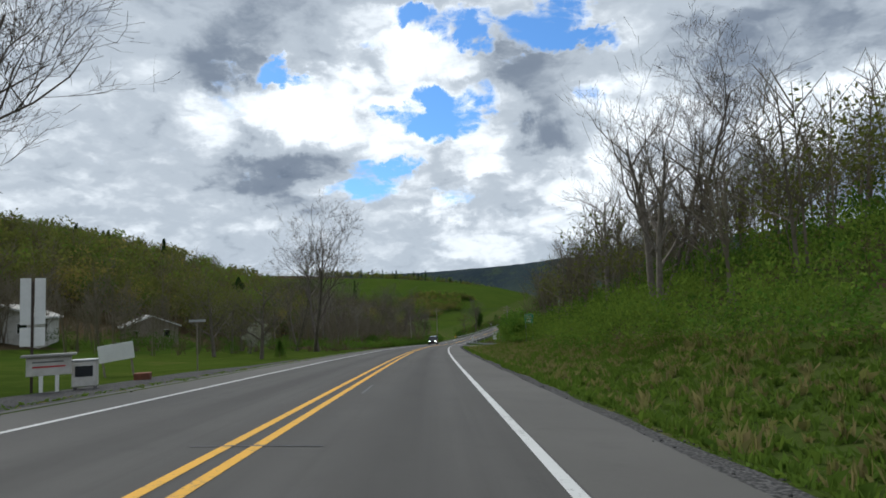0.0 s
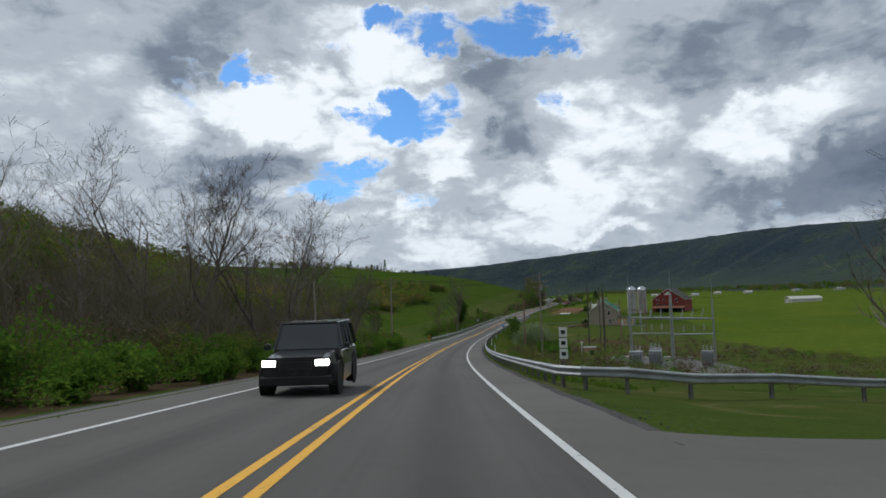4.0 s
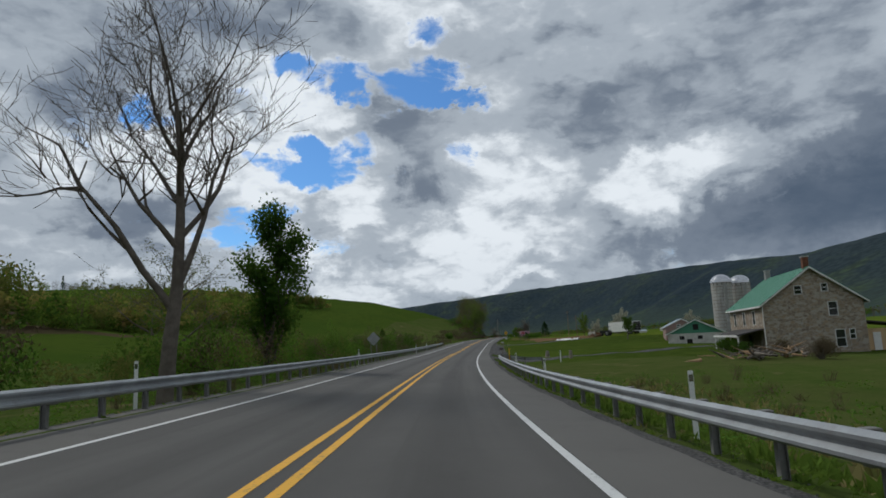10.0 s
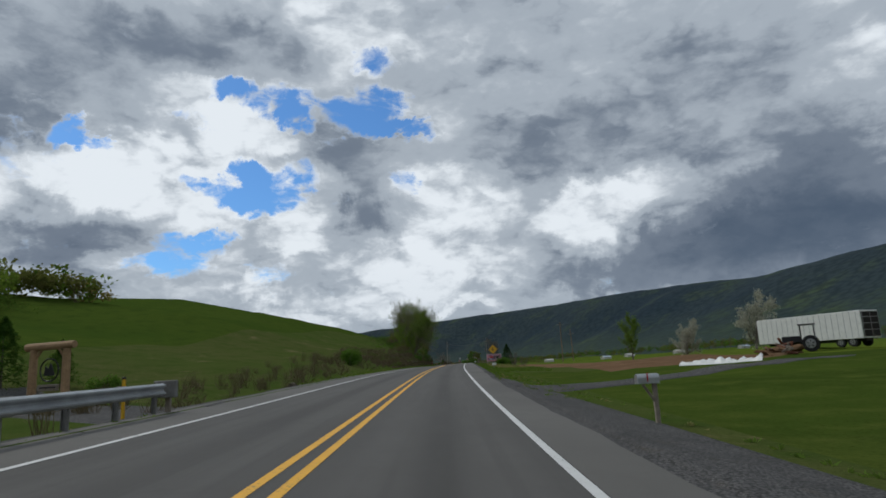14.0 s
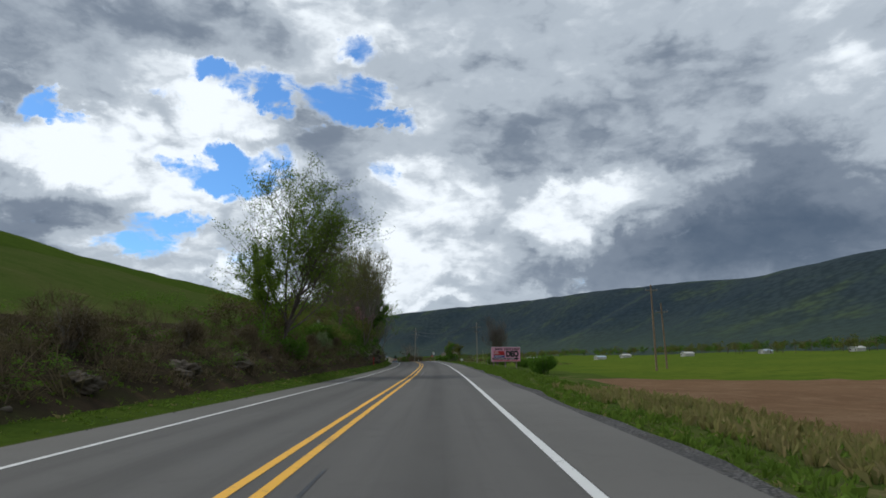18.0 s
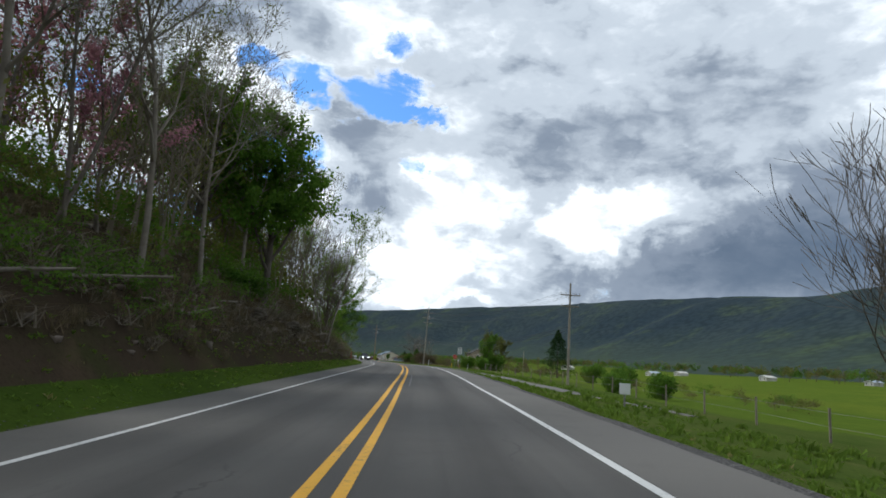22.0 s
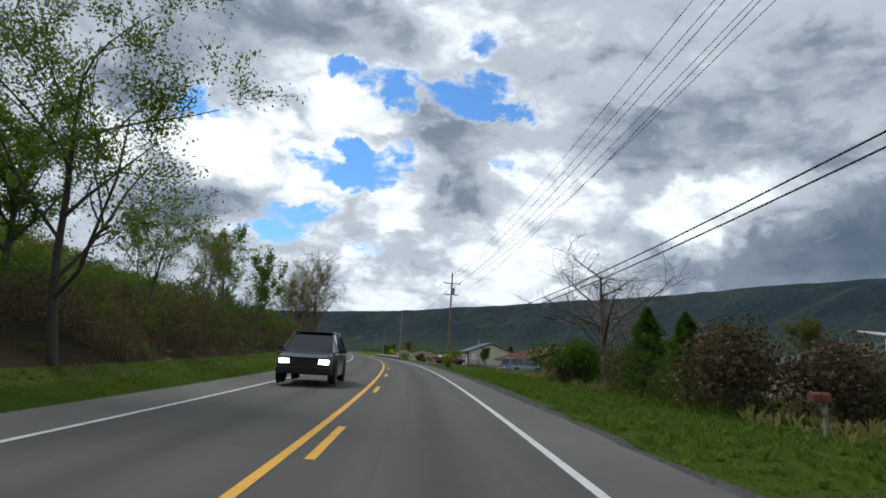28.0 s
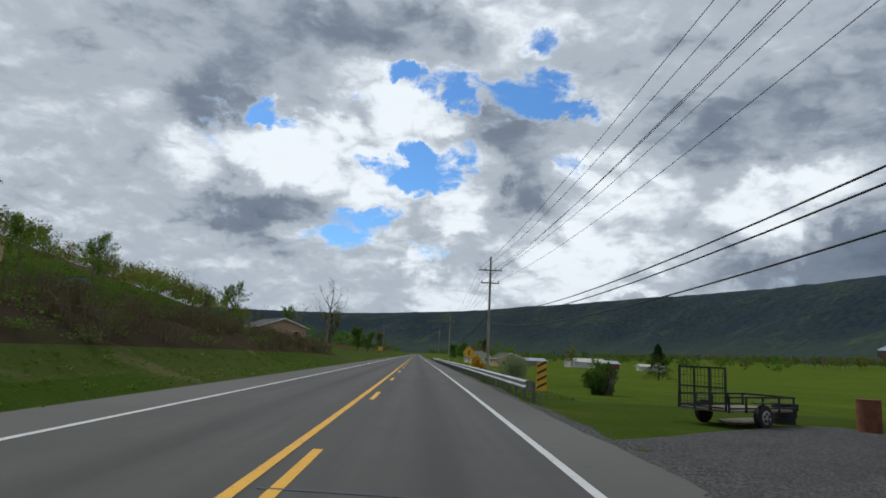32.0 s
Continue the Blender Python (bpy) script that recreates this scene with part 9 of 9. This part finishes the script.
def crag(bm, rng, r):
    """A bedded rock with broken ledges and a rough skin."""
    k = Vector((rng.uniform(0, 50), 0, 0))
    for v in bmesh.ops.create_icosphere(bm, subdivisions=5, radius=1.0)["verts"]:
        d = v.co.copy()
        n = 1 + 0.7 * noise.noise(d * 1.3 + k) + 0.28 * noise.noise(d * 3.4 + k) + 0.12 * noise.noise(d * 9 + k)
        bed = (d.z * 3.5 + 0.8 * d.x + noise.noise(d * 2 + k)) % 1.0
        n *= 0.9 + 0.16 * min(bed * 2.2, 1.0)
        v.co = Vector((d.x * r * n, d.y * r * n, r * (0.12 + 0.6 * d.z * n)))
    for f in bm.faces:
        f.smooth = True
    return bm


rr_ = random.Random(4)
M_ROCK = plain("grey_brown_rock", (0.105, 0.084, 0.062), (0.05, 0.042, 0.030), 2.0, 0.95, bump=0.7, grain=9, wear=0.3, dirt=(0.09, 0.09, 0.045))
t = thing("tarpaulin", "crumpled white plastic sheet lying on the soil", "tarpaulin", stand(466.5, 22.5, 60))
tv, tf = [], []
for i in range(45):
    for j in range(13):
        u, w = i / 44, j / 12 * 2 - 1
        fold = abs(noise.noise(Vector((u * 9, w * 1.6, 3.0)))) * 0.55 + abs(noise.noise(Vector((u * 24, w * 4, 7.0)))) * 0.2
        tv.append((w * (0.62 + 0.25 * noise.noise(Vector((u * 6, 1.5, 0)))) + 0.15 * math.sin(u * 11), -2.9 + 5.8 * u, -0.03 + (1 - w * w) * (0.15 + fold * (1.5 - 0.7 * u))))
for i in range(44):
    for j in range(12):
        tf.append((i * 13 + j, i * 13 + j + 1, i * 13 + j + 14, i * 13 + j + 13))
part("sheet", mesh_of("sheet", tv, tf, M_PLASTIC_W, None, True), None, t)
t = thing("scrap_heap", "heap of rusty machinery and broken timber", "scrap heap", stand(472, 30, 40))
for k in range(16):
    a = (rr_.uniform(-1.8, 1.8), rr_.uniform(-1.2, 1.2), rr_.uniform(0, 0.7))
    part("timber", rodded(a, (a[0] + rr_.uniform(-1.6, 1.6), a[1] + rr_.uniform(-0.8, 0.8), a[2] + rr_.uniform(-0.2, 0.6)), rr_.uniform(0.05, 0.14), sides=5), M_RUST if k % 2 else M_TIMBER, t)
b = bmesh.new()
lump(b, rr_, (0, 0, 0), 1.7, 0.35, 0.4, 3)
part("rubble", b, M_SOIL, t)
t = thing("brush_pile", "pile of felled branches and split trunks on the lawn", "brush pile", stand(366, 29, 20))
for k in range(64):
    a = (rr_.gauss(0, 1.9), rr_.gauss(0, 1.1), rr_.uniform(0.0, 0.7))
    part("branch", rodded(a, (a[0] + rr_.uniform(-2.6, 2.6), a[1] + rr_.uniform(-1.6, 1.6), a[2] + rr_.uniform(-0.2, 1.0)), rr_.uniform(0.04, 0.16 if k % 4 else 0.26), 0.025, 6), (M_BARK, M_BARK_PALE, M_LOG)[k % 3], t)
for s, o, ln, up_ in ((622, -7.0, 3.6, 0.9), (617, -7.6, 2.4, 1.6), (647, -8.2, 4.5, 3.2), (650, -8.6, 3.6, 3.4), (643, -8.0, 3.0, 2.6), (661, -8.6, 3.2, 3.4), (684, -8.2, 3.5, 3.0), (689, -7.8, 3.0, 2.4), (638, -7.4, 2.0, 1.6), (655, -7.8, 2.2, 2.3)):
    t = thing("fallen_log", "pale fallen log lying on the bank", "log", stand(s, o, rr_.uniform(-60, 60)), "fallen logs")
    part("log_bole", rodded((0, -ln / 2, 0.12), (rr_.uniform(-0.3, 0.3), ln / 2, 0.25 + rr_.uniform(-0.1, 0.5)), 0.25 if s < 620 else 0.08, 0.15 if s < 620 else 0.03, 10), M_BARK_PALE, t)
for s, o, r_ in ((621, -6.9, 0.9), (626, -7.6, 1.1), (631, -7.9, 1.4), (633, -7.2, 0.8), (618, -7.8, 0.7), (612, -7.6, 0.8), (604, -7.3, 0.6), (600, -8.0, 0.9), (595, -7.6, 0.6), (640, -8.2, 0.8), (666, -8.4, 0.7), (676, -8.0, 0.8), (630, -9.2, 1.2), (607, -9.0, 1.0), (636, -8.9, 1.1), (548, -7.4, 0.6), (541, -7.3, 0.5), (555, -7.6, 0.7), (455, -7.2, 0.35)):
    t = thing("rock", "rough grey-brown rock jutting from the cut bank", "rock", stand(s, o, rr_.uniform(0, 360)), "bank rocks")
    b = bmesh.new()
    crag(b, rr_, r_ * 0.85)
    part("stone_face", b, M_ROCK, t)

# utility trailer and yard clutter
t = thing("utility_trailer", "small black mesh utility trailer with its ramp raised", "trailer", stand(898.8, 10.3, -62))
part("bed", boxed(-0.75, 0.75, -1.3, 1.5, 0.42, 0.48), M_TIMBER, t)
for sg in (-1, 1):
    for z in (0.5, 0.78):
        part("side_rail", boxed(sg * 0.77 - 0.025, sg * 0.77 + 0.025, -1.3, 1.5, z, z + 0.05), M_BLACK, t)
    for y in (-1.28, -0.6, 0.1, 0.8, 1.46):
        part("stake", boxed(sg * 0.77 - 0.022, sg * 0.77 + 0.022, y - 0.02, y + 0.02, 0.42, 0.8), M_BLACK, t)
    wheel(t, sg * 0.9, -0.1, 0.31, 0.18)
    part("mudguard", boxed(sg * 0.9 - 0.1, sg * 0.9 + 0.1, -0.45, 0.25, 0.66, 0.69, bevel=0.01), M_BLACK, t)
for z in (0.5, 1.0, 1.5):
    part("ramp_bar", boxed(-0.72, 0.72, -1.36, -1.31, z, z + 0.045), M_BLACK, t)
for x in (-0.72, -0.24, 0.24, 0.7):
    part("ramp_bar", boxed(x, x + 0.04, -1.36, -1.31, 0.45, 1.54), M_BLACK, t)
for k in range(13):
    part("ramp_wire", boxed(-0.66 + 0.108 * k, -0.652 + 0.108 * k, -1.34, -1.332, 0.5, 1.5), M_BLACK, t)
for k in range(5):
    part("ramp_wire", boxed(-0.7, 0.7, -1.334, -1.328, 0.62 + 0.17 * k, 0.628 + 0.17 * k), M_BLACK, t)
part("front_rail", boxed(-0.75, 0.75, 1.5, 1.54, 0.78, 0.83), M_BLACK, t)
part("drawbar", rodded((0, 1.5, 0.42), (0, 2.6, 0.4), 0.05, sides=6), M_BLACK, t)
part("jack", rodded((0, 2.5, 0.0), (0, 2.5, 0.6), 0.035, sides=6), M_POST, t)
t = thing("burn_barrel", "rusty brown oil drum at the yard's edge", "barrel", stand(898.2, 13.6))
part("drum", rodded((0, 0, -0.05), (0, 0, 0.88), 0.29, 0.29, 18), M_RUST, t)
for z in (0.28, 0.58, 0.86):
    part("hoop", rodded((0, 0, z), (0, 0, z + 0.03), 0.302, 0.302, 18), M_RUST, t)
t = thing("tyre_stack", "stack of old black tyres on the grass", "tyres", stand(900.2, 12.4))
for k in range(3):
    part("tyre", rodded((0.05 * k, 0, 0.2 * k), (0.05 * k, 0, 0.2 * k + 0.19), 0.36, 0.36, 18), M_TYRE, t)
t = thing("plank_pile", "pile of pale boards on the grass", "boards", stand(899.6, 11.0, 35))
for k in range(5):
    part("plank", boxed(-0.9 + 0.1 * k, 1.0 + 0.08 * k, -0.1 + 0.14 * k, 0.02 + 0.14 * k, 0.01 * k, 0.04 + 0.01 * k), M_TIMBER, t)
t = thing("step_stand", "white metal stand beside the garage corner", "stand", stand(897.5, 15.2, 10))
for z in (0.25, 0.5, 0.75):
    part("tread", boxed(-0.3, 0.3, -0.12 + z * 0.2, 0.12 + z * 0.2, z, z + 0.03), M_TRIM, t)
for x in (-0.32, 0.32):
    part("rail", rodded((x, -0.2, -0.05), (x, 0.2, 1.1), 0.025, sides=6), M_TRIM, t)

# field fence on the left slope and along the lane
for s0, s1, o in ((900, 990, -24), (646, 735, 14.5)):
    t = thing("wire_fence", "thin field fence of grey posts and wire", "fence", Matrix.Translation(at(s0, o)))
    base = at(s0, o)
    prev = None
    for s in np.arange(s0, s1, 4.5):
        p = at(s, o) - base
        part("fence_post", rodded(p + Vector((0, 0, -0.3)), p + Vector((0, 0, 1.1)), 0.045, 0.04, 6), M_TIMBER, t)
        if prev is not None:
            for z in (0.5, 0.95):
                part("wire", rodded(prev + Vector((0, 0, z)), p + Vector((0, 0, z)), 0.006, sides=4), M_POST, t)
        prev = p
